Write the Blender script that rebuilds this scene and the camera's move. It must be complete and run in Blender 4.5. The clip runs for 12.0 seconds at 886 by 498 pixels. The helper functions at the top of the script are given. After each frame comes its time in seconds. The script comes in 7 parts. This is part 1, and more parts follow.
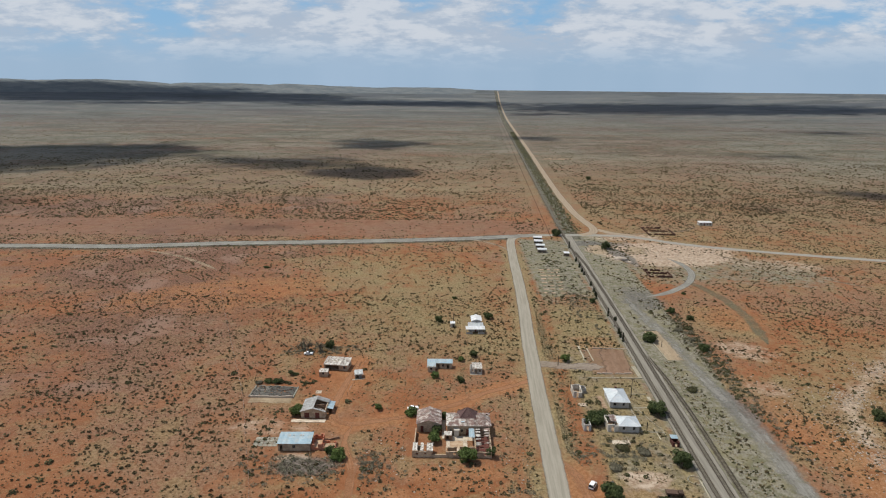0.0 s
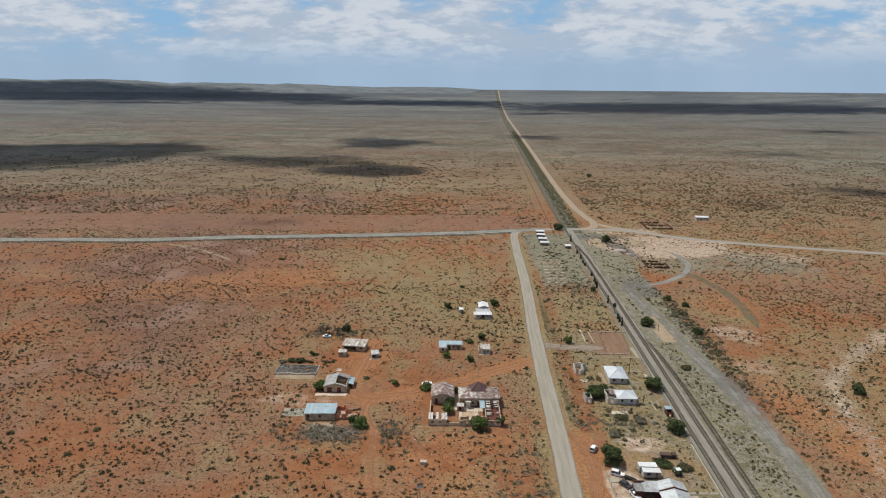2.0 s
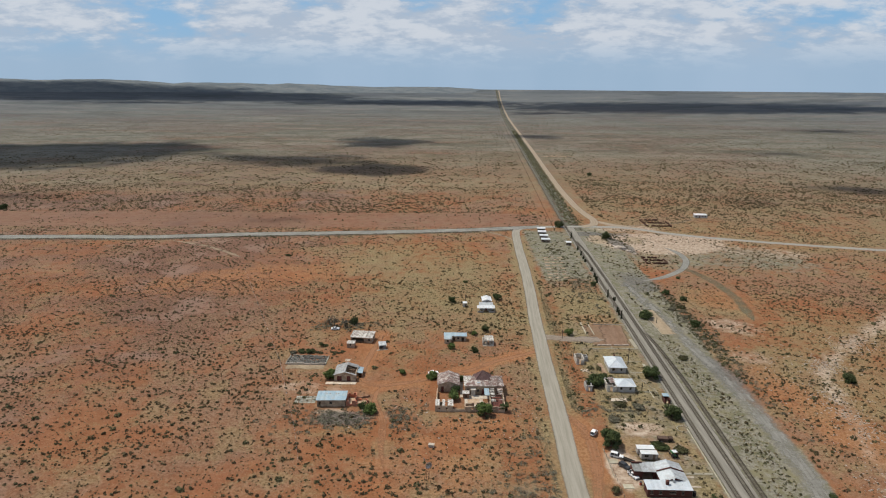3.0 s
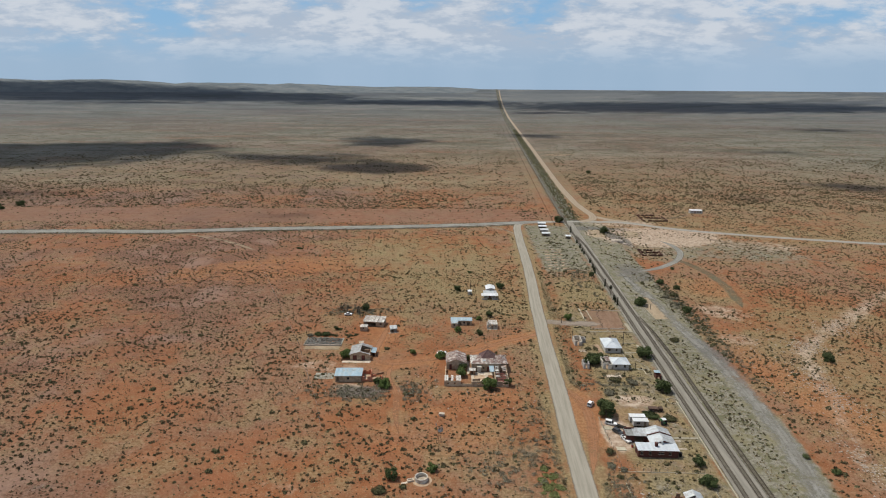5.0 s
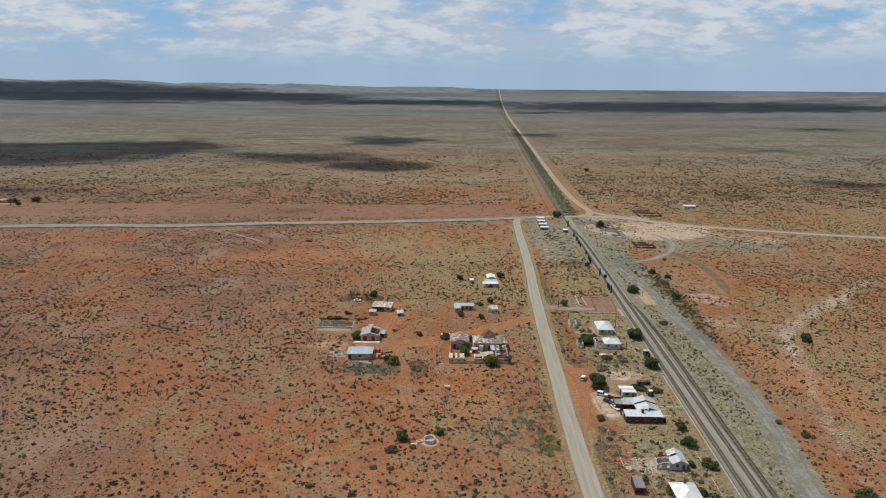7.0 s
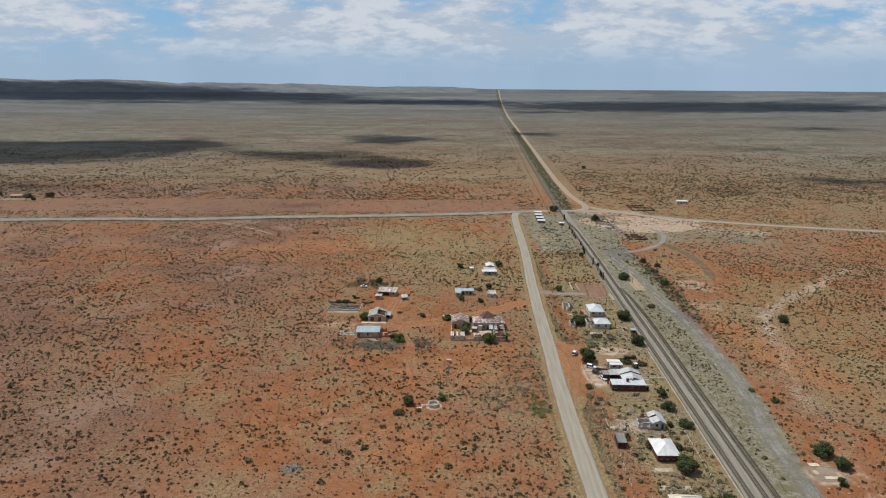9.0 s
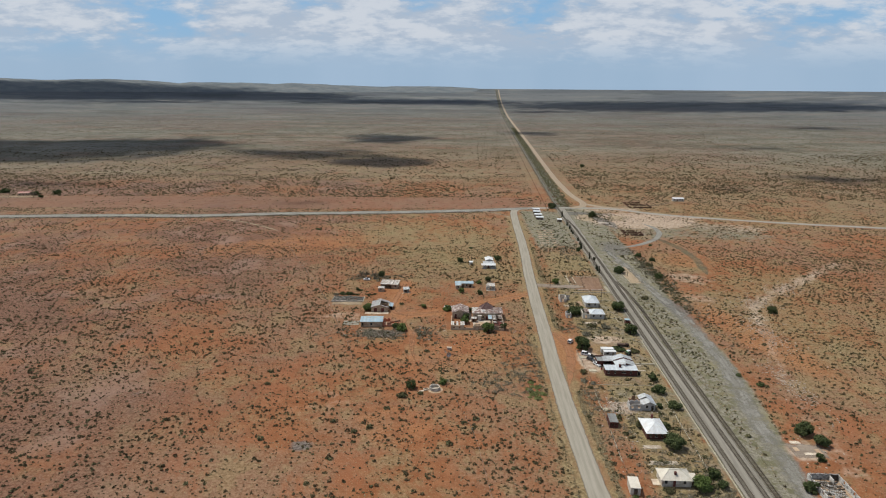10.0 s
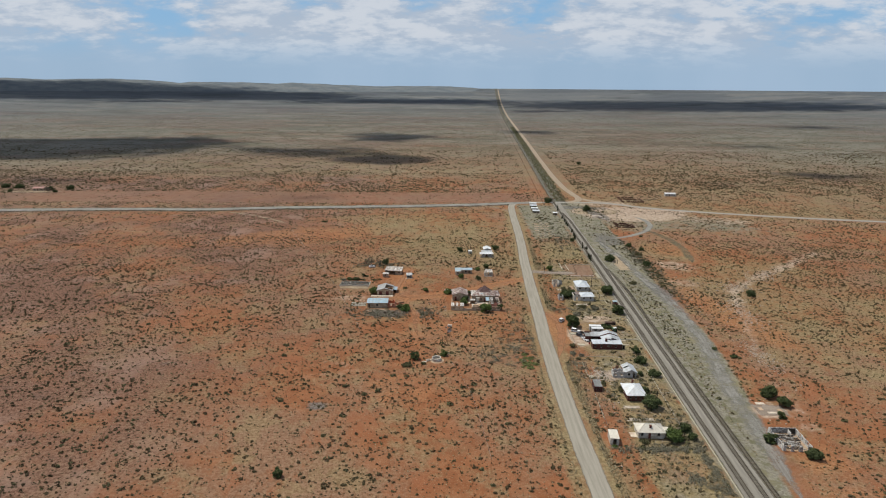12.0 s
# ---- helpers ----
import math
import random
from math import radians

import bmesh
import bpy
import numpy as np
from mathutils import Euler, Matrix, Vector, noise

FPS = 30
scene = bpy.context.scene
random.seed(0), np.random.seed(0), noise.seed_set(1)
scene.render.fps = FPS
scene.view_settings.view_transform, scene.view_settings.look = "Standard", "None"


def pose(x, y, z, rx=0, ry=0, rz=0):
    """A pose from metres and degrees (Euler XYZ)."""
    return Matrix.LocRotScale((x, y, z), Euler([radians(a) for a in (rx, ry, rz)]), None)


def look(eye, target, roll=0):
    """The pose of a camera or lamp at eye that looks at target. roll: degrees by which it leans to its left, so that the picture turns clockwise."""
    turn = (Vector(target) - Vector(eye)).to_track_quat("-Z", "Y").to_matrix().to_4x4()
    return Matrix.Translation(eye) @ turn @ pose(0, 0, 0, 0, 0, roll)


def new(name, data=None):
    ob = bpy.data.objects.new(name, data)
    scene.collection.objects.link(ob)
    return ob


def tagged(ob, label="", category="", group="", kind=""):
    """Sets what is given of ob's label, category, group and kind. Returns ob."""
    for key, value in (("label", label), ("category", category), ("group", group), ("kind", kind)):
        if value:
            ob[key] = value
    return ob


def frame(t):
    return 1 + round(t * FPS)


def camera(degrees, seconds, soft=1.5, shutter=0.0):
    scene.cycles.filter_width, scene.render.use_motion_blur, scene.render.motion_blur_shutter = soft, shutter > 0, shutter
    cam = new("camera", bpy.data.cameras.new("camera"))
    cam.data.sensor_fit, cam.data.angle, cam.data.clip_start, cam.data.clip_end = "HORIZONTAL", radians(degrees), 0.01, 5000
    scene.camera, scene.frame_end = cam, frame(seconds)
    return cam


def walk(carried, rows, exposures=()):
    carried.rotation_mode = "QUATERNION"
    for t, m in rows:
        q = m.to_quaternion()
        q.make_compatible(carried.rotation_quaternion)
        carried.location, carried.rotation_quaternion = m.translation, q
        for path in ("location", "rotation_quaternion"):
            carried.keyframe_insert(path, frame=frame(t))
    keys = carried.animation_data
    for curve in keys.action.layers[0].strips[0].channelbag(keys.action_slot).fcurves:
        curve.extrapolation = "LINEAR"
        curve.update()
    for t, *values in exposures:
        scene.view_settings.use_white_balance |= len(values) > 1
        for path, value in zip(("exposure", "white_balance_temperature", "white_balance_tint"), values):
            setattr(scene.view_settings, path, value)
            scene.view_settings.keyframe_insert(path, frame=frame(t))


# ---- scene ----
# ---- camera ----
cam = camera(72.0, 12.0, soft=1.1)
ROWS = [
    (0.0, 0.001, 0.000, 114.995, 0.190, -14.789, -0.563),
    (0.5, -1.037, -4.713, 114.945, 0.194, -14.799, -0.548),
    (1.0, -2.119, -9.367, 114.903, 0.200, -14.809, -0.533),
    (1.5, -3.282, -14.048, 114.851, 0.206, -14.819, -0.517),
    (2.0, -4.456, -18.674, 114.818, 0.213, -14.828, -0.501),
    (2.5, -5.596, -23.327, 114.798, 0.220, -14.835, -0.485),
    (3.0, -6.628, -28.051, 114.797, 0.225, -14.841, -0.471),
    (5.0, -9.858, -47.707, 114.828, 0.229, -14.855, -0.424),
    (5.5, -10.459, -52.813, 114.811, 0.229, -14.858, -0.415),
    (6.0, -10.955, -57.894, 114.773, 0.228, -14.858, -0.409),
    (6.5, -11.388, -63.002, 114.686, 0.228, -14.857, -0.404),
    (7.0, -11.747, -68.159, 114.545, 0.227, -14.856, -0.403),
    (9.0, -12.656, -90.090, 113.628, 0.210, -14.860, -0.406),
    (9.5, -12.827, -95.821, 113.366, 0.205, -14.864, -0.409),
    (10.0, -13.011, -101.652, 113.101, 0.198, -14.869, -0.413),
    (10.5, -13.188, -107.596, 112.844, 0.192, -14.873, -0.417),
    (11.0, -13.347, -113.579, 112.616, 0.185, -14.878, -0.422),
    (11.5, -13.465, -119.651, 112.400, 0.177, -14.882, -0.427),
    (12.0, -13.547, -125.658, 112.209, 0.170, -14.884, -0.433),
]
walk(cam, [(t, pose(x, y, z, 90 + pitch, roll, yaw)) for t, x, y, z, yaw, pitch, roll in ROWS])

# ---- world, sun, exposure ----
SUN_AZ, SUN_EL = 150.0, 62.0            # the sun stands to the left and a little ahead, high
sun_way = Vector((math.cos(radians(SUN_EL)) * math.cos(radians(SUN_AZ)), math.cos(radians(SUN_EL)) * math.sin(radians(SUN_AZ)), math.sin(radians(SUN_EL))))
scene.view_settings.exposure = 0.03
sun = new("sun", bpy.data.lights.new("sun", "SUN"))
sun.data.energy, sun.data.angle, sun.data.color = 3.8, radians(0.55), (1.0, 0.945, 0.825)
sun.matrix_world = look((0, 0, 300), Vector((0, 0, 300)) - sun_way)

world = bpy.data.worlds.new("world")
scene.world = world
world.use_nodes = True
wt = world.node_tree
wt.nodes.clear()


def wmath(op, a, b=None, clamp=False):
    n = wt.nodes.new("ShaderNodeMath")
    n.operation, n.use_clamp = op, clamp
    for i, v in enumerate((a, b)):
        if v is None:
            continue
        if isinstance(v, (int, float)):
            n.inputs[i].default_value = v
        else:
            wt.links.new(v, n.inputs[i])
    return n.outputs[0]


def wrange(v, a, b, c=0.0, d=1.0):
    n = wt.nodes.new("ShaderNodeMapRange")
    n.interpolation_type = "SMOOTHSTEP"
    wt.links.new(v, n.inputs[0])
    for i, q in enumerate((a, b, c, d)):
        n.inputs[i + 1].default_value = q
    return n.outputs[0]


def wmix(f, a, b):
    n = wt.nodes.new("ShaderNodeMix")
    n.data_type = "RGBA"
    for i, v in ((0, f), (6, a), (7, b)):
        if isinstance(v, (int, float)):
            n.inputs[i].default_value = v
        elif isinstance(v, tuple):
            n.inputs[i].default_value = (*v, 1)
        else:
            wt.links.new(v, n.inputs[i])
    return n.outputs[2]


def wnoise(vec, scale, detail, rough=0.55):
    n = wt.nodes.new("ShaderNodeTexNoise")
    n.inputs["Scale"].default_value, n.inputs["Detail"].default_value, n.inputs["Roughness"].default_value = scale, detail, rough
    wt.links.new(vec, n.inputs["Vector"])
    return n.outputs["Fac"]


sky = wt.nodes.new("ShaderNodeTexSky")
sky.sky_type, sky.sun_disc = "NISHITA", False
sky.sun_elevation, sky.sun_rotation = radians(SUN_EL), math.atan2(sun_way.x, sun_way.y)
sky.altitude, sky.air_density, sky.dust_density, sky.ozone_density = 1000, 1.0, 0.6, 1.4
SKY = 0.068
skycol = wt.nodes.new("ShaderNodeVectorMath")
skycol.operation = "SCALE"
wt.links.new(sky.outputs[0], skycol.inputs[0])
skycol.inputs["Scale"].default_value = SKY
where = wt.nodes.new("ShaderNodeTexCoord")
split = wt.nodes.new("ShaderNodeSeparateXYZ")
wt.links.new(where.outputs["Generated"], split.inputs[0])
up = wmath("MAXIMUM", split.outputs[2], 0.0)


def stretched(k):
    n = wt.nodes.new("ShaderNodeMapping")
    n.inputs["Scale"].default_value = (1, 1, k)
    wt.links.new(where.outputs["Generated"], n.inputs[0])
    return n.outputs[0]


# a broken deck of heaped clouds, seen from below in perspective, over a pale haze
def deck(scale_x, scale_y, shift):
    """Where a ray meets the cloud deck, in deck units."""
    low = wmath("ADD", up, 0.30)
    n = wt.nodes.new("ShaderNodeCombineXYZ")
    wt.links.new(wmath("MULTIPLY", wmath("DIVIDE", split.outputs[0], low), scale_x), n.inputs[0])
    wt.links.new(wmath("MULTIPLY", wmath("DIVIDE", split.outputs[1], low), scale_y), n.inputs[1])
    n.inputs[2].default_value = shift
    return n.outputs[0]


broad = wnoise(deck(1.4, 1.7, 3.1), 1.0, 3, 0.5)
heap = wnoise(deck(4.2, 4.6, 7.7), 1.0, 8, 0.58)
wisp = wnoise(deck(10.0, 13.0, 1.3), 1.0, 7, 0.62)
puff = wmath("ADD", wmath("MULTIPLY", broad, 0.45), wmath("ADD", wmath("MULTIPLY", heap, 0.40), wmath("MULTIPLY", wisp, 0.15)))
over = wrange(up, 0.25, 0.6, 1.0, 0.45)
cover = wmath("MULTIPLY", wrange(puff, 0.385, 0.50), wrange(up, 0.02, 0.08, 0.0, 1.0))
shade = wrange(wmath("ADD", wmath("MULTIPLY", heap, 0.6), wmath("MULTIPLY", wisp, 0.4)), 0.45, 0.58)
haze = wrange(up, 0.10, 0.02)
clear = wmix(wrange(up, 0.45, 0.1, 0.0, 0.85), skycol.outputs[0], (0.245, 0.455, 0.70))
curtain = wrange(wnoise(stretched(0.25), 5.0, 3, 0.5), 0.35, 0.65)       # faint far veils of rain
base = wmix(wmath("MULTIPLY", haze, 0.97), clear, wmix(curtain, (0.32, 0.445, 0.59), (0.36, 0.48, 0.625)))
cloudcol = wmix(shade, (0.42, 0.49, 0.59), (0.61, 0.645, 0.70))
full = wmix(wmath("MULTIPLY", wmath("MULTIPLY", cover, over), 0.92), base, cloudcol)
back = wt.nodes.new("ShaderNodeBackground")
wt.links.new(full, back.inputs[0])
wout = wt.nodes.new("ShaderNodeOutputWorld")
wt.links.new(back.outputs[0], wout.inputs[0])

# ---- materials ----
class Nodes:
    """Short hands for one node material."""

    def __init__(self, name):
        self.m = bpy.data.materials.new(name)
        self.m.use_nodes = True
        self.t = self.m.node_tree
        self.bsdf = self.t.nodes["Principled BSDF"]
        self.out = self.t.nodes["Material Output"]

    def put(self, v, socket):
        if isinstance(v, tuple):
            socket.default_value = (*v, 1) if len(v) == 3 and len(socket.default_value) == 4 else v
        elif isinstance(v, (int, float)):
            socket.default_value = v
        else:
            self.t.links.new(v, socket)

    def coord(self, kind="Object"):
        n = self.t.nodes.new("ShaderNodeTexCoord")
        return n.outputs[kind]

    def world(self):
        return self.t.nodes.new("ShaderNodeNewGeometry").outputs["Position"]

    def island(self):
        return self.t.nodes.new("ShaderNodeNewGeometry").outputs["Random Per Island"]

    def each(self):
        return self.t.nodes.new("ShaderNodeObjectInfo").outputs["Random"]

    def attr(self, name, channel=None):
        n = self.t.nodes.new("ShaderNodeAttribute")
        n.attribute_name = name
        if channel is None:
            return n.outputs["Fac"]
        s = self.t.nodes.new("ShaderNodeSeparateColor")
        self.t.links.new(n.outputs["Color"], s.inputs[0])
        return s.outputs[channel]

    def noise(self, vec, scale, detail=4, rough=0.55, stretch=None):
        if stretch:
            mp = self.t.nodes.new("ShaderNodeMapping")
            mp.inputs["Scale"].default_value = stretch
            self.put(vec, mp.inputs[0])
            vec = mp.outputs[0]
        n = self.t.nodes.new("ShaderNodeTexNoise")
        n.inputs["Scale"].default_value, n.inputs["Detail"].default_value, n.inputs["Roughness"].default_value = scale, detail, rough
        self.put(vec, n.inputs["Vector"])
        return n.outputs["Fac"]

    def cells(self, vec, scale):
        n = self.t.nodes.new("ShaderNodeTexVoronoi")
        n.inputs["Scale"].default_value = scale
        self.put(vec, n.inputs["Vector"])
        return n.outputs["Distance"]

    def ramp(self, v, a, b, c=0.0, d=1.0):
        n = self.t.nodes.new("ShaderNodeMapRange")
        n.interpolation_type = "SMOOTHSTEP"
        self.put(v, n.inputs[0])
        for i, q in enumerate((a, b, c, d)):
            n.inputs[i + 1].default_value = q
        return n.outputs[0]

    def math(self, op, a, b=0.0, clamp=False):
        n = self.t.nodes.new("ShaderNodeMath")
        n.operation, n.use_clamp = op, clamp
        self.put(a, n.inputs[0])
        self.put(b, n.inputs[1])
        return n.outputs[0]

    def mix(self, f, a, b, blend="MIX"):
        n = self.t.nodes.new("ShaderNodeMix")
        n.data_type, n.blend_type = "RGBA", blend
        self.put(f, n.inputs[0])
        self.put(a, n.inputs[6])
        self.put(b, n.inputs[7])
        return n.outputs[2]

    def bump(self, height, strength, distance):
        n = self.t.nodes.new("ShaderNodeBump")
        n.inputs["Strength"].default_value, n.inputs["Distance"].default_value = strength, distance
        self.put(height, n.inputs["Height"])
        self.t.links.new(n.outputs[0], self.bsdf.inputs["Normal"])

    def done(self, colour, rough=0.9, metal=0.0, spec=0.25):
        self.put(colour, self.bsdf.inputs["Base Color"])
        self.put(rough, self.bsdf.inputs["Roughness"])
        self.put(metal, self.bsdf.inputs["Metallic"])
        self.bsdf.inputs["Specular IOR Level"].default_value = spec
        return self.m


def surface(name, a, b, scale=1.0, stain=None, stain_scale=0.35, stain_amount=0.5, rough=0.9, metal=0.0, spec=0.25, vary=0.25, bump=0.3):
    """A worn surface: two tones in a fine grain, stains in a broad one, each piece a little lighter or darker."""
    n = Nodes(name)
    p = n.world()
    c = n.mix(n.ramp(n.noise(p, scale * 3, 6, 0.65), 0.3, 0.7), a, b)
    if stain:
        c = n.mix(n.math("MULTIPLY", n.ramp(n.noise(p, stain_scale, 7, 0.68), 0.44, 0.62), stain_amount), c, stain)
    grey = n.math("ADD", n.math("MULTIPLY", n.each(), 2 * vary), 1 - vary)
    tone = n.t.nodes.new("ShaderNodeCombineColor")
    for i in range(3):
        n.put(grey, tone.inputs[i])
    c = n.mix(1.0, c, tone.outputs[0], "MULTIPLY")
    n.bump(n.noise(p, scale * 8, 4), bump, 0.03)
    return n.done(c, rough, metal, spec)


def leafy(name, a, b, c3):
    n = Nodes(name)
    c = n.mix(n.island(), a, b)
    c = n.mix(n.ramp(n.noise(n.world(), 0.06, 3), 0.4, 0.65), c, c3)
    m = n.done(c, 0.85, 0.0, 0.15)
    return m


# the veld: red sand, tan grass, grey gravel, pale bare ground
def make_ground():
    n = Nodes("veld")
    p = n.world()
    mid = n.noise(p, 0.022, 8, 0.62)
    small = n.noise(p, 0.16, 8, 0.68)
    grain = n.noise(p, 0.9, 8, 0.72)
    fleck = n.noise(p, 2.4, 5, 0.7)

    def patch(scale, lo, hi, amount, stretch=None, detail=9, rough=0.7):
        return n.math("MULTIPLY", n.ramp(n.noise(p, scale, detail, rough, stretch), lo, hi), amount)
    red = n.mix(n.ramp(small, 0.34, 0.66), (0.200, 0.074, 0.031), (0.268, 0.117, 0.056))
    dusty = n.mix(n.ramp(grain, 0.42, 0.58), (0.155, 0.089, 0.055), (0.262, 0.165, 0.109))
    tan = n.mix(n.ramp(grain, 0.42, 0.58), (0.158, 0.114, 0.056), (0.280, 0.208, 0.112))
    soil = n.mix(patch(0.014, 0.42, 0.58, 0.85), red, dusty)
    soil = n.mix(patch(0.055, 0.485, 0.60, 0.62, rough=0.74), soil, tan)
    soil = n.mix(patch(0.035, 0.53, 0.60, 0.55, (1.6, 0.8, 1.0)), soil, (0.255, 0.095, 0.044))
    soil = n.mix(n.math("MULTIPLY", n.ramp(fleck, 0.52, 0.66), 0.55), soil, (0.105, 0.070, 0.038))
    soil = n.mix(patch(1.7, 0.54, 0.65, 0.55, detail=6, rough=0.75), soil, (0.36, 0.25, 0.165))
    # darker, mauve ground towards the west, in ragged fields among the red
    axes = n.t.nodes.new("ShaderNodeSeparateXYZ")
    n.put(p, axes.inputs[0])
    west = n.ramp(n.math("ADD", axes.outputs[0], n.math("MULTIPLY", n.noise(p, 0.01, 6, 0.65), 160.0)), 30.0, -70.0)
    mauve_soil = n.mix(n.ramp(grain, 0.42, 0.58), (0.106, 0.056, 0.039), (0.200, 0.117, 0.083))
    mauve_soil = n.mix(patch(0.03, 0.5, 0.6, 0.62), mauve_soil, (0.262, 0.175, 0.138))
    mauve_soil = n.mix(patch(0.12, 0.55, 0.63, 0.55), mauve_soil, (0.115, 0.075, 0.060))
    field = n.ramp(n.noise(p, 0.009, 9, 0.68), 0.42, 0.57, 0.12, 0.95)
    soil = n.mix(n.math("MULTIPLY", west, field), soil, mauve_soil)
    rag = n.math("ADD", n.math("MULTIPLY", small, 0.7), n.math("MULTIPLY", mid, 0.5))
    rag = n.math("SUBTRACT", rag, 0.6)

    def masked(name, ch, lo=0.3, hi=0.7):
        return n.ramp(n.math("ADD", n.attr(name, ch), n.math("MULTIPLY", rag, 1.3)), lo, hi)
    grass = n.mix(n.ramp(grain, 0.42, 0.58), (0.148, 0.120, 0.060), (0.290, 0.234, 0.130))
    grass = n.mix(n.math("MULTIPLY", n.ramp(fleck, 0.52, 0.66), 0.5), grass, (0.09, 0.080, 0.042))
    grass = n.mix(patch(1.3, 0.54, 0.66, 0.6, detail=6, rough=0.75), grass, (0.36, 0.29, 0.185))
    grass = n.mix(patch(0.08, 0.50, 0.60, 0.55), grass, (0.215, 0.128, 0.072))
    c = n.mix(n.math("MULTIPLY", masked("cover_a", 2), 0.9), soil, grass)
    fresh = n.mix(n.ramp(grain, 0.41, 0.59), (0.250, 0.104, 0.043), (0.350, 0.178, 0.090))
    fresh = n.mix(n.math("MULTIPLY", n.ramp(fleck, 0.50, 0.64), 0.5), fresh, (0.16, 0.074, 0.038))
    c = n.mix(n.math("MULTIPLY", masked("cover_b", 0), 0.8), c, fresh)
    gravel = n.mix(n.ramp(grain, 0.41, 0.59), (0.150, 0.138, 0.108), (0.275, 0.254, 0.206))
    weed = n.mix(patch(0.28, 0.46, 0.57, 0.85, detail=8, rough=0.74), gravel, (0.118, 0.115, 0.064))
    weed = n.mix(patch(0.07, 0.5, 0.64, 0.55, detail=7), weed, (0.235, 0.205, 0.128))
    weed = n.mix(patch(0.9, 0.55, 0.64, 0.5), weed, (0.085, 0.088, 0.045))
    c = n.mix(masked("cover_a", 0), c, weed)
    pale = n.mix(n.ramp(n.noise(p, 0.4, 8, 0.74), 0.40, 0.60), (0.265, 0.185, 0.130), (0.48, 0.39, 0.31))
    c = n.mix(n.math("MULTIPLY", masked("cover_a", 1), 0.92), c, pale)
    ash = n.mix(n.ramp(grain, 0.42, 0.58), (0.085, 0.080, 0.076), (0.170, 0.160, 0.148))
    c = n.mix(n.math("MULTIPLY", masked("cover_b", 1), 0.85), c, ash)
    # the far plain, where single plants melt together: red flats, pale grass, dark scrub, greyed for distance haze
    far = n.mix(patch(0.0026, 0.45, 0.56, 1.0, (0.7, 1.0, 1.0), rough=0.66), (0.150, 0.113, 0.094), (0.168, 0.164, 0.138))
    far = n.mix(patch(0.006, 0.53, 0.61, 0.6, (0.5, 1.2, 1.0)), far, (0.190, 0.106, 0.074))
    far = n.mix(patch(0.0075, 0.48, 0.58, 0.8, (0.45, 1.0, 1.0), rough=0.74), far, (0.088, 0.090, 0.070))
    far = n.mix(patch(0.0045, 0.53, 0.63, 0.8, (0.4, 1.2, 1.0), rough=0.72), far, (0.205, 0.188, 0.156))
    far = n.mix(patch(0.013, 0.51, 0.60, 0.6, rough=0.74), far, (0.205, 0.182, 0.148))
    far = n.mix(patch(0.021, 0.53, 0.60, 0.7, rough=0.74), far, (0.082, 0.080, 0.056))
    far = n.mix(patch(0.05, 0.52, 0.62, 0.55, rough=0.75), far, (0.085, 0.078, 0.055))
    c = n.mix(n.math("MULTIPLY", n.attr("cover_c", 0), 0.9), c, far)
    c = n.mix(n.math("MULTIPLY", masked("cover_c", 2), 0.68), c, n.mix(n.ramp(small, 0.3, 0.7), (0.168, 0.092, 0.063), (0.220, 0.130, 0.093)))
    dots = n.cells(p, 0.22)
    scrub = n.math("MULTIPLY", n.ramp(dots, 0.42, 0.2), n.math("MULTIPLY", n.attr("cover_b", 2), n.ramp(n.noise(p, 0.012, 7, 0.65), 0.42, 0.6)))
    c = n.mix(n.math("MULTIPLY", scrub, 0.65), c, (0.062, 0.058, 0.036))
    # bluish grey distance haze painted into the colour of the farthest ground
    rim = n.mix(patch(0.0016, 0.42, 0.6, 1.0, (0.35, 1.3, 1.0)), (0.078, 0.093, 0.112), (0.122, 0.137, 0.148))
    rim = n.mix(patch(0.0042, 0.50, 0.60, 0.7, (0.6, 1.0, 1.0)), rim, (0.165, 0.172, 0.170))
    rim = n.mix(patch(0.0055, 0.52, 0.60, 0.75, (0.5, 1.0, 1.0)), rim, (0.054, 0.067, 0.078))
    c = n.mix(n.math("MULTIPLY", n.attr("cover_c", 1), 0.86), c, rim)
    n.bump(n.math("ADD", n.math("MULTIPLY", grain, 0.6), small), 0.6, 0.3)
    return n.done(c, 0.95, 0.0, 0.1)


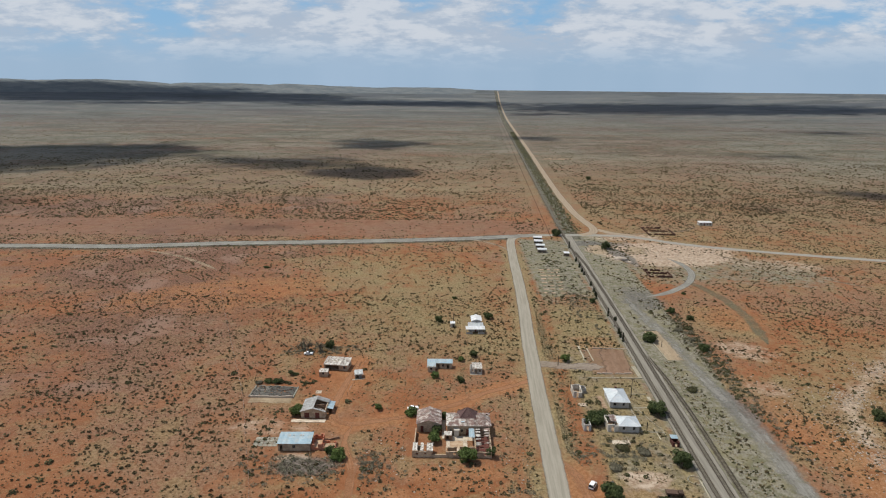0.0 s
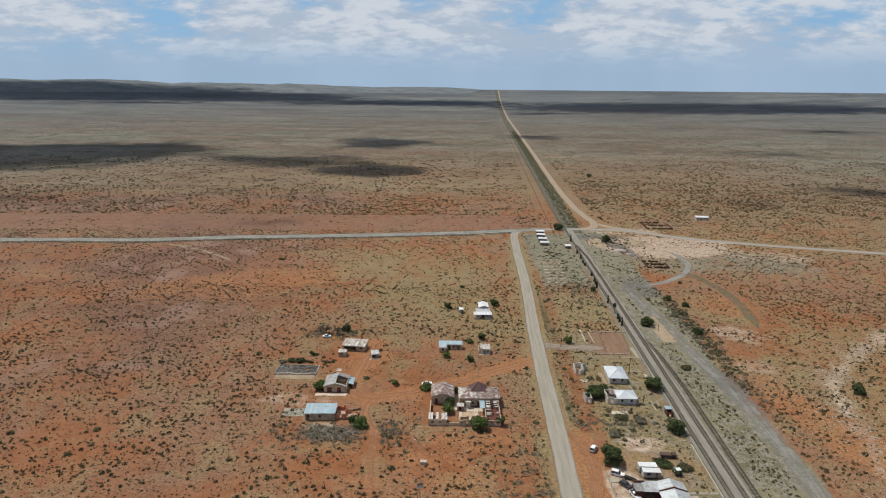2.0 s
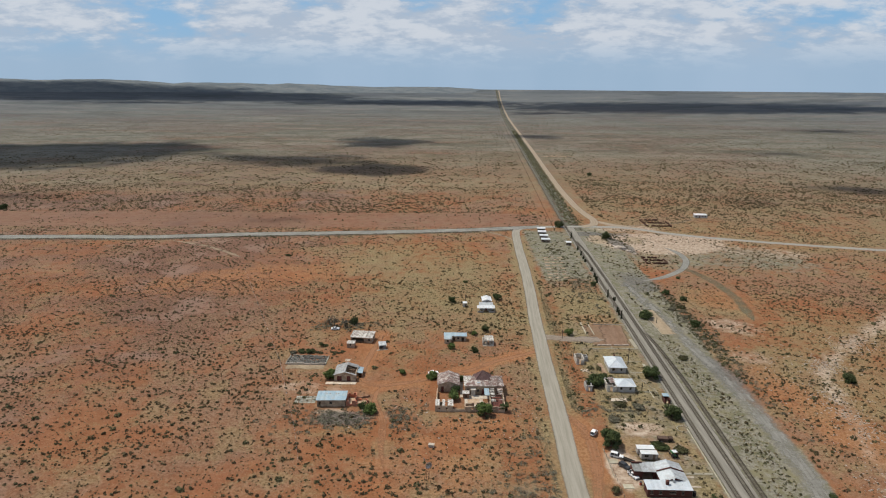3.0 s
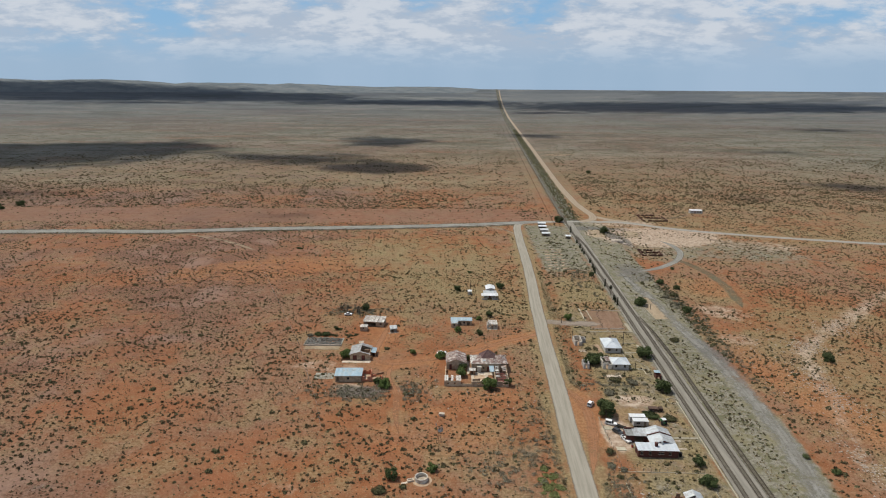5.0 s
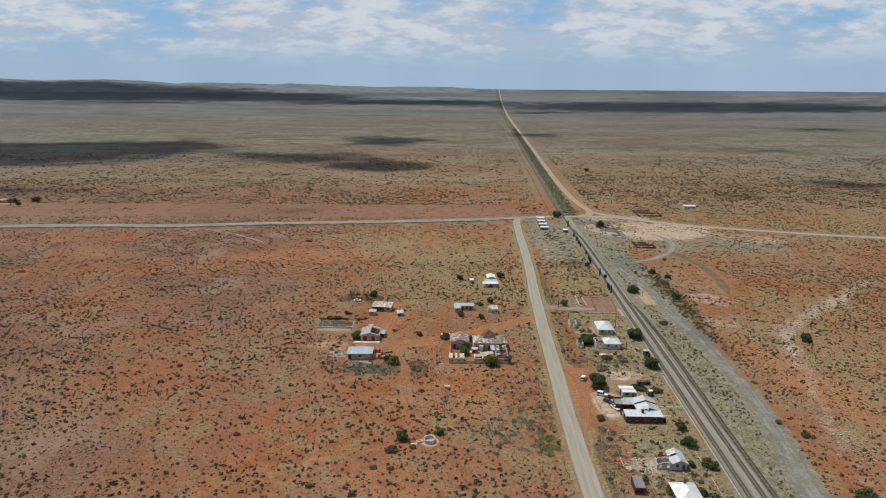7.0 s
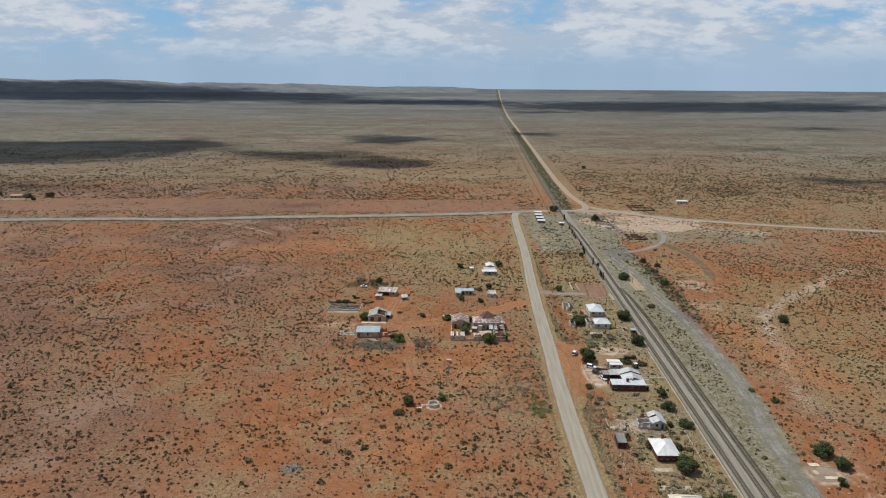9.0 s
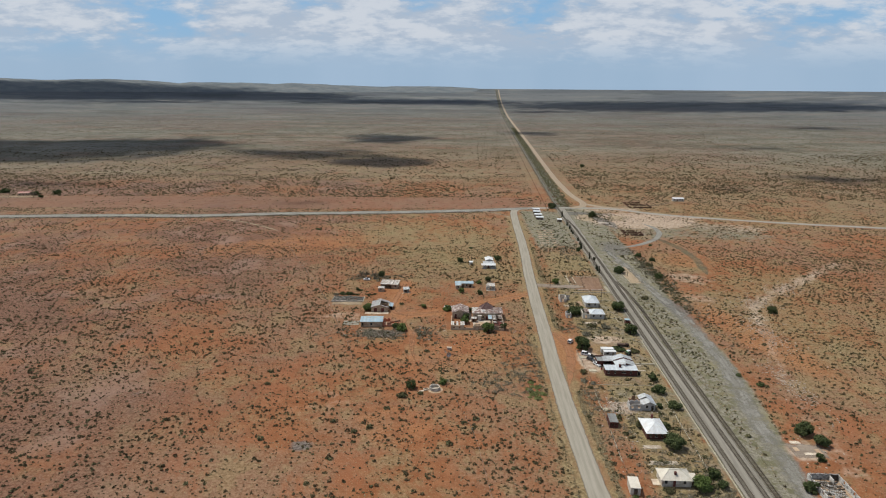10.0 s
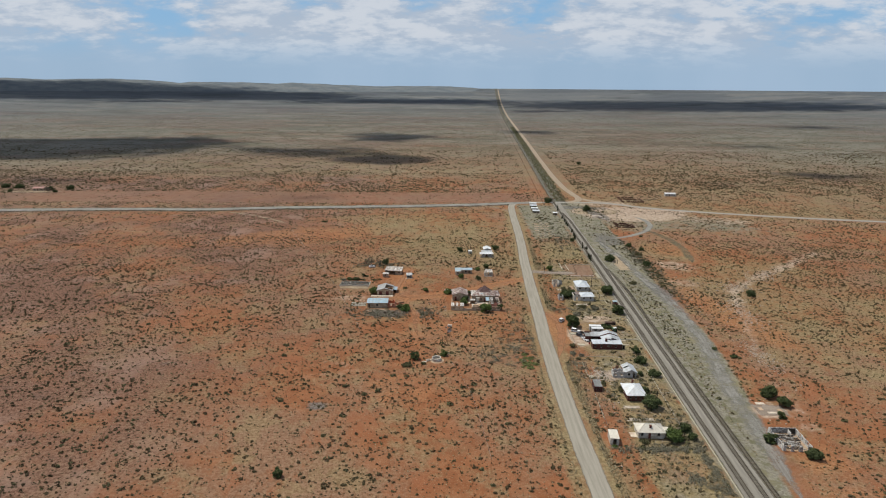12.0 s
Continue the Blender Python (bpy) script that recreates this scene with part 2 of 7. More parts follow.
def strip_material(name, a, b, streak, soft, opacity=1.0, scale=1.0, rut=0.4):
    """Loose ground along a way, which thins out towards its edges."""
    n = Nodes(name)
    p = n.world()
    across = n.attr("across")
    lengthwise = n.t.nodes.new("ShaderNodeCombineXYZ")
    n.put(n.math("MULTIPLY", across, 3.0), lengthwise.inputs[0])
    n.put(n.math("MULTIPLY", n.attr("along"), 0.035), lengthwise.inputs[1])
    c = n.mix(n.ramp(n.noise(lengthwise.outputs[0], 1.6, 6, 0.65), 0.35, 0.65), a, b)
    ruts = n.math("COSINE", n.math("MULTIPLY", across, 11.0))
    c = n.mix(n.math("MULTIPLY", n.ramp(n.math("ADD", ruts, n.noise(lengthwise.outputs[0], 0.8, 4)), 0.4, 1.7), rut), c, streak)
    c = n.mix(n.math("MULTIPLY", n.ramp(n.noise(p, 0.7 * scale, 6, 0.7), 0.5, 0.7), 0.3), c, a)
    if soft > 0.5:
        c = n.mix(n.math("MULTIPLY", n.ramp(n.noise(p, 1.1, 8, 0.75), 0.5, 0.62), 0.55), c, (a[0] * 0.6, a[1] * 0.6, a[2] * 0.58))
    edge = n.math("ABSOLUTE", across)
    worn = n.math("ADD", edge, n.math("MULTIPLY", n.math("SUBTRACT", n.noise(p, 0.25, 6, 0.7), 0.5), (0.55 if soft < 0.5 else 1.1) * soft))
    opacity = n.ramp(n.noise(p, 0.09, 6, 0.7), 0.3, 0.62, opacity - soft * 0.45, opacity) if soft > 0.5 else opacity
    alpha = n.math("MULTIPLY", n.ramp(worn, 1.0 - soft * 0.25, 1.0 - soft * 0.7), opacity)
    n.put(alpha, n.bsdf.inputs["Alpha"])
    n.bump(n.noise(p, 3 * scale, 5), 0.15, 0.03)
    return n.done(c, 0.95, 0.0, 0.1)


M = {}
M["ground"] = make_ground()
M["road"] = strip_material("gravel road", (0.238, 0.218, 0.180), (0.312, 0.288, 0.243), (0.345, 0.320, 0.272), 0.45)
M["grey_road"] = strip_material("grey gravel road", (0.190, 0.185, 0.168), (0.280, 0.273, 0.250), (0.335, 0.325, 0.298), 0.55)
M["pale_grey_road"] = strip_material("pale grey gravel road", (0.225, 0.215, 0.195), (0.31, 0.297, 0.27), (0.35, 0.335, 0.305), 0.45)
M["pale_road"] = strip_material("pale sand road", (0.26, 0.205, 0.15), (0.33, 0.27, 0.205), (0.37, 0.305, 0.235), 0.42)
M["track"] = strip_material("red dirt track", (0.305, 0.142, 0.072), (0.375, 0.200, 0.115), (0.40, 0.225, 0.135), 0.85, 0.8)
M["pale_track"] = strip_material("pale dirt track", (0.29, 0.22, 0.155), (0.38, 0.295, 0.215), (0.30, 0.21, 0.14), 0.9, 0.8)
M["green_track"] = strip_material("grey green track", (0.15, 0.135, 0.088), (0.205, 0.185, 0.125), (0.18, 0.165, 0.11), 0.9, 0.66)
M["lane"] = strip_material("grey lane", (0.20, 0.192, 0.172), (0.33, 0.32, 0.298), (0.36, 0.35, 0.33), 1.15, 0.74, 1.0, 0.12)
M["faint_track"] = strip_material("faint red track", (0.21, 0.115, 0.068), (0.26, 0.155, 0.095), (0.27, 0.17, 0.11), 0.95, 0.55)
M["sand_floor"] = strip_material("yellow sand floor", (0.32, 0.245, 0.165), (0.41, 0.325, 0.23), (0.45, 0.37, 0.27), 0.8, 0.95)
M["gravel_fan"] = strip_material("pinkish gravel", (0.25, 0.20, 0.16), (0.32, 0.27, 0.225), (0.35, 0.30, 0.255), 0.85, 0.9)
M["verge"] = strip_material("railway verge", (0.108, 0.106, 0.078), (0.178, 0.168, 0.130), (0.15, 0.14, 0.105), 0.8, 0.85)
M["road_verge"] = strip_material("weedy road verge", (0.095, 0.088, 0.062), (0.165, 0.155, 0.122), (0.23, 0.215, 0.18), 0.8, 0.85, 1.0, 0.25)
M["ballast"] = strip_material("ballast", (0.185, 0.172, 0.147), (0.27, 0.252, 0.22), (0.245, 0.228, 0.198), 0.3)
M["trackbed"] = strip_material("oily trackbed", (0.098, 0.090, 0.074), (0.150, 0.138, 0.115), (0.125, 0.115, 0.095), 0.45, 0.9, 2.0)
M["old_trackbed"] = strip_material("weedy trackbed", (0.10, 0.09, 0.062), (0.155, 0.14, 0.102), (0.13, 0.118, 0.084), 0.8, 0.75, 2.0)
M["rail"] = surface("rusty rail", (0.05, 0.036, 0.028), (0.085, 0.06, 0.046), rough=0.7, metal=0.2)
M["sleeper"] = surface("old sleeper", (0.110, 0.098, 0.080), (0.165, 0.146, 0.120), 2.0)
M["coping"] = surface("pale concrete kerb", (0.31, 0.285, 0.22), (0.42, 0.39, 0.31), 1.0, (0.28, 0.24, 0.17), 0.5, 0.7)
M["concrete"] = surface("weathered concrete", (0.42, 0.36, 0.29), (0.56, 0.50, 0.42), 0.7, (0.30, 0.22, 0.16), 0.4, 0.7)
M["plaster"] = surface("tan plaster", (0.40, 0.305, 0.215), (0.50, 0.395, 0.290), 0.6, (0.24, 0.17, 0.12), 0.5, 0.7, vary=0.12)
M["yard_soil"] = strip_material("swept yard soil", (0.215, 0.132, 0.088), (0.27, 0.175, 0.122), (0.29, 0.20, 0.145), 0.62, 0.9)
M["whitewash"] = surface("old whitewash", (0.50, 0.47, 0.42), (0.62, 0.58, 0.52), 0.7, (0.33, 0.27, 0.21), 0.5, 0.7, vary=0.1)
M["greywall"] = surface("grey plaster", (0.40, 0.39, 0.375), (0.50, 0.485, 0.465), 0.7, (0.28, 0.25, 0.22), 0.5, 0.6, vary=0.1)
M["brick"] = surface("dark red brick", (0.078, 0.029, 0.024), (0.125, 0.046, 0.036), 2.5, (0.09, 0.05, 0.042), 0.6, 0.6, vary=0.15)
M["dark_brick"] = surface("sooty brick", (0.075, 0.038, 0.03), (0.125, 0.062, 0.046), 2.5, (0.16, 0.10, 0.075), 0.6, 0.6, vary=0.2)
M["stained_white"] = surface("stained white plaster", (0.40, 0.39, 0.37), (0.60, 0.58, 0.55), 2.2, (0.11, 0.10, 0.095), 1.1, 0.85, vary=0.2)
M["adobe"] = surface("bare mud brick", (0.25, 0.155, 0.10), (0.34, 0.225, 0.15), 1.2, (0.18, 0.10, 0.065), 0.6, 0.7, vary=0.15)
M["coral"] = surface("red painted wall", (0.38, 0.12, 0.065), (0.47, 0.18, 0.11), 1.0, (0.36, 0.25, 0.18), 0.6, 0.6)
M["galv"] = surface("galvanised iron", (0.44, 0.48, 0.51), (0.58, 0.61, 0.63), 0.8, (0.36, 0.34, 0.33), 0.5, 0.5, 0.5, 0.35, 0.4, 0.10)
M["blue_galv"] = surface("pale blue iron", (0.235, 0.345, 0.425), (0.34, 0.455, 0.53), 0.7, (0.44, 0.45, 0.43), 0.6, 0.45, 0.5, 0.1, 0.4, 0.12)
M["white_roof"] = surface("white painted iron", (0.58, 0.61, 0.64), (0.68, 0.70, 0.72), 0.6, (0.48, 0.44, 0.39), 0.3, 0.4, 0.5, 0.0, 0.4, 0.06)
M["cream_roof"] = surface("cream sheet roof", (0.55, 0.52, 0.45), (0.64, 0.60, 0.53), 0.6, (0.46, 0.40, 0.33), 0.3, 0.4, 0.6, 0.0, 0.3, 0.05)
M["silver"] = surface("silver painted iron", (0.46, 0.51, 0.56), (0.58, 0.62, 0.66), 0.7, (0.66, 0.67, 0.68), 0.4, 0.5, 0.5, 0.15, 0.4, 0.08)
M["worn_silver"] = surface("worn silver iron", (0.36, 0.385, 0.40), (0.52, 0.54, 0.555), 1.0, (0.27, 0.25, 0.24), 0.8, 0.6, 0.55, 0.2, 0.4, 0.13)
M["old_galv"] = surface("old dull iron", (0.27, 0.28, 0.285), (0.40, 0.405, 0.405), 1.0, (0.20, 0.175, 0.16), 0.7, 0.7, 0.55, 0.2, 0.4, 0.18)
M["dark_galv"] = surface("dull dark iron", (0.16, 0.165, 0.165), (0.24, 0.245, 0.24), 1.0, (0.33, 0.33, 0.32), 0.9, 0.5, 0.6, 0.2, 0.3, 0.25)
M["slab_grey"] = surface("grey-green cracked slab", (0.235, 0.235, 0.20), (0.33, 0.33, 0.285), 1.0, (0.20, 0.15, 0.10), 0.5, 0.6, vary=0.2)
M["rust"] = surface("rusted iron", (0.135, 0.080, 0.070), (0.235, 0.160, 0.140), 1.2, (0.46, 0.43, 0.40), 0.8, 0.9, 0.7, 0.1, 0.3, 0.3)
M["dark_rust"] = surface("maroon iron", (0.082, 0.045, 0.045), (0.125, 0.07, 0.066), 0.9, (0.17, 0.115, 0.105), 0.5, 0.5, 0.7, 0.1, 0.3, 0.12)
M["red_roof"] = surface("faded red iron", (0.30, 0.115, 0.095), (0.38, 0.17, 0.14), 0.8, (0.30, 0.20, 0.17), 0.5, 0.5, 0.6, vary=0.12)
M["patchy"] = surface("patched pale iron", (0.42, 0.40, 0.37), (0.64, 0.62, 0.59), 1.2, (0.13, 0.088, 0.066), 1.3, 0.85, 0.7, 0.1, 0.3, 0.25)
M["timber"] = surface("grey timber", (0.13, 0.10, 0.075), (0.21, 0.17, 0.13), 2.0, rough=0.85)
M["dark_timber"] = surface("tarred timber", (0.04, 0.034, 0.03), (0.075, 0.062, 0.052), 2.0, rough=0.85)
M["door"] = surface("maroon door paint", (0.11, 0.035, 0.03), (0.16, 0.055, 0.045), 2.0, rough=0.6)
M["earth_floor"] = surface("dusty floor", (0.36, 0.26, 0.18), (0.46, 0.35, 0.25), 0.8, (0.26, 0.15, 0.09), 0.6, 0.7)
M["rubble"] = surface("pale rubble", (0.40, 0.33, 0.27), (0.56, 0.49, 0.42), 1.5)
M["slag"] = leafy("dark stone", (0.045, 0.043, 0.04), (0.26, 0.25, 0.225), (0.12, 0.115, 0.105))
M["white_paint"] = surface("white car paint", (0.76, 0.77, 0.78), (0.80, 0.80, 0.81), 1.0, rough=0.3, spec=0.5, vary=0.02, bump=0.02)
M["black_paint"] = surface("dark car paint", (0.03, 0.032, 0.036), (0.05, 0.052, 0.056), 1.0, rough=0.35, spec=0.5, vary=0.02, bump=0.02)
M["green_paint"] = surface("green machine paint", (0.05, 0.15, 0.06), (0.07, 0.19, 0.085), 2.0, rough=0.5, vary=0.05)
M["red_paint"] = surface("red enamel", (0.36, 0.05, 0.035), (0.44, 0.08, 0.055), 2.0, rough=0.5, vary=0.05)
M["tyre"] = surface("tyre rubber", (0.022, 0.021, 0.02), (0.04, 0.037, 0.034), 4.0, rough=0.9)
M["steel"] = surface("dull steel", (0.30, 0.30, 0.30), (0.40, 0.40, 0.39), 2.0, rough=0.5, metal=0.6)
M["scrap"] = surface("scrap iron", (0.07, 0.045, 0.035), (0.13, 0.085, 0.065), 2.0, rough=0.8, metal=0.2)
M["bark"] = surface("bark", (0.09, 0.07, 0.052), (0.15, 0.12, 0.09), 3.0)
M["leaf"] = leafy("thorn tree leaves", (0.068, 0.105, 0.03), (0.125, 0.165, 0.05), (0.095, 0.13, 0.042))
M["dark_leaf"] = leafy("pepper tree leaves", (0.042, 0.062, 0.024), (0.092, 0.112, 0.044), (0.068, 0.082, 0.036))
M["bright_leaf"] = leafy("fresh leaves", (0.150, 0.178, 0.062), (0.255, 0.265, 0.115), (0.200, 0.215, 0.085))
M["grey_twig"] = leafy("grey scrub", (0.125, 0.118, 0.082), (0.235, 0.215, 0.16), (0.175, 0.162, 0.115))
M["scrub"] = leafy("karoo scrub", (0.062, 0.048, 0.025), (0.118, 0.092, 0.049), (0.088, 0.070, 0.037))
M["green_scrub"] = leafy("green karoo scrub", (0.058, 0.060, 0.028), (0.120, 0.112, 0.056), (0.088, 0.083, 0.042))
M["far_scrub"] = leafy("far karoo scrub", (0.088, 0.076, 0.042), (0.155, 0.13, 0.078), (0.12, 0.104, 0.06))
M["straw"] = leafy("dry grass", (0.25, 0.205, 0.12), (0.36, 0.30, 0.19), (0.28, 0.22, 0.13))
n_ = Nodes("window glass")
M["glass"] = n_.done((0.025, 0.03, 0.035), 0.08, 0.0, 0.5)
n_ = Nodes("water vapour")
vapour = n_.math("ADD", n_.attr("body"), n_.math("MULTIPLY", n_.math("SUBTRACT", n_.noise(n_.world(), 0.014, 8, 0.66), 0.5), 2.3))
n_.put(n_.math("MULTIPLY", n_.ramp(vapour, 0.10, 0.85), n_.ramp(n_.attr("body"), 0.0, 0.2, 0.0, 0.8)), n_.bsdf.inputs["Alpha"])
M["cloud"] = n_.done((0.85, 0.86, 0.88), 1.0, 0.0, 0.0)

# ---- building aids ----
def mesh_object(name, bm, material, smooth=False):
    me = bpy.data.meshes.new(name)
    bm.to_mesh(me)
    bm.free()
    me.materials.append(material)
    if smooth:
        me.polygons.foreach_set("use_smooth", [True] * len(me.polygons))
    return new(name, me)


def part(name, bm, material, parent, label="", smooth=False):
    ob = mesh_object(name, bm, material, smooth)
    ob.parent = parent
    if label:
        ob["label"] = label
    return ob


def thing(name, m, label, category, group="", kind=""):
    ob = new(name)
    ob.matrix_basis = m
    return tagged(ob, label, category, group, kind)


def box(bm, x0, x1, y0, y1, z0, z1, m=None):
    vs = [bm.verts.new((x, y, z)) for z in (z0, z1) for x, y in ((x0, y0), (x1, y0), (x1, y1), (x0, y1))]
    if m is not None:
        for v in vs:
            v.co = m @ v.co
    for f in ((3, 2, 1, 0), (4, 5, 6, 7), (0, 1, 5, 4), (1, 2, 6, 5), (2, 3, 7, 6), (3, 0, 4, 7)):
        bm.faces.new([vs[i] for i in f])
    return vs


def boxes(*spans):
    bm = bmesh.new()
    for s in spans:
        box(bm, *s)
    return bm


def tube(bm, a, b, r0, r1, sides=8):
    a, b = Vector(a), Vector(b)
    way = (b - a).normalized()
    u = way.orthogonal().normalized()
    w = way.cross(u)
    rings = []
    for c, r in ((a, r0), (b, r1)):
        rings.append([bm.verts.new(c + (u * math.cos(k * math.tau / sides) + w * math.sin(k * math.tau / sides)) * r) for k in range(sides)])
    for k in range(sides):
        bm.faces.new((rings[0][k], rings[0][(k + 1) % sides], rings[1][(k + 1) % sides], rings[1][k]))
    bm.faces.new(rings[0][::-1])
    bm.faces.new(rings[1])
    return bm


def raw_mesh(name, verts, faces_n, faces, material, smooth=False):
    """A mesh straight from arrays; every face has faces_n corners."""
    me = bpy.data.meshes.new(name)
    nv, nf = len(verts), len(faces)
    me.vertices.add(nv)
    me.vertices.foreach_set("co", np.ascontiguousarray(verts, np.float32).ravel())
    me.loops.add(nf * faces_n)
    me.loops.foreach_set("vertex_index", np.ascontiguousarray(faces, np.int32).ravel())
    me.polygons.add(nf)
    me.polygons.foreach_set("loop_start", np.arange(nf, dtype=np.int32) * faces_n)
    me.polygons.foreach_set("use_smooth", np.full(nf, smooth))
    me.update(calc_edges=True)
    me.validate()
    me.materials.append(material)
    return me


# ---- the plan: ways over the land, as lines of places ----
FLAT, RIM = 2200.0, 4700.0


def land(x, y):
    """Height of the land. The plain is level; far out it is bent up to fit the horizon in the camera's view."""
    r = np.hypot(np.asarray(x, float), np.asarray(y, float))
    s = np.clip((r - FLAT) / (RIM - FLAT), 0, 1)
    inv = np.maximum((1 - s) ** 1.136 / FLAT, 1 / 42000.0)
    return np.where(r < FLAT, 0.0, 115.0 * (1 - np.minimum(r, RIM) * inv))


def curve_points(pts, step):
    """Even points along a smooth line through the given places."""
    p = np.array(pts, float)
    p = np.vstack([2 * p[0] - p[1], p, 2 * p[-1] - p[-2]])
    out = []
    for i in range(1, len(p) - 2):
        n = max(2, int(np.hypot(*(p[i + 1] - p[i])) / step))
        u = np.linspace(0, 1, n, endpoint=False)[:, None]
        a, b, c, d = p[i - 1], p[i], p[i + 1], p[i + 2]
        out.append(0.5 * (2 * b + (c - a) * u + (2 * a - 5 * b + 4 * c - d) * u ** 2 + (3 * b - a - 3 * c + d) * u ** 3))
    out.append(p[-2][None])
    return np.vstack(out)


RAIL_A, RAIL_B = 73.4, 0.05                    # first track: x = RAIL_A + RAIL_B * y, north of the crossing a little more to the right


def rail_x(y):
    y = np.asarray(y, float)
    return RAIL_A + RAIL_B * y + np.where(y > 480, 0.0138 * (y - 480), 0.0)


MAIN_ROAD = [(22, -700), (26, -300), (31.0, -70), (32.2, 0), (32.4, 31), (32.2, 63), (32.4, 95), (33.1, 115), (34.0, 140), (35.0, 157), (35.9, 175), (36.8, 195), (38.1, 222), (40.9, 270), (43.8, 308), (46.6, 357), (49.6, 423), (52.6, 462), (57, 474), (66, 480), (80, 482)]
CROSS_ROAD = [(-1500, 330), (-900, 385), (-520, 415), (-325, 432), (-242, 434), (-164, 446), (-80, 455), (7, 467), (52, 477), (76, 482), (104, 484), (127, 484), (145, 482), (164, 472), (182, 459), (200, 450), (218, 443), (254, 431), (313, 415), (420, 392), (700, 330), (1400, 180)]
FAR_ROAD = [(112, 484), (124, 494), (128, 512), (127, 530), (125.6, 560), (125.6, 594), (130, 700), (141, 872), (160, 1151), (198, 1749), (262, 2748), (300, 3360), (332, 3870), (355, 4200), (369, 4420)]
EAST_ROAD = [(128, 508), (140, 492), (152, 484), (170, 466), (190, 452)]
SPUR = [(15, 468), (26, 463), (37, 454), (44, 443), (47.5, 432)]
LOOP = [(158, 416), (162, 406), (163.4, 394), (162, 382), (157.5, 370), (150, 357.5), (138, 345), (127, 337), (116, 332)]
GREEN_TRACK = [(150, 366), (155, 354), (160, 330), (160, 303), (156, 280), (153, 266)]
LANE = [(104, 330), (106, 290), (107.5, 255), (108.2, 221), (109.2, 203), (109.8, 182), (107.6, 148), (104.6, 126), (101.0, 108), (97.0, 88), (95.4, 70), (92.0, 46), (88.5, 22)]
RED_TRACK = [(36, 227), (30, 223), (17, 216), (4, 206), (-8, 199.5), (-17, 196.5), (-32, 192), (-38, 196), (-40, 206), (-39, 218), (-35.5, 243)]
RED_TRACK_B = [(-31, 193), (-32.5, 184), (-32, 178), (-28, 166), (-27, 150), (-25, 138)]
YARD_TRACK = [(38, 244), (44, 242.5), (50, 241.2), (57, 240.5), (64, 240.5), (67, 240.5)]
VILLAGE_TRACK = [(36, 176), (40, 168), (43, 158), (43, 146), (40, 130), (36.5, 116)]
WHITE_TRACK = [(-215, 424), (-188, 411), (-168, 397), (-146, 377)]
RUIN_TRACK = [(150, 486), (175, 497), (196, 500), (212, 512), (222, 522)]
PALE_RIDGE = [(250, 292), (218, 265), (186, 238), (158, 214), (149, 194), (138, 161), (126, 127), (121, 107), (117, 88), (113, 60)]
EAST_TRACK = [(196, 430), (215, 400), (240, 372), (262, 352)]


def away(x, y, line, step=4.0):
    """Distance from many places to a line."""
    pts = curve_points(line, step)
    d = np.full(x.shape, 1e9)
    for a, b in zip(pts[:-1], pts[1:]):
        ab = b - a
        u = np.clip(((x - a[0]) * ab[0] + (y - a[1]) * ab[1]) / max(1e-9, ab @ ab), 0, 1)
        d = np.minimum(d, np.hypot(x - a[0] - u * ab[0], y - a[1] - u * ab[1]))
    return d


def fall(d, r0, r1):
    """1 nearer than r0, 0 beyond r1."""
    return np.clip((r1 - d) / (r1 - r0), 0, 1)


def spot(x, y, cx, cy, rx, ry, turn=0.0):
    c, s = math.cos(radians(turn)), math.sin(radians(turn))
    u, v = (x - cx) * c + (y - cy) * s, -(x - cx) * s + (y - cy) * c
    return fall(np.hypot(u / rx, v / ry), 0.55, 1.25)


def axis(lo, hi, step, ends, growth=1.09):
    a = list(np.arange(lo, hi + step / 2, step))
    for sign in (1, -1):
        d, p = step, (hi if sign > 0 else lo)
        far = []
        while sign * p < sign * ends[sign > 0]:
            d = min(d * growth, 110)
            p += sign * d
            far.append(p)
        a = a + far if sign > 0 else far[::-1] + a
    return np.array(a)


# ---- the land ----
gx, gy = axis(-230, 270, 3.0, (-4800, 4800)), axis(15, 480, 3.0, (-3000, 4800))
GX, GY = np.meshgrid(gx, gy)
flatx, flaty = GX.ravel(), GY.ravel()
nearby = (np.abs(flatx) < 1600) & (flaty < 1700)
ka, kb, kc = (np.zeros((len(flatx), 4), np.float32) for _ in range(3))
for k in (ka, kb, kc):
    k[:, 3] = 1
x_, y_ = flatx[nearby], flaty[nearby]
rx_ = x_ - rail_x(y_)
edge_ = np.interp(y_, [-700, 24, 45, 60, 85, 110, 150, 190, 220, 250, 360], [13, 14, 16, 21, 26, 30, 33, 28, 30, 33, 33])
corridor = np.clip(np.minimum((rx_ + 20) / 14, (edge_ + 1 - rx_) / 5), 0, 1) * fall(y_, 480, 500)
west = np.clip(np.minimum((x_ - 44 - y_ * 0.02) / 8, (rail_x(y_) - x_) / 6), 0, 1)
grey = np.maximum(corridor * np.clip((rx_ + 6) / 6, 0, 1), west * np.clip((y_ - 300) / 40, 0, 1) * fall(y_, 460, 480) * 0.78)
grey = np.maximum(grey, west * 0.42 * fall(np.abs(y_ - 140), 120, 190))
grey = np.maximum(grey, spot(x_, y_, 150, 395, 60, 50) * 0.55)
grey = np.maximum(grey, spot(x_, y_, 190, 395, 90, 45, -20) * 0.6)
road_d = away(x_, y_, MAIN_ROAD, 8)
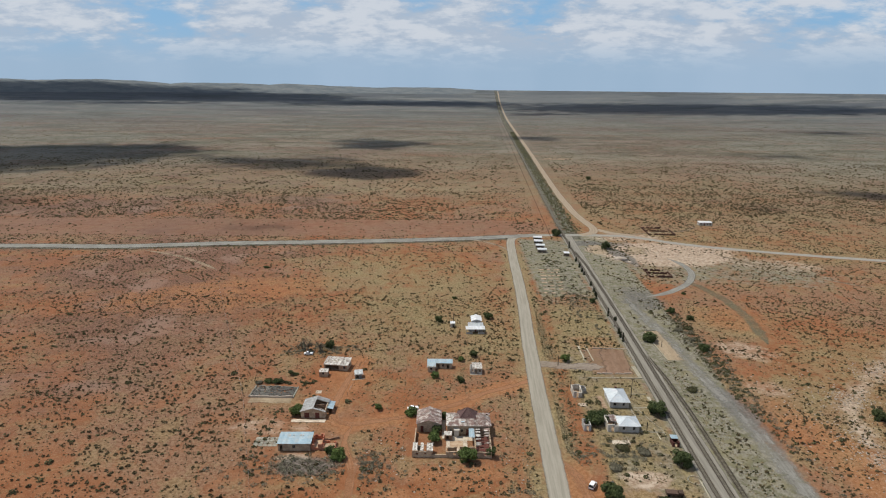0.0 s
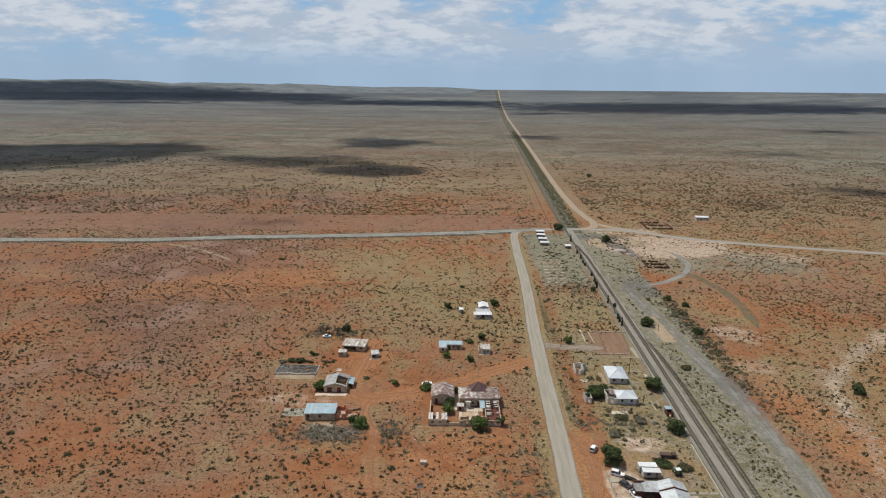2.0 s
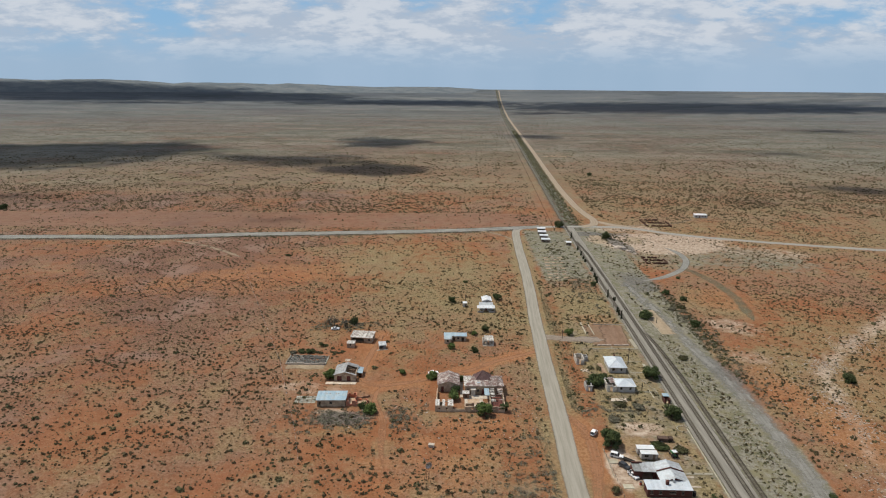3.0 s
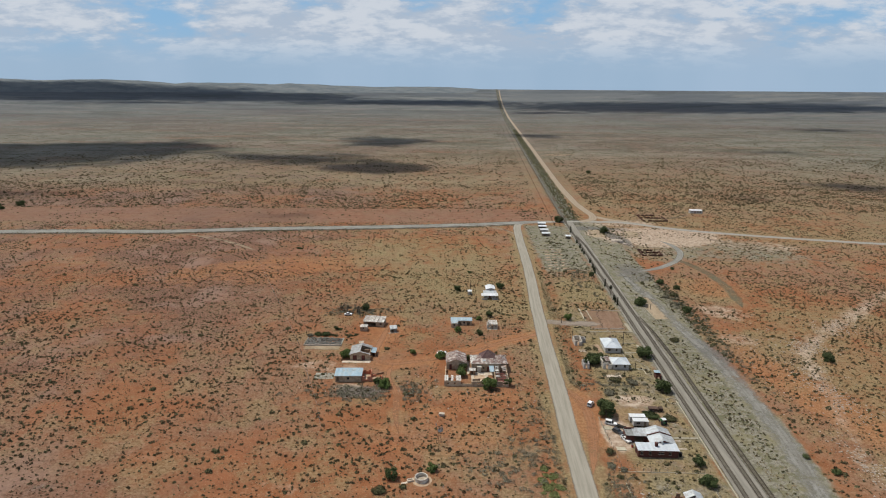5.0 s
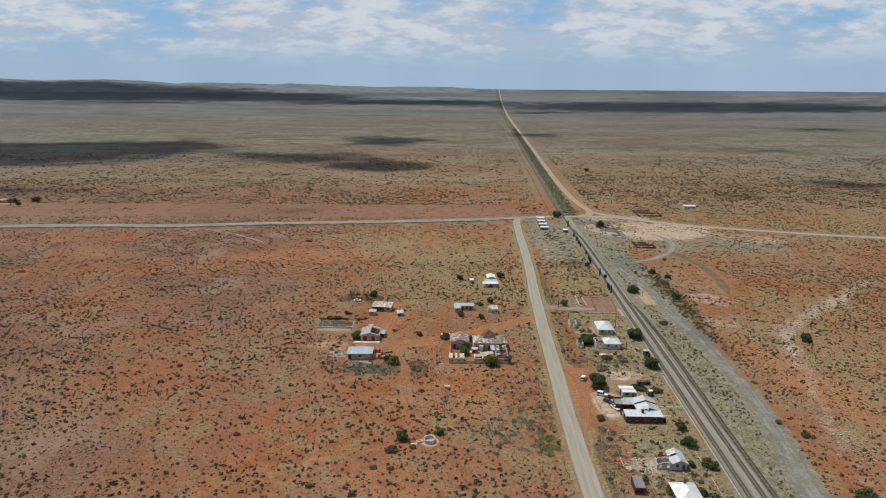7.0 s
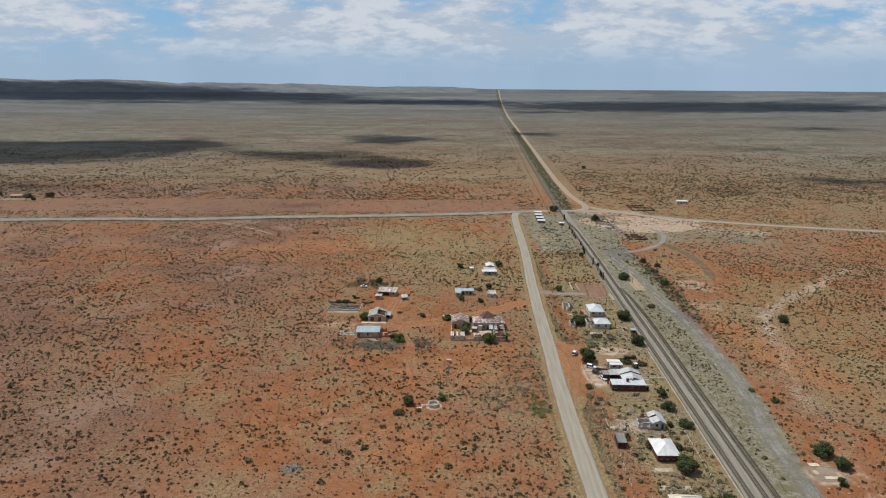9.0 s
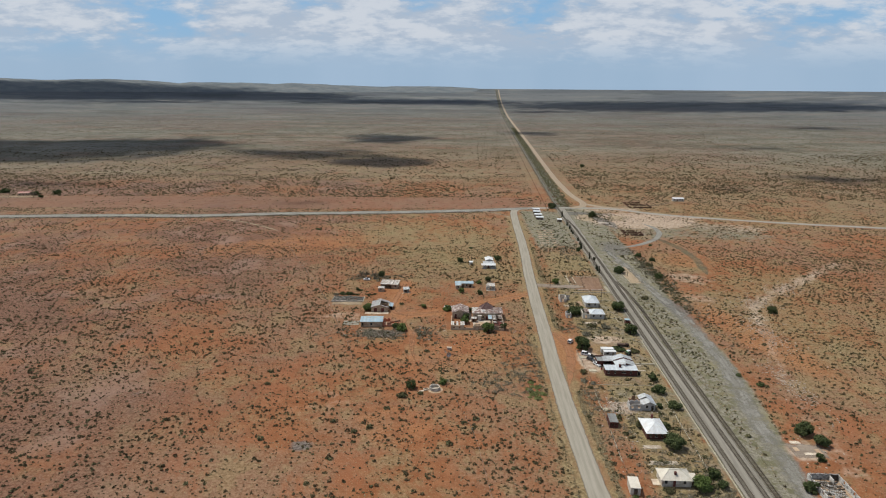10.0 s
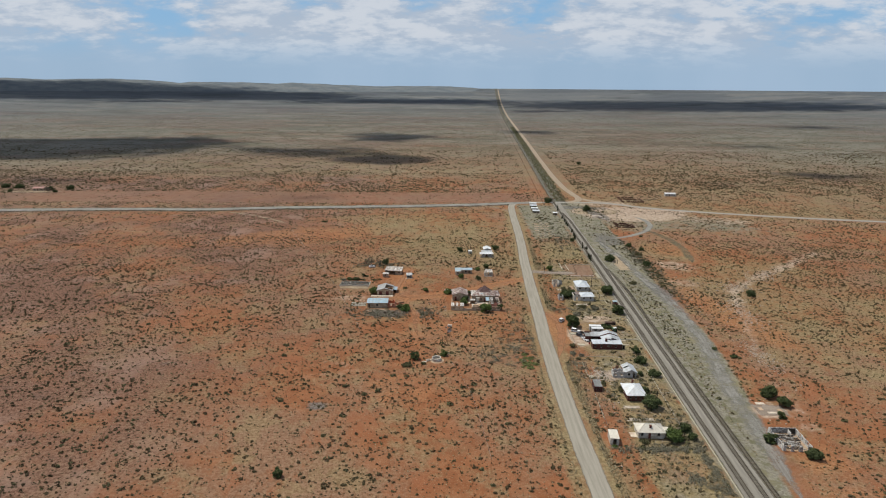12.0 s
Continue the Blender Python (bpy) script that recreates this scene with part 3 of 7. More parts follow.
pale = np.maximum.reduce([spot(x_, y_, 160, 428, 46, 34) * 1.3, spot(x_, y_, 186, 425, 30, 22) * 0.8, spot(x_, y_, 225, 405, 50, 26, -18) * 0.46, spot(x_, y_, 145, 478, 40, 18) * 0.55, spot(x_, y_, 115, 436, 12, 14) * 0.8, spot(x_, y_, 185, 440, 40, 16) * 0.8, spot(x_, y_, 125, 410, 16, 10) * 0.5,
                          fall(away(x_, y_, PALE_RIDGE), 1.5, 11) * (0.40 + 0.12 * np.clip((y_ - 120) / 120, 0, 1)), spot(x_, y_, 139, 258, 18, 14, -30) * 0.56, spot(x_, y_, 130, 222, 12, 9) * 0.46,
                          spot(x_, y_, 63, 162.5, 9, 5) * 0.85, spot(x_, y_, 50.5, 139, 6, 12) * 1.0, spot(x_, y_, -48, 172, 9, 2.2) * 0.85, spot(x_, y_, -59, 190, 22, 7) * 0.5,
                          spot(x_, y_, 53, 99, 7, 5) * 0.72, spot(x_, y_, 104, 72, 7, 6) * 0.7, spot(x_, y_, 66, 190, 5, 4) * 0.4, spot(x_, y_, -115, 285, 30, 22) * 0.26,
                          spot(x_, y_, -62, 64, 18, 12) * 0.3, spot(x_, y_, -108, 128, 16, 12) * 0.34, spot(x_, y_, -65, 100, 24, 16) * 0.3, spot(x_, y_, -25, 168, 7, 7) * 0.4])
grass = np.maximum.reduce([west * fall(np.abs(y_ - 150), 140, 200) * 0.9, np.clip((y_ - 270) / 150, 0, 1) * np.clip((x_ - 60) / 60, 0, 1) * 0.5, np.clip((y_ - 330) / 100, 0, 1) * fall(y_, 470, 480) * 0.36, fall(np.abs(road_d - 5.0), 2.0, 6.0) * 0.62 * fall(y_, 440, 470), fall(np.abs(x_ + 5 + 0.3 * (y_ - 300)), 20, 170) * np.clip((y_ - 195) / 60, 0, 1) * fall(y_, 400, 460) * 0.58, np.clip((y_ - 520) / 160, 0, 1) * 0.52,
                           spot(x_, y_, 0, 130, 34, 24) * 0.40, spot(x_, y_, 180, 180, 85, 150) * 0.5, spot(x_, y_, 142, 292, 28, 40) * 0.5, spot(x_, y_, 26, 170, 9, 60) * 0.4,
                           spot(x_, y_, 150, 470, 200, 18) * 0.45])
fresh = np.maximum.reduce([fall(away(x_, y_, RED_TRACK), 3, 13) * 0.62, spot(x_, y_, 42, 150, 7, 26) * 0.85, spot(x_, y_, 62, 150, 20, 16) * 0.5, spot(x_, y_, -12, 140, 34, 24) * 0.5,
                           spot(x_, y_, 60, 120, 16, 8) * 0.42, spot(x_, y_, 70, 265, 16, 12) * 0.55, spot(x_, y_, 150, 300, 30, 26) * 0.5, spot(x_, y_, 135, 165, 16, 60, 12) * 0.6,
                           spot(x_, y_, 60, 38, 14, 12) * 0.55, spot(x_, y_, -130, 330, 90, 40, 20) * 0.52, spot(x_, y_, 20, 486, 50, 6) * 0.6,
                           spot(x_, y_, -28, 86, 24, 20) * 0.5, spot(x_, y_, 105, 40, 12, 14) * 0.55, spot(x_, y_, 108, 20, 20, 12) * 0.6, spot(x_, y_, -45, 206, 16, 16) * 0.6, spot(x_, y_, -36, 228, 16, 12) * 0.5, spot(x_, y_, -52, 190, 26, 6) * 0.55, spot(x_, y_, 6, 163, 22, 8) * 0.55])
ash = np.maximum.reduce([spot(x_, y_, 111, 206, 6.0, 20, 4) * 0.72, spot(x_, y_, -43, 167, 13, 6) * 0.75, spot(x_, y_, 20, 128, 9, 8) * 0.3, spot(x_, y_, -59, 73.5, 4.4, 4) * 0.85,
                         spot(x_, y_, -128, 104, 9, 7) * 0.4, spot(x_, y_, 127, 424, 7, 36, 10) * 0.85, spot(x_, y_, 110, 458, 16, 8) * 0.8, spot(x_, y_, 137, 452, 16, 14) * 0.5, spot(x_, y_, 118, 455, 30, 10) * 0.6, spot(x_, y_, 111, 330, 16, 30) * 0.55, spot(x_, y_, 112, 190, 5, 16, 2) * 0.6])
ka[nearby, 0], ka[nearby, 1], ka[nearby, 2] = grey, pale, grass
kb[nearby, 0], kb[nearby, 1] = fresh, ash
dist = np.hypot(flatx, flaty)
ka[~nearby, 2] = 0.52
kb[:, 2] = np.clip((dist - 450) / 500, 0, 1) * fall(dist, 2500, 4000)
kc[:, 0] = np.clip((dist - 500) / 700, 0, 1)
# share of the painted haze, rising with distance
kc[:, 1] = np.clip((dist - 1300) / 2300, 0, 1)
kc[nearby, 2] = np.maximum.reduce([fall(np.abs(y_ - 507 - 0.02 * x_), 20, 48) * fall(np.abs(x_ + 190), 230, 330) * 0.9, spot(x_, y_, -60, 850, 420, 70) * 0.42, (x_ > 62) * (x_ < 81) * (y_ > 232) * (y_ < 259) * 0.75])
nx, ny = len(gx), len(gy)
idx = np.arange(nx * ny).reshape(ny, nx)
quads = np.stack([idx[:-1, :-1], idx[:-1, 1:], idx[1:, 1:], idx[1:, :-1]], -1).reshape(-1, 4)
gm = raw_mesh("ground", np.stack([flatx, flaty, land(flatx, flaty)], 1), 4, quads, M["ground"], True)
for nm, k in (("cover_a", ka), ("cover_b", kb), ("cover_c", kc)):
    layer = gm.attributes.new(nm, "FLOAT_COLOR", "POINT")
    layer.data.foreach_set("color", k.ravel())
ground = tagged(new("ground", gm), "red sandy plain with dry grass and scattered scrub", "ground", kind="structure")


def ribbon(name, line, width, lift, material, label, category, step=4.0, rough_edge=0.12, taper=0.0):
    """A strip of loose ground along a line, six quads wide, with an uneven edge."""
    pts = curve_points(line, step)
    d = np.gradient(pts, axis=0)
    d /= np.maximum(1e-9, np.hypot(d[:, 0], d[:, 1]))[:, None]
    side = np.stack([d[:, 1], -d[:, 0]], 1)
    along = np.array([[noise.noise(Vector((p[0] * 0.05, p[1] * 0.05, s * 9.0))) for s in (0, 1)] for p in pts])
    cols = np.linspace(-1, 1, 7)
    w = (width / 2) * (1 + rough_edge * along)
    if taper:
        run_ = np.concatenate([[0], np.cumsum(np.hypot(*np.diff(pts, axis=0).T))])
        w = w * np.clip(np.minimum(run_, run_[-1] - run_) / taper + 0.08, 0.08, 1)[:, None]
    v, acr = [], []
    for c in cols:
        half = np.where(c < 0, w[:, 0], w[:, 1])
        xy = pts + side * (c * half)[:, None]
        far = np.hypot(xy[:, 0], xy[:, 1])
        v.append(np.stack([xy[:, 0], xy[:, 1], land(xy[:, 0], xy[:, 1]) + lift + far * 8e-5 * (far > 600)], 1))
        acr.append(np.full(len(pts), c))
    v, acr = np.stack(v, 1).reshape(-1, 3), np.stack(acr, 1).ravel()
    i = np.arange(len(pts) * 7).reshape(-1, 7)
    q = np.stack([i[:-1, :-1], i[:-1, 1:], i[1:, 1:], i[1:, :-1]], -1).reshape(-1, 4)
    me = raw_mesh(name, v, 4, q, material, True)
    run = np.concatenate([[0], np.cumsum(np.hypot(*np.diff(pts, axis=0).T))])
    me.attributes.new("along", "FLOAT", "POINT").data.foreach_set("value", np.repeat(run, 7).astype(np.float32))
    me.attributes.new("across", "FLOAT", "POINT").data.foreach_set("value", acr.astype(np.float32))
    return tagged(new(name, me), label, category, kind="structure")


def rail_line(off, y0, y1, bulge=None):
    ys = np.arange(y0, y1 + 1, 12.0)
    return [(float(rail_x(y)) + (bulge(y) if bulge else off), float(y)) for y in ys]


def third(y):
    return float(np.interp(y, [-80, 120, 200, 232, 262], [7.4, 7.6, 8.5, 7.4, 4.4]))


def second(y):
    return float(np.interp(y, [-80, 330, 400, 440], [4.2, 4.2, 3.4, 0.3]))


far_rail = [(float(rail_x(y)), y) for y in (470, 560, 700, 900, 1200, 1700, 2300, 2900, 3500, 4100, 4500)]
ribbon("grey_lane", LANE, 13, 0.02, M["lane"], "grey gravel service lane beside the railway", "lane", taper=30)
ribbon("railway_verge", [(x + 5, y) for x, y in far_rail], 24, 0.03, M["verge"], "dark weedy strip along the railway", "verge", 12)
ribbon("road_main", [(x - 0.15, y) for x, y in MAIN_ROAD], 8.2, 0.05, M["road"], "wide pale gravel road through the settlement", "road", rough_edge=0.08)
ribbon("cross_verge", [(x, y - 2.0) for x, y in CROSS_ROAD[:9]], 25, 0.035, M["road_verge"], "mottled grey-green verge of the cross road", "verge", 6)
ribbon("road_cross", CROSS_ROAD[:10], 14.5, 0.06, M["grey_road"], "straight grey gravel road across the plain", "road", 6)
ribbon("road_crossing", CROSS_ROAD[9:], 8.5, 0.062, M["pale_grey_road"], "pale worn road running on east of the line", "road", 6)
ribbon("road_far", FAR_ROAD, 9.0, 0.07, M["pale_road"], "long pale gravel road to the horizon", "road", 10)
ribbon("road_east", EAST_ROAD, 9, 0.045, M["pale_road"], "pale sandy road fork", "road")
ribbon("road_spur", SPUR, 6, 0.04, M["pale_track"], "pale worn short cut", "track", taper=14)
ribbon("track_loop", LOOP, 5.8, 0.04, M["grey_road"], "curved grey dirt track", "track", taper=14)
ribbon("track_green", GREEN_TRACK, 9.5, 0.035, M["green_track"], "overgrown grey-green track", "track", taper=14)
ribbon("track_red", RED_TRACK, 4.2, 0.04, M["track"], "red dirt track between the old houses", "track")
ribbon("track_yard", RED_TRACK_B, 4.2, 0.03, M["track"], "narrow red dirt track", "track", taper=14)
ribbon("track_crossing", YARD_TRACK, 10, 0.04, M["gravel_fan"], "grey gravel access track", "track")
ribbon("track_fan", [(51, 240.6), (57, 240.4), (63, 240.2), (70, 240.0)], 12.5, 0.045, M["gravel_fan"], "spread grey gravel turning place", "track", taper=9)
ribbon("track_village", VILLAGE_TRACK, 6, 0.035, M["track"], "red dirt drive beside the road", "track", taper=14)
ribbon("track_white", WHITE_TRACK, 6, 0.03, M["pale_track"], "pale eroded track", "track", taper=14)
ribbon("track_ruin", RUIN_TRACK, 6, 0.03, M["pale_track"], "pale sandy track", "track", taper=14)
ribbon("track_east", EAST_TRACK, 6, 0.03, M["pale_track"], "faint pale track over the veld", "track", taper=14)

ribbon("rail_line_far", far_rail, 3.2, 0.09, M["trackbed"], "dark single line running on to the horizon", "railway", 12)
ribbon("fence_track", [(x - 11, y) for x, y in far_rail[:-1]], 1.8, 0.08, M["faint_track"], "faint red fence track along the line", "track", 12)

# ---- railway ----
ribbon("ballast_bed", [(float(rail_x(y)) + 2.2, float(y)) for y in range(-705, 481, 15)], 9.6, 0.10, M["ballast"], "grey gravel bed of the station tracks", "ballast", rough_edge=0.05)


def railway_track(line, label, near):
    pts = curve_points(line, 0.68)
    step = np.hypot(*np.diff(pts, axis=0).T)
    s = np.concatenate([[0], np.cumsum(step)])
    us = np.arange(0, s[-1], 0.68)
    px, py = np.interp(us, s, pts[:, 0]), np.interp(us, s, pts[:, 1])
    tr = thing("railway_track", Matrix(), label, "railway track", "railway tracks")
    for side in (-1, 1):
        bm = bmesh.new()
        prev = None
        for k in range(0, len(us), 6):
            j = min(k + 6, len(us) - 1)
            dx, dy = px[j] - px[k], py[j] - py[k]
            if j == k:
                break
            q = math.hypot(dx, dy)
            ux, uy = dy / q, -dx / q
            ring = [bm.verts.new((px[k] + ux * (side * 0.57 + a), py[k] + uy * (side * 0.57 + a), z)) for a, z in ((-0.06, 0.14), (0.06, 0.14), (0.06, 0.29), (-0.06, 0.29))]
            if prev:
                for i in range(4):
                    bm.faces.new((prev[i], prev[(i + 1) % 4], ring[(i + 1) % 4], ring[i]))
            prev = ring
        part("rail", bm, M["rail"], tr)
    unit = bpy.data.meshes.new("sleeper")
    bm = boxes((-1.05, 1.05, -0.12, 0.12, 0.10, 0.155))
    bm.to_mesh(unit)
    bm.free()
    unit.materials.append(M["sleeper"])
    rest = bmesh.new()
    count = 0
    for k in range(len(us) - 1):
        a = math.atan2(py[k + 1] - py[k], px[k + 1] - px[k]) - math.pi / 2
        m = Matrix.Translation((px[k], py[k], 0)) @ Matrix.Rotation(a, 4, "Z")
        if near[0] < py[k] < near[1] and count < 290:
            ob = new("sleeper", unit)
            ob.parent, ob.matrix_basis = tr, m
            count += 1
        elif -320 < py[k] < 520:
            box(rest, -1.05, 1.05, -0.12, 0.12, 0.10, 0.155, m)
    far_part = part("far_sleeper", rest, M["sleeper"], tr)
    far_part["kind"] = "stuff"
    return tr


railway_track(rail_line(0, -684, 516), "rusty single railway track on dark sleepers", (24, 215))
railway_track(rail_line(0, -684, 440, second), "rusty passing-loop track on dark sleepers", (24, 215))
railway_track(rail_line(0, -684, 262, third), "rusty disused siding that curves into the loop", (24, 215))
for nm, f, y1, w in (("trackbed_main", lambda y: 0.0, 520, 1.75), ("trackbed_loop", second, 440, 1.7), ("trackbed_siding", third, 196, 1.5)):
    ribbon(nm, [(float(rail_x(y)) + f(y), float(y)) for y in range(-684, y1, 12)], w, 0.118, M["trackbed"] if nm != "trackbed_siding" else M["old_trackbed"], "dark oily stone bed under the rails", "trackbed")
bm = bmesh.new()
for y in range(-160, 162, 2):
    x0 = float(rail_x(y)) - 2.75
    box(bm, x0, x0 + 0.32, y, y + 1.96, 0, 0.30)
tagged(mesh_object("platform_kerb", bm, M["coping"]), "pale concrete kerb along the track bed", "kerb", kind="structure")

# ---- hills on the skyline ----
def hills():
    az = np.radians(np.linspace(-44, 3, 260))
    prof_az = np.radians([-44, -36, -33.5, -29, -26, -23.5, -22.5, -18, -15.5, -14.3, -12, -10, -6.5, -4, -1, 1.5, 3])
    prof = np.array([42, 44, 36, 45, 38, 22, 30, 30, 23, 30, 25, 17, 10, 13, 14, 8, 0.0])
    h = np.interp(az, prof_az, prof)
    h = h + np.array([2.2 * noise.fractal(Vector((a * 60, 1.3, 0)), 1.0, 2.0, 5) for a in az])
    depth = np.linspace(0, 1, 14)
    v = []
    for d in depth:
        r = 4050 + 620 * d
        hh = h * np.clip(np.sin(np.clip(d * 1.25, 0, 1) * math.pi / 2) ** 1.3, 0, 1)
        wob = np.array([noise.fractal(Vector((a * 90, d * 5, 4)), 1.0, 2.0, 4) for a in az]) * 5 * d * (1 - d)
        x, y = r * np.sin(az), r * np.cos(az)
        v.append(np.stack([x, y, land(x, y) + np.maximum(hh + wob, 0) - 4 + 6 * d], 1))
    v = np.stack(v, 0).reshape(-1, 3)
    i = np.arange(14 * 260).reshape(14, 260)
    q = np.stack([i[:-1, :-1], i[:-1, 1:], i[1:, 1:], i[1:, :-1]], -1).reshape(-1, 4)
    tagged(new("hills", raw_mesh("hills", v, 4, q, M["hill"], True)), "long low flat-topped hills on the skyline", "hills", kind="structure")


# hill colour carries a painted blue-grey tint for distance haze
n_ = Nodes("hazy hill scrub")
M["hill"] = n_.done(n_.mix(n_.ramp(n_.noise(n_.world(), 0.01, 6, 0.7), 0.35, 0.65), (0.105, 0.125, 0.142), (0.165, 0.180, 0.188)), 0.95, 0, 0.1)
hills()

# ---- clouds overhead, whose shadows lie on the plain ----
def cloud(cx, cy, rx, ry, turn, height, seed, body=1.0):
    """A heap cloud with a flat base and a lumpy top, thinning out to its rim, standing where its shadow falls at (cx, cy)."""
    off = sun_way * (height / sun_way.z)
    rings_, spokes = 14, 48
    ang = np.linspace(0, math.tau, spokes, endpoint=False)
    V, B = [], []
    for side in (0, 1):
        for k in range(rings_):
            q = k / (rings_ - 1)
            for a in ang:
                lump = noise.fractal(Vector((math.cos(a) * q * 2.2 + seed * 7.3, math.sin(a) * q * 2.2, side * 3.0)), 1.0, 2.0, 4)
                rim = 1 + 0.3 * noise.noise(Vector((math.cos(a) * 1.3 + seed * 3.1, math.sin(a) * 1.3, 0.5)))
                z = (1 - q * q) * (26 + 22 * lump) * side
                V.append((math.cos(a) * q * 1.25 * rim, math.sin(a) * q * 1.25 * rim, z))
                B.append((1 - q) * body)
    V = np.array(V) * np.array([rx, ry, 1.0])
    ct, st = math.cos(radians(turn)), math.sin(radians(turn))
    V = np.stack([V[:, 0] * ct - V[:, 1] * st, V[:, 0] * st + V[:, 1] * ct, V[:, 2]], 1)
    i = np.arange(rings_ * spokes).reshape(rings_, spokes)
    q = np.stack([i[:-1], np.roll(i, -1, 1)[:-1], np.roll(i, -1, 1)[1:], i[1:]], -1).reshape(-1, 4)
    me = raw_mesh("cloud", V, 4, np.vstack([q, q[:, ::-1] + rings_ * spokes]), M["cloud"], True)
    me.attributes.new("body", "FLOAT", "POINT").data.foreach_set("value", np.array(B, np.float32))
    ob = new("cloud", me)
    ob.location = (cx + off.x, cy + off.y, float(land(cx, cy)) + off.z)
    return tagged(ob, "loose white heap cloud drifting above the plain", "cloud", "clouds over the plain", "structure")


# the unseen cloud at (1107, 1790) is added to darken a scrubby rise
for k, (cx, cy, rx, ry, turn, height, body) in enumerate((
        (-780, 985, 330, 230, 14, 900, 2.1), (-590, 1130, 190, 130, 10, 900, 1.3), (-140, 1285, 120, 130, 5, 900, 1.2), (-108, 850, 95, 74, 4, 850, 1.7), (-270, 965, 190, 100, -20, 850, 0.95),
        (196, 1484, 120, 85, 6, 900, 0.8), (610, 1120, 90, 60, 6, 850, 0.5), (1107, 1790, 150, 120, 9, 900, 0.7), (325, 625, 62, 60, 1, 700, 0.45), (500, 700, 120, 66, -4, 700, 0.55), (-189, 500, 80, 34, 8, 700, 0.5),
        (-2000, 3400, 1000, 380, 30, 900, 2.6), (-1280, 3560, 850, 300, 19, 900, 2.0), (-426, 3400, 600, 220, 10, 900, 1.2), (39, 3400, 450, 230, 5, 900, 1.2), (1073, 3120, 950, 430, -8, 900, 1.6),
        (1742, 2900, 480, 260, -13, 900, 1.3), (428, 2739, 260, 100, 4, 900, 0.8), (-1491, 3072, 480, 120, 23, 900, 0.8), (-470, 615, 120, 40, 4, 700, 0.6))):
    cloud(cx, cy, rx, ry, turn, height, k + 1, body)

# ---- buildings ----
def clip_strip(poly, a, b):
    """The part of a polygon, given as (s, t) pairs, between s = a and s = b."""
    for lim, sign in ((a, 1), (b, -1)):
        out = []
        for p, q in zip(poly, poly[1:] + poly[:1]):
            dp, dq = sign * (p[0] - lim), sign * (q[0] - lim)
            if dp >= 0:
                out.append(p)
            if dp * dq < 0:
                u = dp / (dp - dq)
                out.append((p[0] + (q[0] - p[0]) * u, p[1] + (q[1] - p[1]) * u))
        poly = out
        if len(poly) < 3:
            return []
    return poly


def roof_slope(parent, corners, material, rng, sheet=0.85, missing=0.0, gap=None):
    """Iron sheets side by side over one slope; corners run round it, the first two along the eaves. gap: (from, to) of missing sheets, in metres."""
    c = [Vector(p) for p in corners]
    e = (c[1] - c[0]).normalized()
    nrm = (c[1] - c[0]).cross(c[2] - c[0]).normalized()
    if nrm.z < 0:
        nrm = -nrm
    t = nrm.cross(e)
    poly = [((p - c[0]).dot(e), (p - c[0]).dot(t)) for p in c]
    lo, hi = min(p[0] for p in poly), max(p[0] for p in poly)
    n = max(1, round((hi - lo) / sheet))
    for k in range(n):
        a, b = lo + (hi - lo) * k / n, lo + (hi - lo) * (k + 1) / n
        if rng.random() < missing or (gap and gap[0] < (a + b) / 2 < gap[1]):
            continue
        q = clip_strip(poly, a, b - 0.012)
        if len(q) < 3:
            continue
        bm = bmesh.new()
        lift = rng.uniform(0.0, 0.025)
        skew = rng.uniform(-0.02, 0.02) if missing else 0.0
        top = [bm.verts.new(c[0] + e * s + t * (w + skew) + nrm * (0.05 + lift)) for s, w in q]
        low = [bm.verts.new(v.co - nrm * 0.03) for v in top]
        bm.faces.new(top)
        bm.faces.new(low[::-1])
        for i in range(len(q)):
            j = (i + 1) % len(q)
            bm.faces.new((top[j], top[i], low[i], low[j]))
        bmesh.ops.recalc_face_normals(bm, faces=bm.faces)
        part("roof_sheet", bm, material, parent)


def wall_piece(bm, p0, p1, z0, h, th, openings, rng=None, ragged=0.0):
    """A wall from p0 to p1 with openings (from, to, sill, head) along it. ragged: how far its broken top drops."""
    p0, p1 = Vector(p0), Vector(p1)
    d = p1 - p0
    length = d.length
    m = Matrix.Translation((p0.x, p0.y, z0)) @ Matrix.Rotation(math.atan2(d.y, d.x), 4, "Z")
    cuts = sorted({0.0, length, *[min(max(q, 0), length) for o in openings for q in o[:2]]})
    if ragged:
        fine = []
        for a, b in zip(cuts[:-1], cuts[1:]):
            k = max(1, int((b - a) / 0.9))
            fine += [a + (b - a) * i / k for i in range(k)]
        cuts = fine + [length]
    for a, b in zip(cuts[:-1], cuts[1:]):
        if b - a < 0.02:
            continue
        top = h - (rng.random() ** 2 * ragged if ragged else 0)
        hole = [o for o in openings if o[0] - 0.01 <= a and b <= o[1] + 0.01]
        if not hole:
            box(bm, a, b, 0, th, 0, top, m)
        else:
            o = hole[0]
            if o[2] > 0.05:
                box(bm, a, b, 0, th, 0, min(o[2], top), m)
            if top > o[3] + 0.05:
                box(bm, a, b, 0, th, o[3], top, m)
    bmesh.ops.remove_doubles(bm, verts=bm.verts, dist=0.002)
    return m


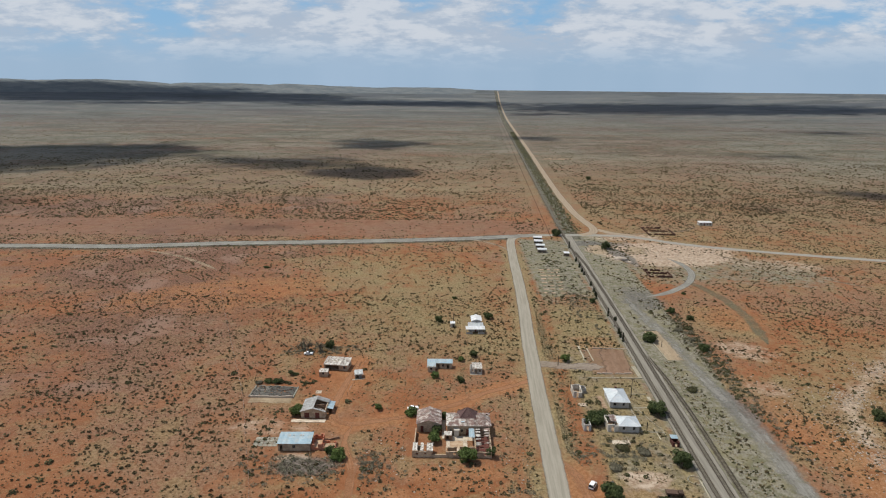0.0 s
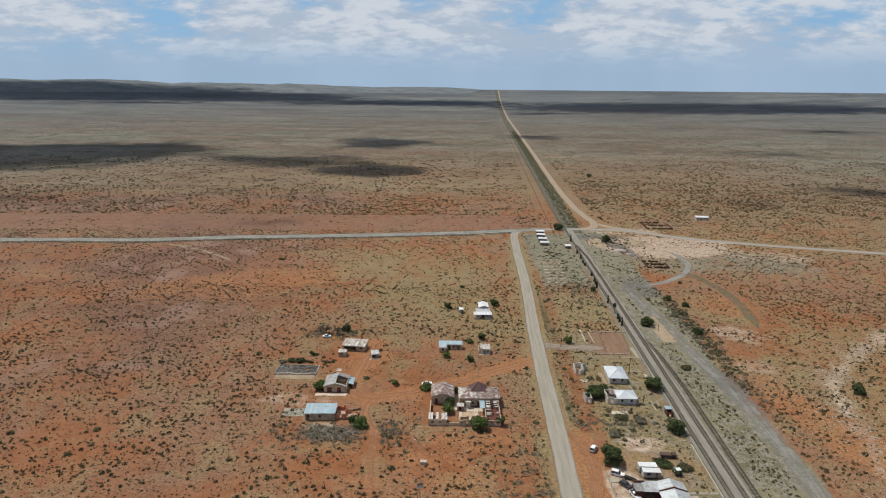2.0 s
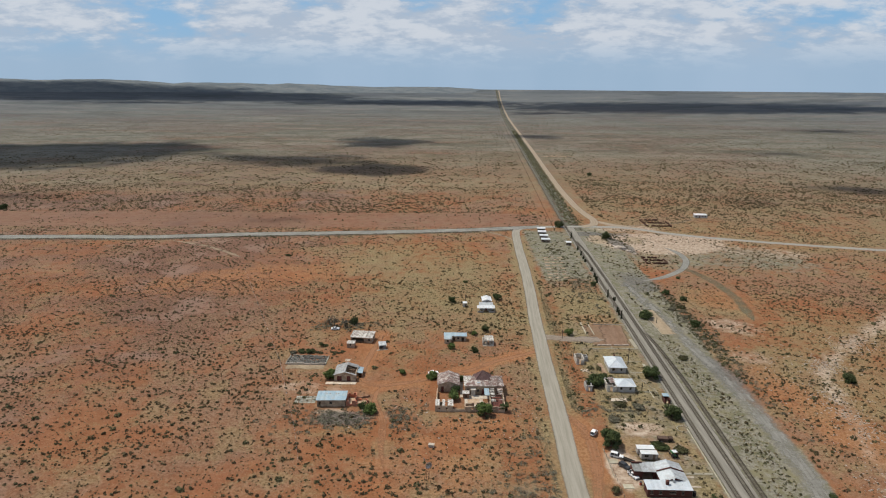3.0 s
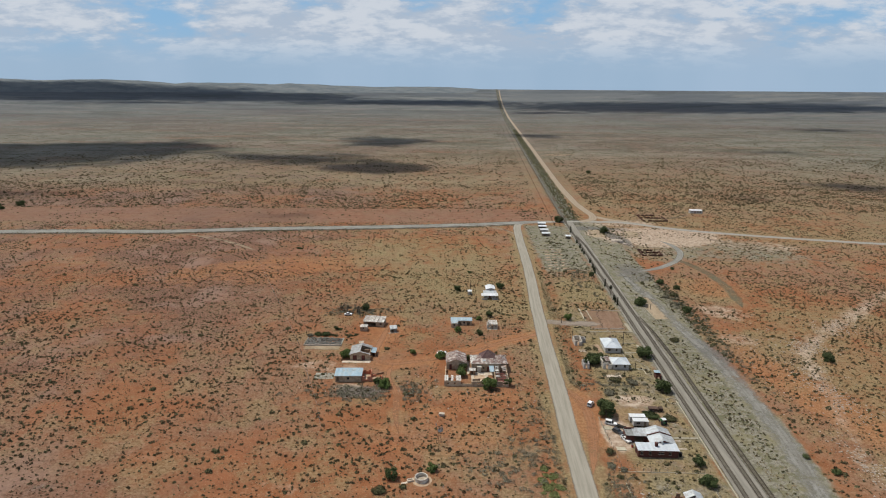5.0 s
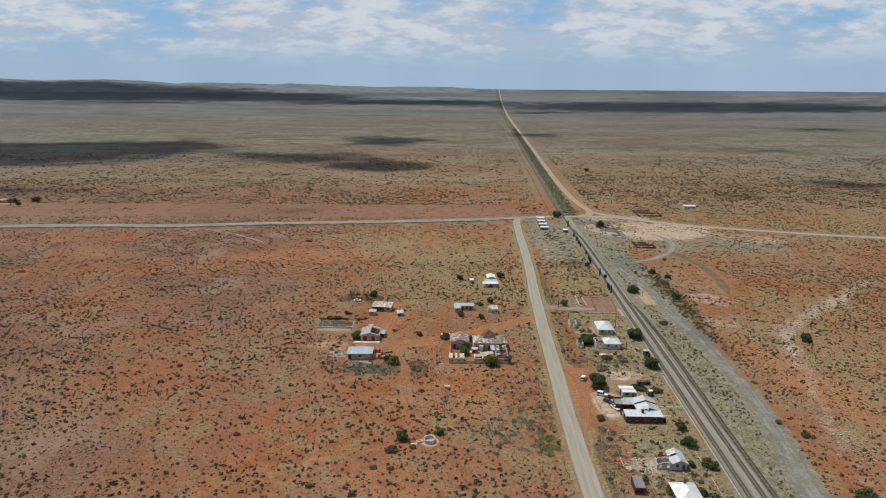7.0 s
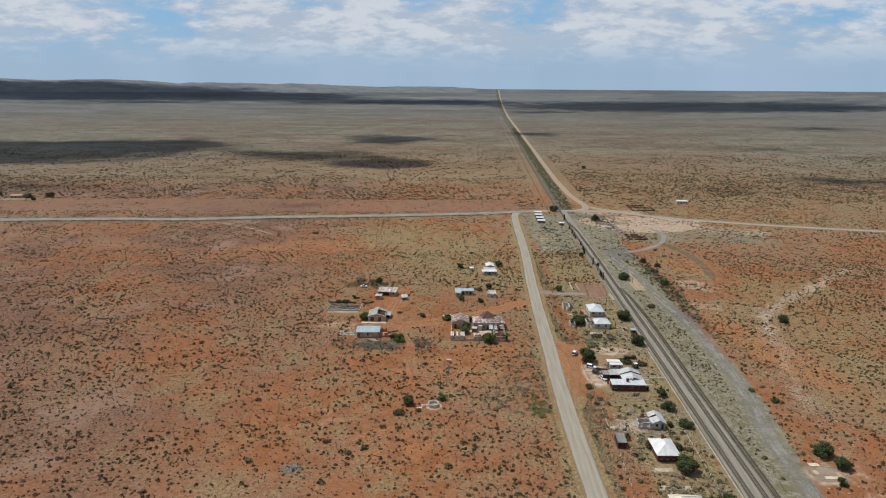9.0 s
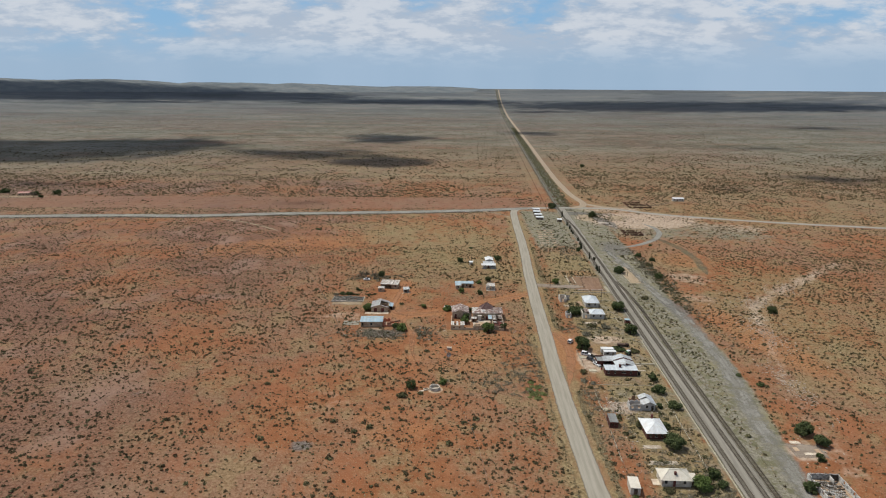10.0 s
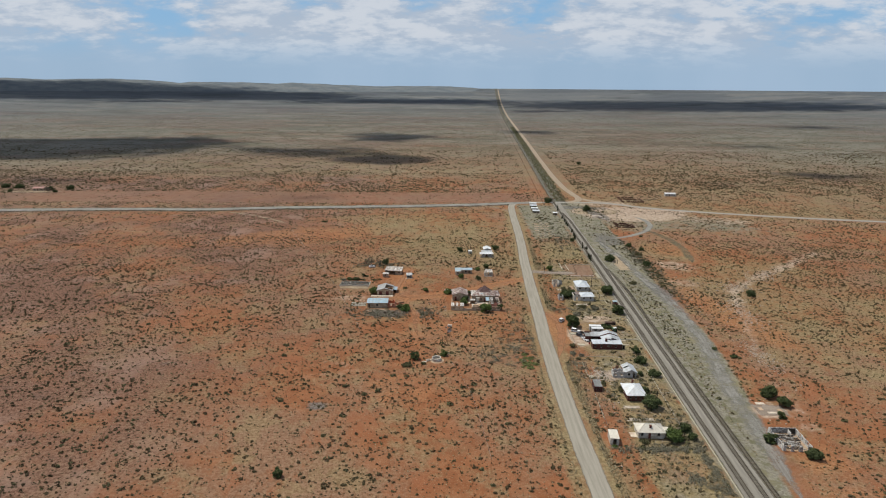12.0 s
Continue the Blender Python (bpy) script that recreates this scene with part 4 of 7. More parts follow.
def window(parent, m, a, b, sill, head, th, glazed=True):
    w = part("window", boxes((a - 0.06, b + 0.06, -0.05, 0.0, sill - 0.08, sill - 0.003)), M["concrete"], parent)
    w.matrix_basis = m
    part("lintel", boxes((a - 0.06, b + 0.06, -0.03, 0.0, head + 0.003, head + 0.08)), M["concrete"], w)
    fr = boxes((a, a + 0.06, 0.06, 0.12, sill, head), (b - 0.06, b, 0.06, 0.12, sill, head), (a + 0.06, b - 0.06, 0.06, 0.12, head - 0.06, head), (a + 0.06, b - 0.06, 0.06, 0.12, sill, sill + 0.06), ((a + b) / 2 - 0.025, (a + b) / 2 + 0.025, 0.06, 0.12, sill + 0.06, head - 0.06))
    part("frame", fr, M["timber"], w)
    if glazed:
        part("pane", boxes((a + 0.06, b - 0.06, 0.085, 0.095, sill + 0.06, head - 0.06)), M["glass"], w)


def door(parent, m, a, b, head):
    d = part("door", boxes((a + 0.05, b - 0.05, 0.08, 0.13, 0.03, head - 0.03)), M["door"], parent)
    d.matrix_basis = m
    part("handle", boxes((b - 0.22, b - 0.14, 0.04, 0.08, 1.0, 1.04)), M["steel"], d)


def shell(parent, x0, x1, y0, y1, h, wall, rng, sides=None, th=0.28, ragged=0.0, z0=0.0, dressed=True, floor=True):
    """Four walls round a rectangle. sides: for s, e, n, w a list of ('w' or 'd' or 'o', from, to, sill, head)."""
    sides = sides or {}
    runs = {"s": ((x0, y0, 0), (x1, y0, 0)), "e": ((x1, y0 + th, 0), (x1, y1 - th, 0)), "n": ((x1, y1, 0), (x0, y1, 0)), "w": ((x0, y1 - th, 0), (x0, y0 + th, 0))}
    for key, (a, b) in runs.items():
        ops = sides.get(key, [])
        bm = bmesh.new()
        m = wall_piece(bm, a, b, z0, h, th, [o[1:] for o in ops], rng, ragged)
        part("wall", bm, wall, parent)
        if dressed:
            for kind_, p, q, sill, head in ops:
                if kind_ == "w":
                    window(parent, m, p, q, sill, head, th)
                elif kind_ == "d":
                    door(parent, m, p, q, head)
    if floor:
        part("floor_slab", boxes((x0 + th, x1 - th, y0 + th, y1 - th, 0, 0.12)), M["earth_floor"], parent)


def gable_ends(parent, x0, x1, y0, y1, h, rise, wall, along="y", th=0.28, which=(0, 1)):
    for k in which:
        bm = bmesh.new()
        if along == "y":
            ya = (y0, y1 - th)[k]
            tri = [(x0, h), (x1, h), ((x0 + x1) / 2, h + rise)]
            vs = [[bm.verts.new((x, yy, z)) for x, z in tri] for yy in (ya, ya + th)]
        else:
            xa = (x0, x1 - th)[k]
            tri = [(y0, h), (y1, h), ((y0 + y1) / 2, h + rise)]
            vs = [[bm.verts.new((xx, y, z)) for y, z in tri] for xx in (xa, xa + th)]
        bm.faces.new(vs[0])
        bm.faces.new(vs[1][::-1])
        for i in range(3):
            j = (i + 1) % 3
            bm.faces.new((vs[0][j], vs[0][i], vs[1][i], vs[1][j]))
        bmesh.ops.recalc_face_normals(bm, faces=bm.faces)
        part("gable", bm, wall, parent)


def gable_roof(parent, x0, x1, y0, y1, h, rise, mat_, rng, along="y", over=0.35, missing=0.0, gaps=(None, None), mats=None):
    ma, mb = mats or (mat_, mat_)
    if along == "y":
        xm, k = (x0 + x1) / 2, rise / ((x1 - x0) / 2)
        ya, yb = y0 - over, y1 + over
        roof_slope(parent, [(x0 - over, ya, h - k * over), (x0 - over, yb, h - k * over), (xm, yb, h + rise), (xm, ya, h + rise)], ma, rng, 0.85, missing, gaps[0])
        roof_slope(parent, [(x1 + over, ya, h - k * over), (x1 + over, yb, h - k * over), (xm, yb, h + rise), (xm, ya, h + rise)], mb, rng, 0.85, missing, gaps[1])
        part("ridge_cap", boxes((xm - 0.16, xm + 0.16, ya, yb, h + rise + 0.03, h + rise + 0.10)), ma, parent)
    else:
        ym, k = (y0 + y1) / 2, rise / ((y1 - y0) / 2)
        xa, xb = x0 - over, x1 + over
        roof_slope(parent, [(xa, y0 - over, h - k * over), (xb, y0 - over, h - k * over), (xb, ym, h + rise), (xa, ym, h + rise)], ma, rng, 0.85, missing, gaps[0])
        roof_slope(parent, [(xa, y1 + over, h - k * over), (xb, y1 + over, h - k * over), (xb, ym, h + rise), (xa, ym, h + rise)], mb, rng, 0.85, missing, gaps[1])
        part("ridge_cap", boxes((xa, xb, ym - 0.16, ym + 0.16, h + rise + 0.03, h + rise + 0.10)), ma, parent)


def hip_roof(parent, x0, x1, y0, y1, h, rise, mat_, rng, over=0.4, missing=0.0):
    w, d = x1 - x0, y1 - y0
    k = rise / (min(w, d) / 2)
    a, b, c, e, z = x0 - over, x1 + over, y0 - over, y1 + over, h - k * over
    q = (min(w, d) / 2 + over)
    if d >= w:
        r0, r1 = ((x0 + x1) / 2, c + q, h + rise), ((x0 + x1) / 2, e - q, h + rise)
        slopes = [[(a, c, z), (b, c, z), r0], [(a, e, z), (b, e, z), r1], [(a, c, z), (a, e, z), r1, r0], [(b, c, z), (b, e, z), r1, r0]]
    else:
        r0, r1 = (a + q, (y0 + y1) / 2, h + rise), (b - q, (y0 + y1) / 2, h + rise)
        slopes = [[(a, c, z), (a, e, z), r0], [(b, c, z), (b, e, z), r1], [(a, c, z), (b, c, z), r1, r0], [(a, e, z), (b, e, z), r1, r0]]
    for s in slopes:
        roof_slope(parent, s, mat_, rng, 0.85, missing)
    bm = bmesh.new()
    for p, r in (((a, c, z), r0), ((b, e, z), r1), ((b, c, z), r0 if d >= w else r1), ((a, e, z), r1 if d >= w else r0), (r0, r1)):
        if (Vector(p) - Vector(r)).length > 0.1:
            tube(bm, Vector(p) + Vector((0, 0, 0.07)), Vector(r) + Vector((0, 0, 0.07)), 0.09, 0.09, 6)
    part("ridge_cap", bm, mat_, parent)


def mono_roof(parent, x0, x1, y0, y1, h0, h1, mat_, rng, over=0.3, missing=0.0, gap=None):
    """One slope, h0 high along its front and h1 along its back."""
    k = (h1 - h0) / (y1 - y0)
    roof_slope(parent, [(x0 - over, y0 - over, h0 - k * over), (x1 + over, y0 - over, h0 - k * over), (x1 + over, y1 + over, h1 + k * over), (x0 - over, y1 + over, h1 + k * over)], mat_, rng, 0.85, missing, gap)


def chimney(parent, x, y, z0, z1, wall, w=0.6):
    part("chimney", boxes((x - w / 2, x + w / 2, y - w / 2, y + w / 2, z0, z1), (x - w / 2 - 0.08, x + w / 2 + 0.08, y - w / 2 - 0.08, y + w / 2 + 0.08, z1 + 0.002, z1 + 0.16)), wall, parent)


def rubble_heap(bm, rng, x0, x1, y0, y1, count, size):
    for _ in range(count):
        s = size * rng.uniform(0.5, 1.4)
        m = Matrix.Translation((rng.uniform(x0, x1), rng.uniform(y0, y1), s * 0.25)) @ Euler((rng.uniform(-0.4, 0.4), rng.uniform(-0.4, 0.4), rng.uniform(0, 3))).to_matrix().to_4x4()
        box(bm, -s, s, -s * 0.6, s * 0.6, -s * 0.4, s * 0.4, m)


R = random.Random(7)
W = lambda a, b, s=0.95, t=2.05: ("w", a, b, s, t)
D = lambda a, b, t=2.05: ("d", a, b, 0.0, t)
O = lambda a, b, s=0.0, t=2.05: ("o", a, b, s, t)

# blue-roofed long house with a roofless red annexe
h_ = thing("house", pose(-53.2, 175.4, 0, 0, 0, 1.5), "long plastered house with a pale blue iron roof", "house")
shell(h_, 0, 10.4, 0, 5.6, 2.7, M["plaster"], R, {"s": [O(0.5, 1.4), W(4.6, 5.6)], "n": [D(4, 4.9)]})
mono_roof(h_, 0, 10.4, 0, 5.6, 2.75, 3.25, M["blue_galv"], R, 0.35)
for k, x in enumerate((3.0, 4.2, 6.6, 7.4)):
    part("roof_stone", boxes((x, x + 0.35, 3.6 + 0.3 * (k % 2), 4.3, 3.22, 3.36)), M["rubble"], h_)
a_ = thing("roofless_annexe", pose(-42.7, 176, 0, 0, 0, 1.5), "roofless annexe of broken red and tan walls", "ruin")
shell(a_, 0.1, 3.6, 0, 6.5, 2.2, M["coral"], R, {"s": [O(1.2, 2.2, 0.8, 1.8)], "e": [O(2, 3)]}, ragged=1.6, dressed=False)
shell(a_, 3.7, 8.0, 0, 4.2, 1.1, M["coral"], R, {"s": [O(1, 2), O(2.6, 3.3)], "n": [O(1, 2.4)]}, ragged=0.8, dressed=False)
bm = bmesh.new()
wall_piece(bm, (3.7, 5.2, 0), (8.4, 6.8, 0), 0, 0.9, 0.3, [], R, 0.7)
part("wall_stub", bm, M["adobe"], a_)

pv_ = thing("paving", pose(-62.4, 177.8, 0, 0, 0, 1), "field of cracked grey-green concrete slabs", "paving")
for i in range(5):
    for j in range(4):
        part("paving_slab", boxes((i * 1.6, i * 1.6 + 1.45, j * 1.4, j * 1.4 + 1.25, 0, 0.05 + 0.03 * R.random())), M["slab_grey"], pv_)

# half-roofed gabled house with a lean-to
h_ = thing("house", pose(-50.4, 195.9, 0, 0, 0, 0), "gabled farmhouse with half of its iron roof gone", "house")
shell(h_, 0, 8.6, 0, 8.8, 2.7, M["plaster"], R, {"s": [O(1.1, 3.0, 0.1, 2.2), ("d", 5.0, 6.6, 0, 2.2)], "e": [O(3, 4)], "w": [W(3, 4)]}, dressed=True)
gable_ends(h_, 0, 8.6, 0, 8.8, 2.7, 1.3, M["plaster"], which=(0, 1))
gable_roof(h_, 0, 8.6, 0, 8.8, 2.7, 1.3, M["old_galv"], R, missing=0.0, gaps=(None, (0.6, 6.6)))
for y in (1.6, 3.2, 4.8, 6.4, 8.0):
    bm = bmesh.new()
    tube(bm, (4.3, y, 3.94), (8.7, y, 2.64), 0.07, 0.07, 5)
    part("rafter", bm, M["timber"], h_)
part("inner_wall", boxes((0.3, 8.3, 5.2, 5.45, 0.12, 2.6)), M["adobe"], h_)
# dark sheets added inside, for rubble and for the room's shade
for k in range(14):
    bm = bmesh.new()
    box(bm, -0.9, 0.9, -0.35, 0.35, 0, 0.05, Matrix.Translation((R.uniform(1.6, 7.0), R.uniform(1.2, 7.8), 0.3 + 0.12 * k)) @ Matrix.Rotation(R.uniform(0, 3), 4, "Z") @ Matrix.Rotation(R.uniform(-0.4, 0.4), 4, "X"))
    part("fallen_sheet", bm, (M["scrap"], M["dark_timber"], M["rust"])[k % 3], h_)
part("doorway_shutter", boxes((1.15, 2.95, 0.1, 0.16, 0.1, 2.15)), M["door"], h_)
l_ = part("lean_to", boxes((8.9, 9.1, 3.6, 8.6, 0, 2.0), (10.5, 10.7, 3.6, 8.6, 0, 1.7), (9.1, 10.5, 8.4, 8.6, 0, 1.8)), M["adobe"], h_)
roof_slope(h_, [(10.9, 3.3, 1.8), (10.9, 8.9, 1.8), (8.8, 8.9, 2.2), (8.8, 3.3, 2.2)], M["blue_galv"], R)
tagged(mesh_object("stoep_slab", boxes((-53.5, -41.5, 193.0, 194.9, 0, 0.14), (-44.6, -41.2, 193.8, 195.0, 0.142, 0.2)), M["concrete"]), "pale broken concrete stoep in the sand", "slab")
tagged(mesh_object("concrete_slab", boxes((-49.0, -46.9, 214.2, 216.4, 0, 0.1)), M["concrete"]), "small pale concrete slab on red sand", "slab")

# pale patched house, hut and shack behind
h_ = thing("house", pose(-49.6, 234.9, 0, 0, 0, -7), "low house under a patched rusty white iron roof", "house")
shell(h_, 0, 10.0, 0, 6.3, 2.4, M["plaster"], R, {"s": [O(0.6, 6.4, 0.0, 2.1), W(8.2, 9.2)], "e": [W(2.5, 3.5)]})
mono_roof(h_, 0, 10.0, 0, 6.3, 2.55, 3.1, M["patchy"], R, 0.3)
for x in (0.7, 3.0, 6.2):
    bm = bmesh.new()
    tube(bm, (x, -0.1, 0), (x, -0.1, 2.3), 0.07, 0.06, 6)
    part("veranda_post", bm, M["timber"], h_)
for _ in range(34):
    bm = bmesh.new()
    rubble_heap(bm, R, 0.5, 9.5, 0.5, 6, 1, 0.22)
    for v in bm.verts:
        v.co.z += 2.66 + v.co.y * 0.085
    part("roof_stone", bm, M["rubble"], h_)
h_ = thing("hut", pose(-50.4, 228.3, 0, 0, 0, -3), "small square tan plastered hut with flat roof", "hut")
shell(h_, 0, 3.4, 0, 3.0, 2.1, M["plaster"], R, {"s": [W(1.3, 2.0)]})
mono_roof(h_, 0, 3.4, 0, 3.0, 2.15, 2.3, M["patchy"], R, 0.1)
h_ = thing("shack", pose(-36, 226.3, 0, 0, 0, 12), "collapsing tin shack with a sagging grey roof", "shack")
shell(h_, 0.6, 3.6, 0.2, 3.4, 2.0, M["dark_galv"], R, {"s": [O(0.2, 1.6, 0, 1.9)]}, th=0.08, ragged=0.5, dressed=False)
mono_roof(h_, 0.7, 3.8, 0.4, 3.6, 1.7, 2.3, M["worn_silver"], R, 0.2)
part("floor_pad", boxes((-0.6, 4.4, -0.8, 0.1, 0, 0.1)), M["concrete"], h_)

# stone kraal full of dark slag with a pale front wall
k_ = thing("kraal", pose(-74, 210.6, 0, 0, 0, -1), "low stone-walled kraal filled with dark rocks", "kraal")
for a, b in (((0.6, 0, 0), (17.2, 0, 0)), ((17.3, 0, 0), (17.3, 8.6, 0)), ((16.6, 8.6, 0), (1.2, 9.2, 0)), ((0, 9.2, 0), (0, 0, 0))):
    bm = bmesh.new()
    wall_piece(bm, a, b, 0, 0.9 if a[0] == 0.6 else 0.5, 0.4, [], R, 0.45)
    part("stone_wall", bm, M["rubble"] if a[0] == 0.6 else M["slab_grey"], k_)
bm = bmesh.new()
rubble_heap(bm, R, 0.6, 16.8, 0.6, 8.4, 900, 0.30)
rb_ = part("rock_fill", bm, M["slag"], k_)
rb_["kind"] = "stuff"
ribbon("spill_apron", [(-73, 208.6), (-67, 208.6), (-57, 208.8)], 6.5, 0.05, M["sand_floor"], "pale spill of rubble before the kraal", "rubble")

# hall, manor and walled court
h_ = thing("hall", pose(-8.5, 187.7, 0, 0, 0, -0.5), "tall gabled hall with a rust-streaked iron roof", "hall")
shell(h_, 0, 8.2, 0, 9.0, 3.2, M["plaster"], R, {"s": [D(1.2, 2.3, 2.3), W(5.6, 6.4, 1.2, 2.4)], "e": [W(2, 3, 1.2, 2.6), W(5.5, 6.5, 1.2, 2.6)], "w": [W(2, 3, 1.2, 2.6), W(5.5, 6.5, 1.2, 2.6)]}, th=0.4)
gable_ends(h_, 0, 8.2, 0, 9.0, 3.2, 1.35, M["plaster"], th=0.4)
gable_roof(h_, 0, 8.2, 0, 9.0, 3.2, 1.35, M["rust"], R, over=0.3)

h_ = thing("manor", pose(2.0, 186.1, 0, 0, 0, 0.5), "large old villa with maroon pyramid and rusted iron roofs", "house")
shell(h_, 0, 14.6, 0, 8.0, 3.6, M["plaster"], R, {"s": [W(0.8, 1.6), D(2.6, 3.5), W(4.6, 5.4), D(6.4, 7.4), W(8.6, 9.4), W(10.2, 11.0), D(12.2, 13.1)], "e": [W(2.5, 3.5), W(5, 6)], "w": [W(3, 4)]}, th=0.4)
hip_roof(h_, 3.8, 10.4, 2.2, 8.4, 4.2, 3.1, M["dark_rust"], R, 0.25)
roof_slope(h_, [(-0.4, -0.5, 3.55), (15.0, -0.5, 3.55), (12.6, 3.0, 4.75), (2.2, 3.0, 4.75)], M["rust"], R)
roof_slope(h_, [(-0.4, 8.4, 3.55), (15.0, 8.4, 3.55), (12.6, 4.6, 4.75), (2.2, 4.6, 4.75)], M["rust"], R)
roof_slope(h_, [(-0.4, -0.5, 3.55), (-0.4, 8.4, 3.55), (2.2, 4.6, 4.75), (2.2, 3.0, 4.75)], M["patchy"], R)
roof_slope(h_, [(15.0, -0.5, 3.55), (15.0, 8.4, 3.55), (12.6, 4.6, 4.75), (12.6, 3.0, 4.75)], M["rust"], R, 0.85, 0.12)
part("roof_deck", boxes((2.2, 12.6, 3.0, 4.6, 4.6, 4.72)), M["rust"], h_)
part("skylight_patch", boxes((4.7, 5.9, 0.9, 2.2, 4.30, 4.36)), M["blue_galv"], h_).matrix_basis = pose(0, 0, -0.05, 0, 0, 0)
pc_ = part("porch", boxes((2.3, 3.9, -1.5, -1.3, 0, 2.5), (2.3, 2.5, -1.3, -0.02, 0, 2.5), (3.7, 3.9, -1.3, -0.02, 0, 2.5), (2.1, 4.1, -1.7, -0.02, 2.503, 2.65)), M["whitewash"], h_)
c_ = thing("court_wall", pose(-9.4, 172.6, 0, 0, 0, -0.5), "ruined plastered yard wall round the old villa", "wall")
for a, b, hh, ops in (((0, 0, 0), (6.2, 0, 0), 2.4, [(1.2, 1.9, 0.9, 1.6), (3.9, 4.6, 0.9, 1.6)]), ((6.2, 0, 0), (11, 0, 0), 1.1, []), ((11, 0, 0), (18.0, 0, 0), 2.3, [(2.2, 3.0, 1.0, 1.8)]), ((18.0, 0, 0), (25.6, 0, 0), 2.3, [(5.2, 6.0, 0.9, 1.9)]),
                      ((25.6, 0.35, 0), (25.6, 13.6, 0), 3.0, [(2, 2.8, 1, 2.1), (6, 6.8, 1, 2.1), (10, 11, 0, 2.1)]), ((0.35, 14.6, 0), (0.35, 0.35, 0), 2.0, [(6, 7, 0, 1.9)]), ((6.5, 0.35, 0), (6.5, 3.6, 0), 2.2, []), ((6.5, 3.9, 0), (0.4, 3.9, 0), 2.2, [(2, 3, 0, 2)]),
                      ((20.6, 0.35, 0), (20.6, 13.0, 0), 2.6, [(1.4, 2.4, 0, 2.1), (5, 6, 0, 2.1), (9, 10, 0.9, 2.0)]), ((11.1, 0.35, 0), (11.1, 3.2, 0), 2.0, []), ((11.4, 3.2, 0), (20.3, 3.2, 0), 2.0, [(3, 4, 0, 1.9), (6, 7, 0, 1.9)])):
    bm = bmesh.new()
    wall_piece(bm, a, b, 0, hh, 0.3, ops, R, 0.35)
    part("wall_run", bm, M["plaster"], c_)
roof_slope(c_, [(0.1, 0.2, 2.35), (6.7, 0.2, 2.35), (6.7, 4.1, 2.75), (0.1, 4.1, 2.75)], M["patchy"], R, 0.5, 0.35)
roof_slope(c_, [(18.5, 7.6, 2.75), (20.4, 7.6, 2.75), (20.4, 13.2, 2.8), (18.5, 13.2, 2.8)], M["blue_galv"], R, 0.7)
roof_slope(c_, [(25.4, 0.5, 3.0), (25.4, 13.2, 3.0), (23.6, 13.2, 2.7), (23.6, 0.5, 2.7)], M["rust"], R, 0.85, 0.5)
roof_slope(c_, [(20.8, 0.5, 2.7), (20.8, 13.2, 2.7), (22.4, 13.2, 2.75), (22.4, 0.5, 2.75)], M["patchy"], R, 0.85, 0.55)
for k in range(9):
    bm = bmesh.new()
    tube(bm, (20.7, 1.2 + 1.4 * k, 2.66), (25.6, 1.2 + 1.4 * k, 2.9), 0.07, 0.07, 5)
    part("roof_beam", bm, M["timber"], c_)
part("floor_strip", boxes((20.9, 25.5, 0.4, 13.2, 0, 0.05)), M["door"], c_)
part("court_paving", boxes((10.6, 20.3, 9.9, 12.9, 0, 0.10), (11.4, 20.3, 4.0, 5.6, 0, 0.10), (11.0, 12.2, 5.6, 9.9, 0, 0.10), (16.6, 18.0, 5.6, 9.9, 0, 0.10), (9.4, 10.6, 11.0, 23.0, 0, 0.10)), M["concrete"], c_)
part("court_bed", boxes((12.25, 16.55, 5.65, 9.85, 0, 0.06)), M["earth_floor"], c_)
h_ = thing("wash_house", pose(1.0, 182.6, 0, 0, 0, -2), "tiny flat-roofed stone store in the yard", "shed")
shell(h_, 0, 2.4, 0, 2.2, 1.9, M["adobe"], R, {"s": [O(0.7, 1.5, 0, 1.7)]}, dressed=False)
mono_roof(h_, 0, 2.4, 0, 2.2, 1.95, 2.05, M["patchy"], R, 0.15)

# L-shaped house with blue roof and its roofless neighbour
h_ = thing("house", pose(-6.1, 233.6, 0, 0, 0, 0), "L-shaped plastered house with pale blue iron roof", "house")
shell(h_, 0, 3.2, 0, 3.2, 2.5, M["plaster"], R, {"s": [W(1.1, 2.0)]})
shell(h_, 0, 10.3, 3.25, 6.5, 2.4, M["plaster"], R, {"s": [O(4.0, 5.0), W(6, 7), O(8, 9.2)]})
mono_roof(h_, 0, 10.3, 3.5, 6.5, 2.52, 2.85, M["blue_galv"], R, 0.25)
mono_roof(h_, 0, 3.2, 0, 3.2, 2.3, 2.6, M["blue_galv"], R, 0.2)
h_ = thing("roofless_house", pose(11.5, 232.4, 0, 0, 0, -2), "small whitewashed ruin with bare roof poles", "ruin")
shell(h_, 0, 5.2, 0, 4.6, 2.5, M["whitewash"], R, {"s": [W(0.8, 1.5), O(2.2, 3.1), W(3.8, 4.5)], "n": [O(2, 3)]}, ragged=0.5, dressed=False)
roof_slope(h_, [(-0.2, -0.2, 2.5), (5.4, -0.2, 2.5), (5.4, 4.8, 2.9), (-0.2, 4.8, 2.9)], M["patchy"], R, 0.45, 0.22)
part("front_step", boxes((0.2, 5.0, -1.0, -0.05, 0, 0.15)), M["concrete"], h_)

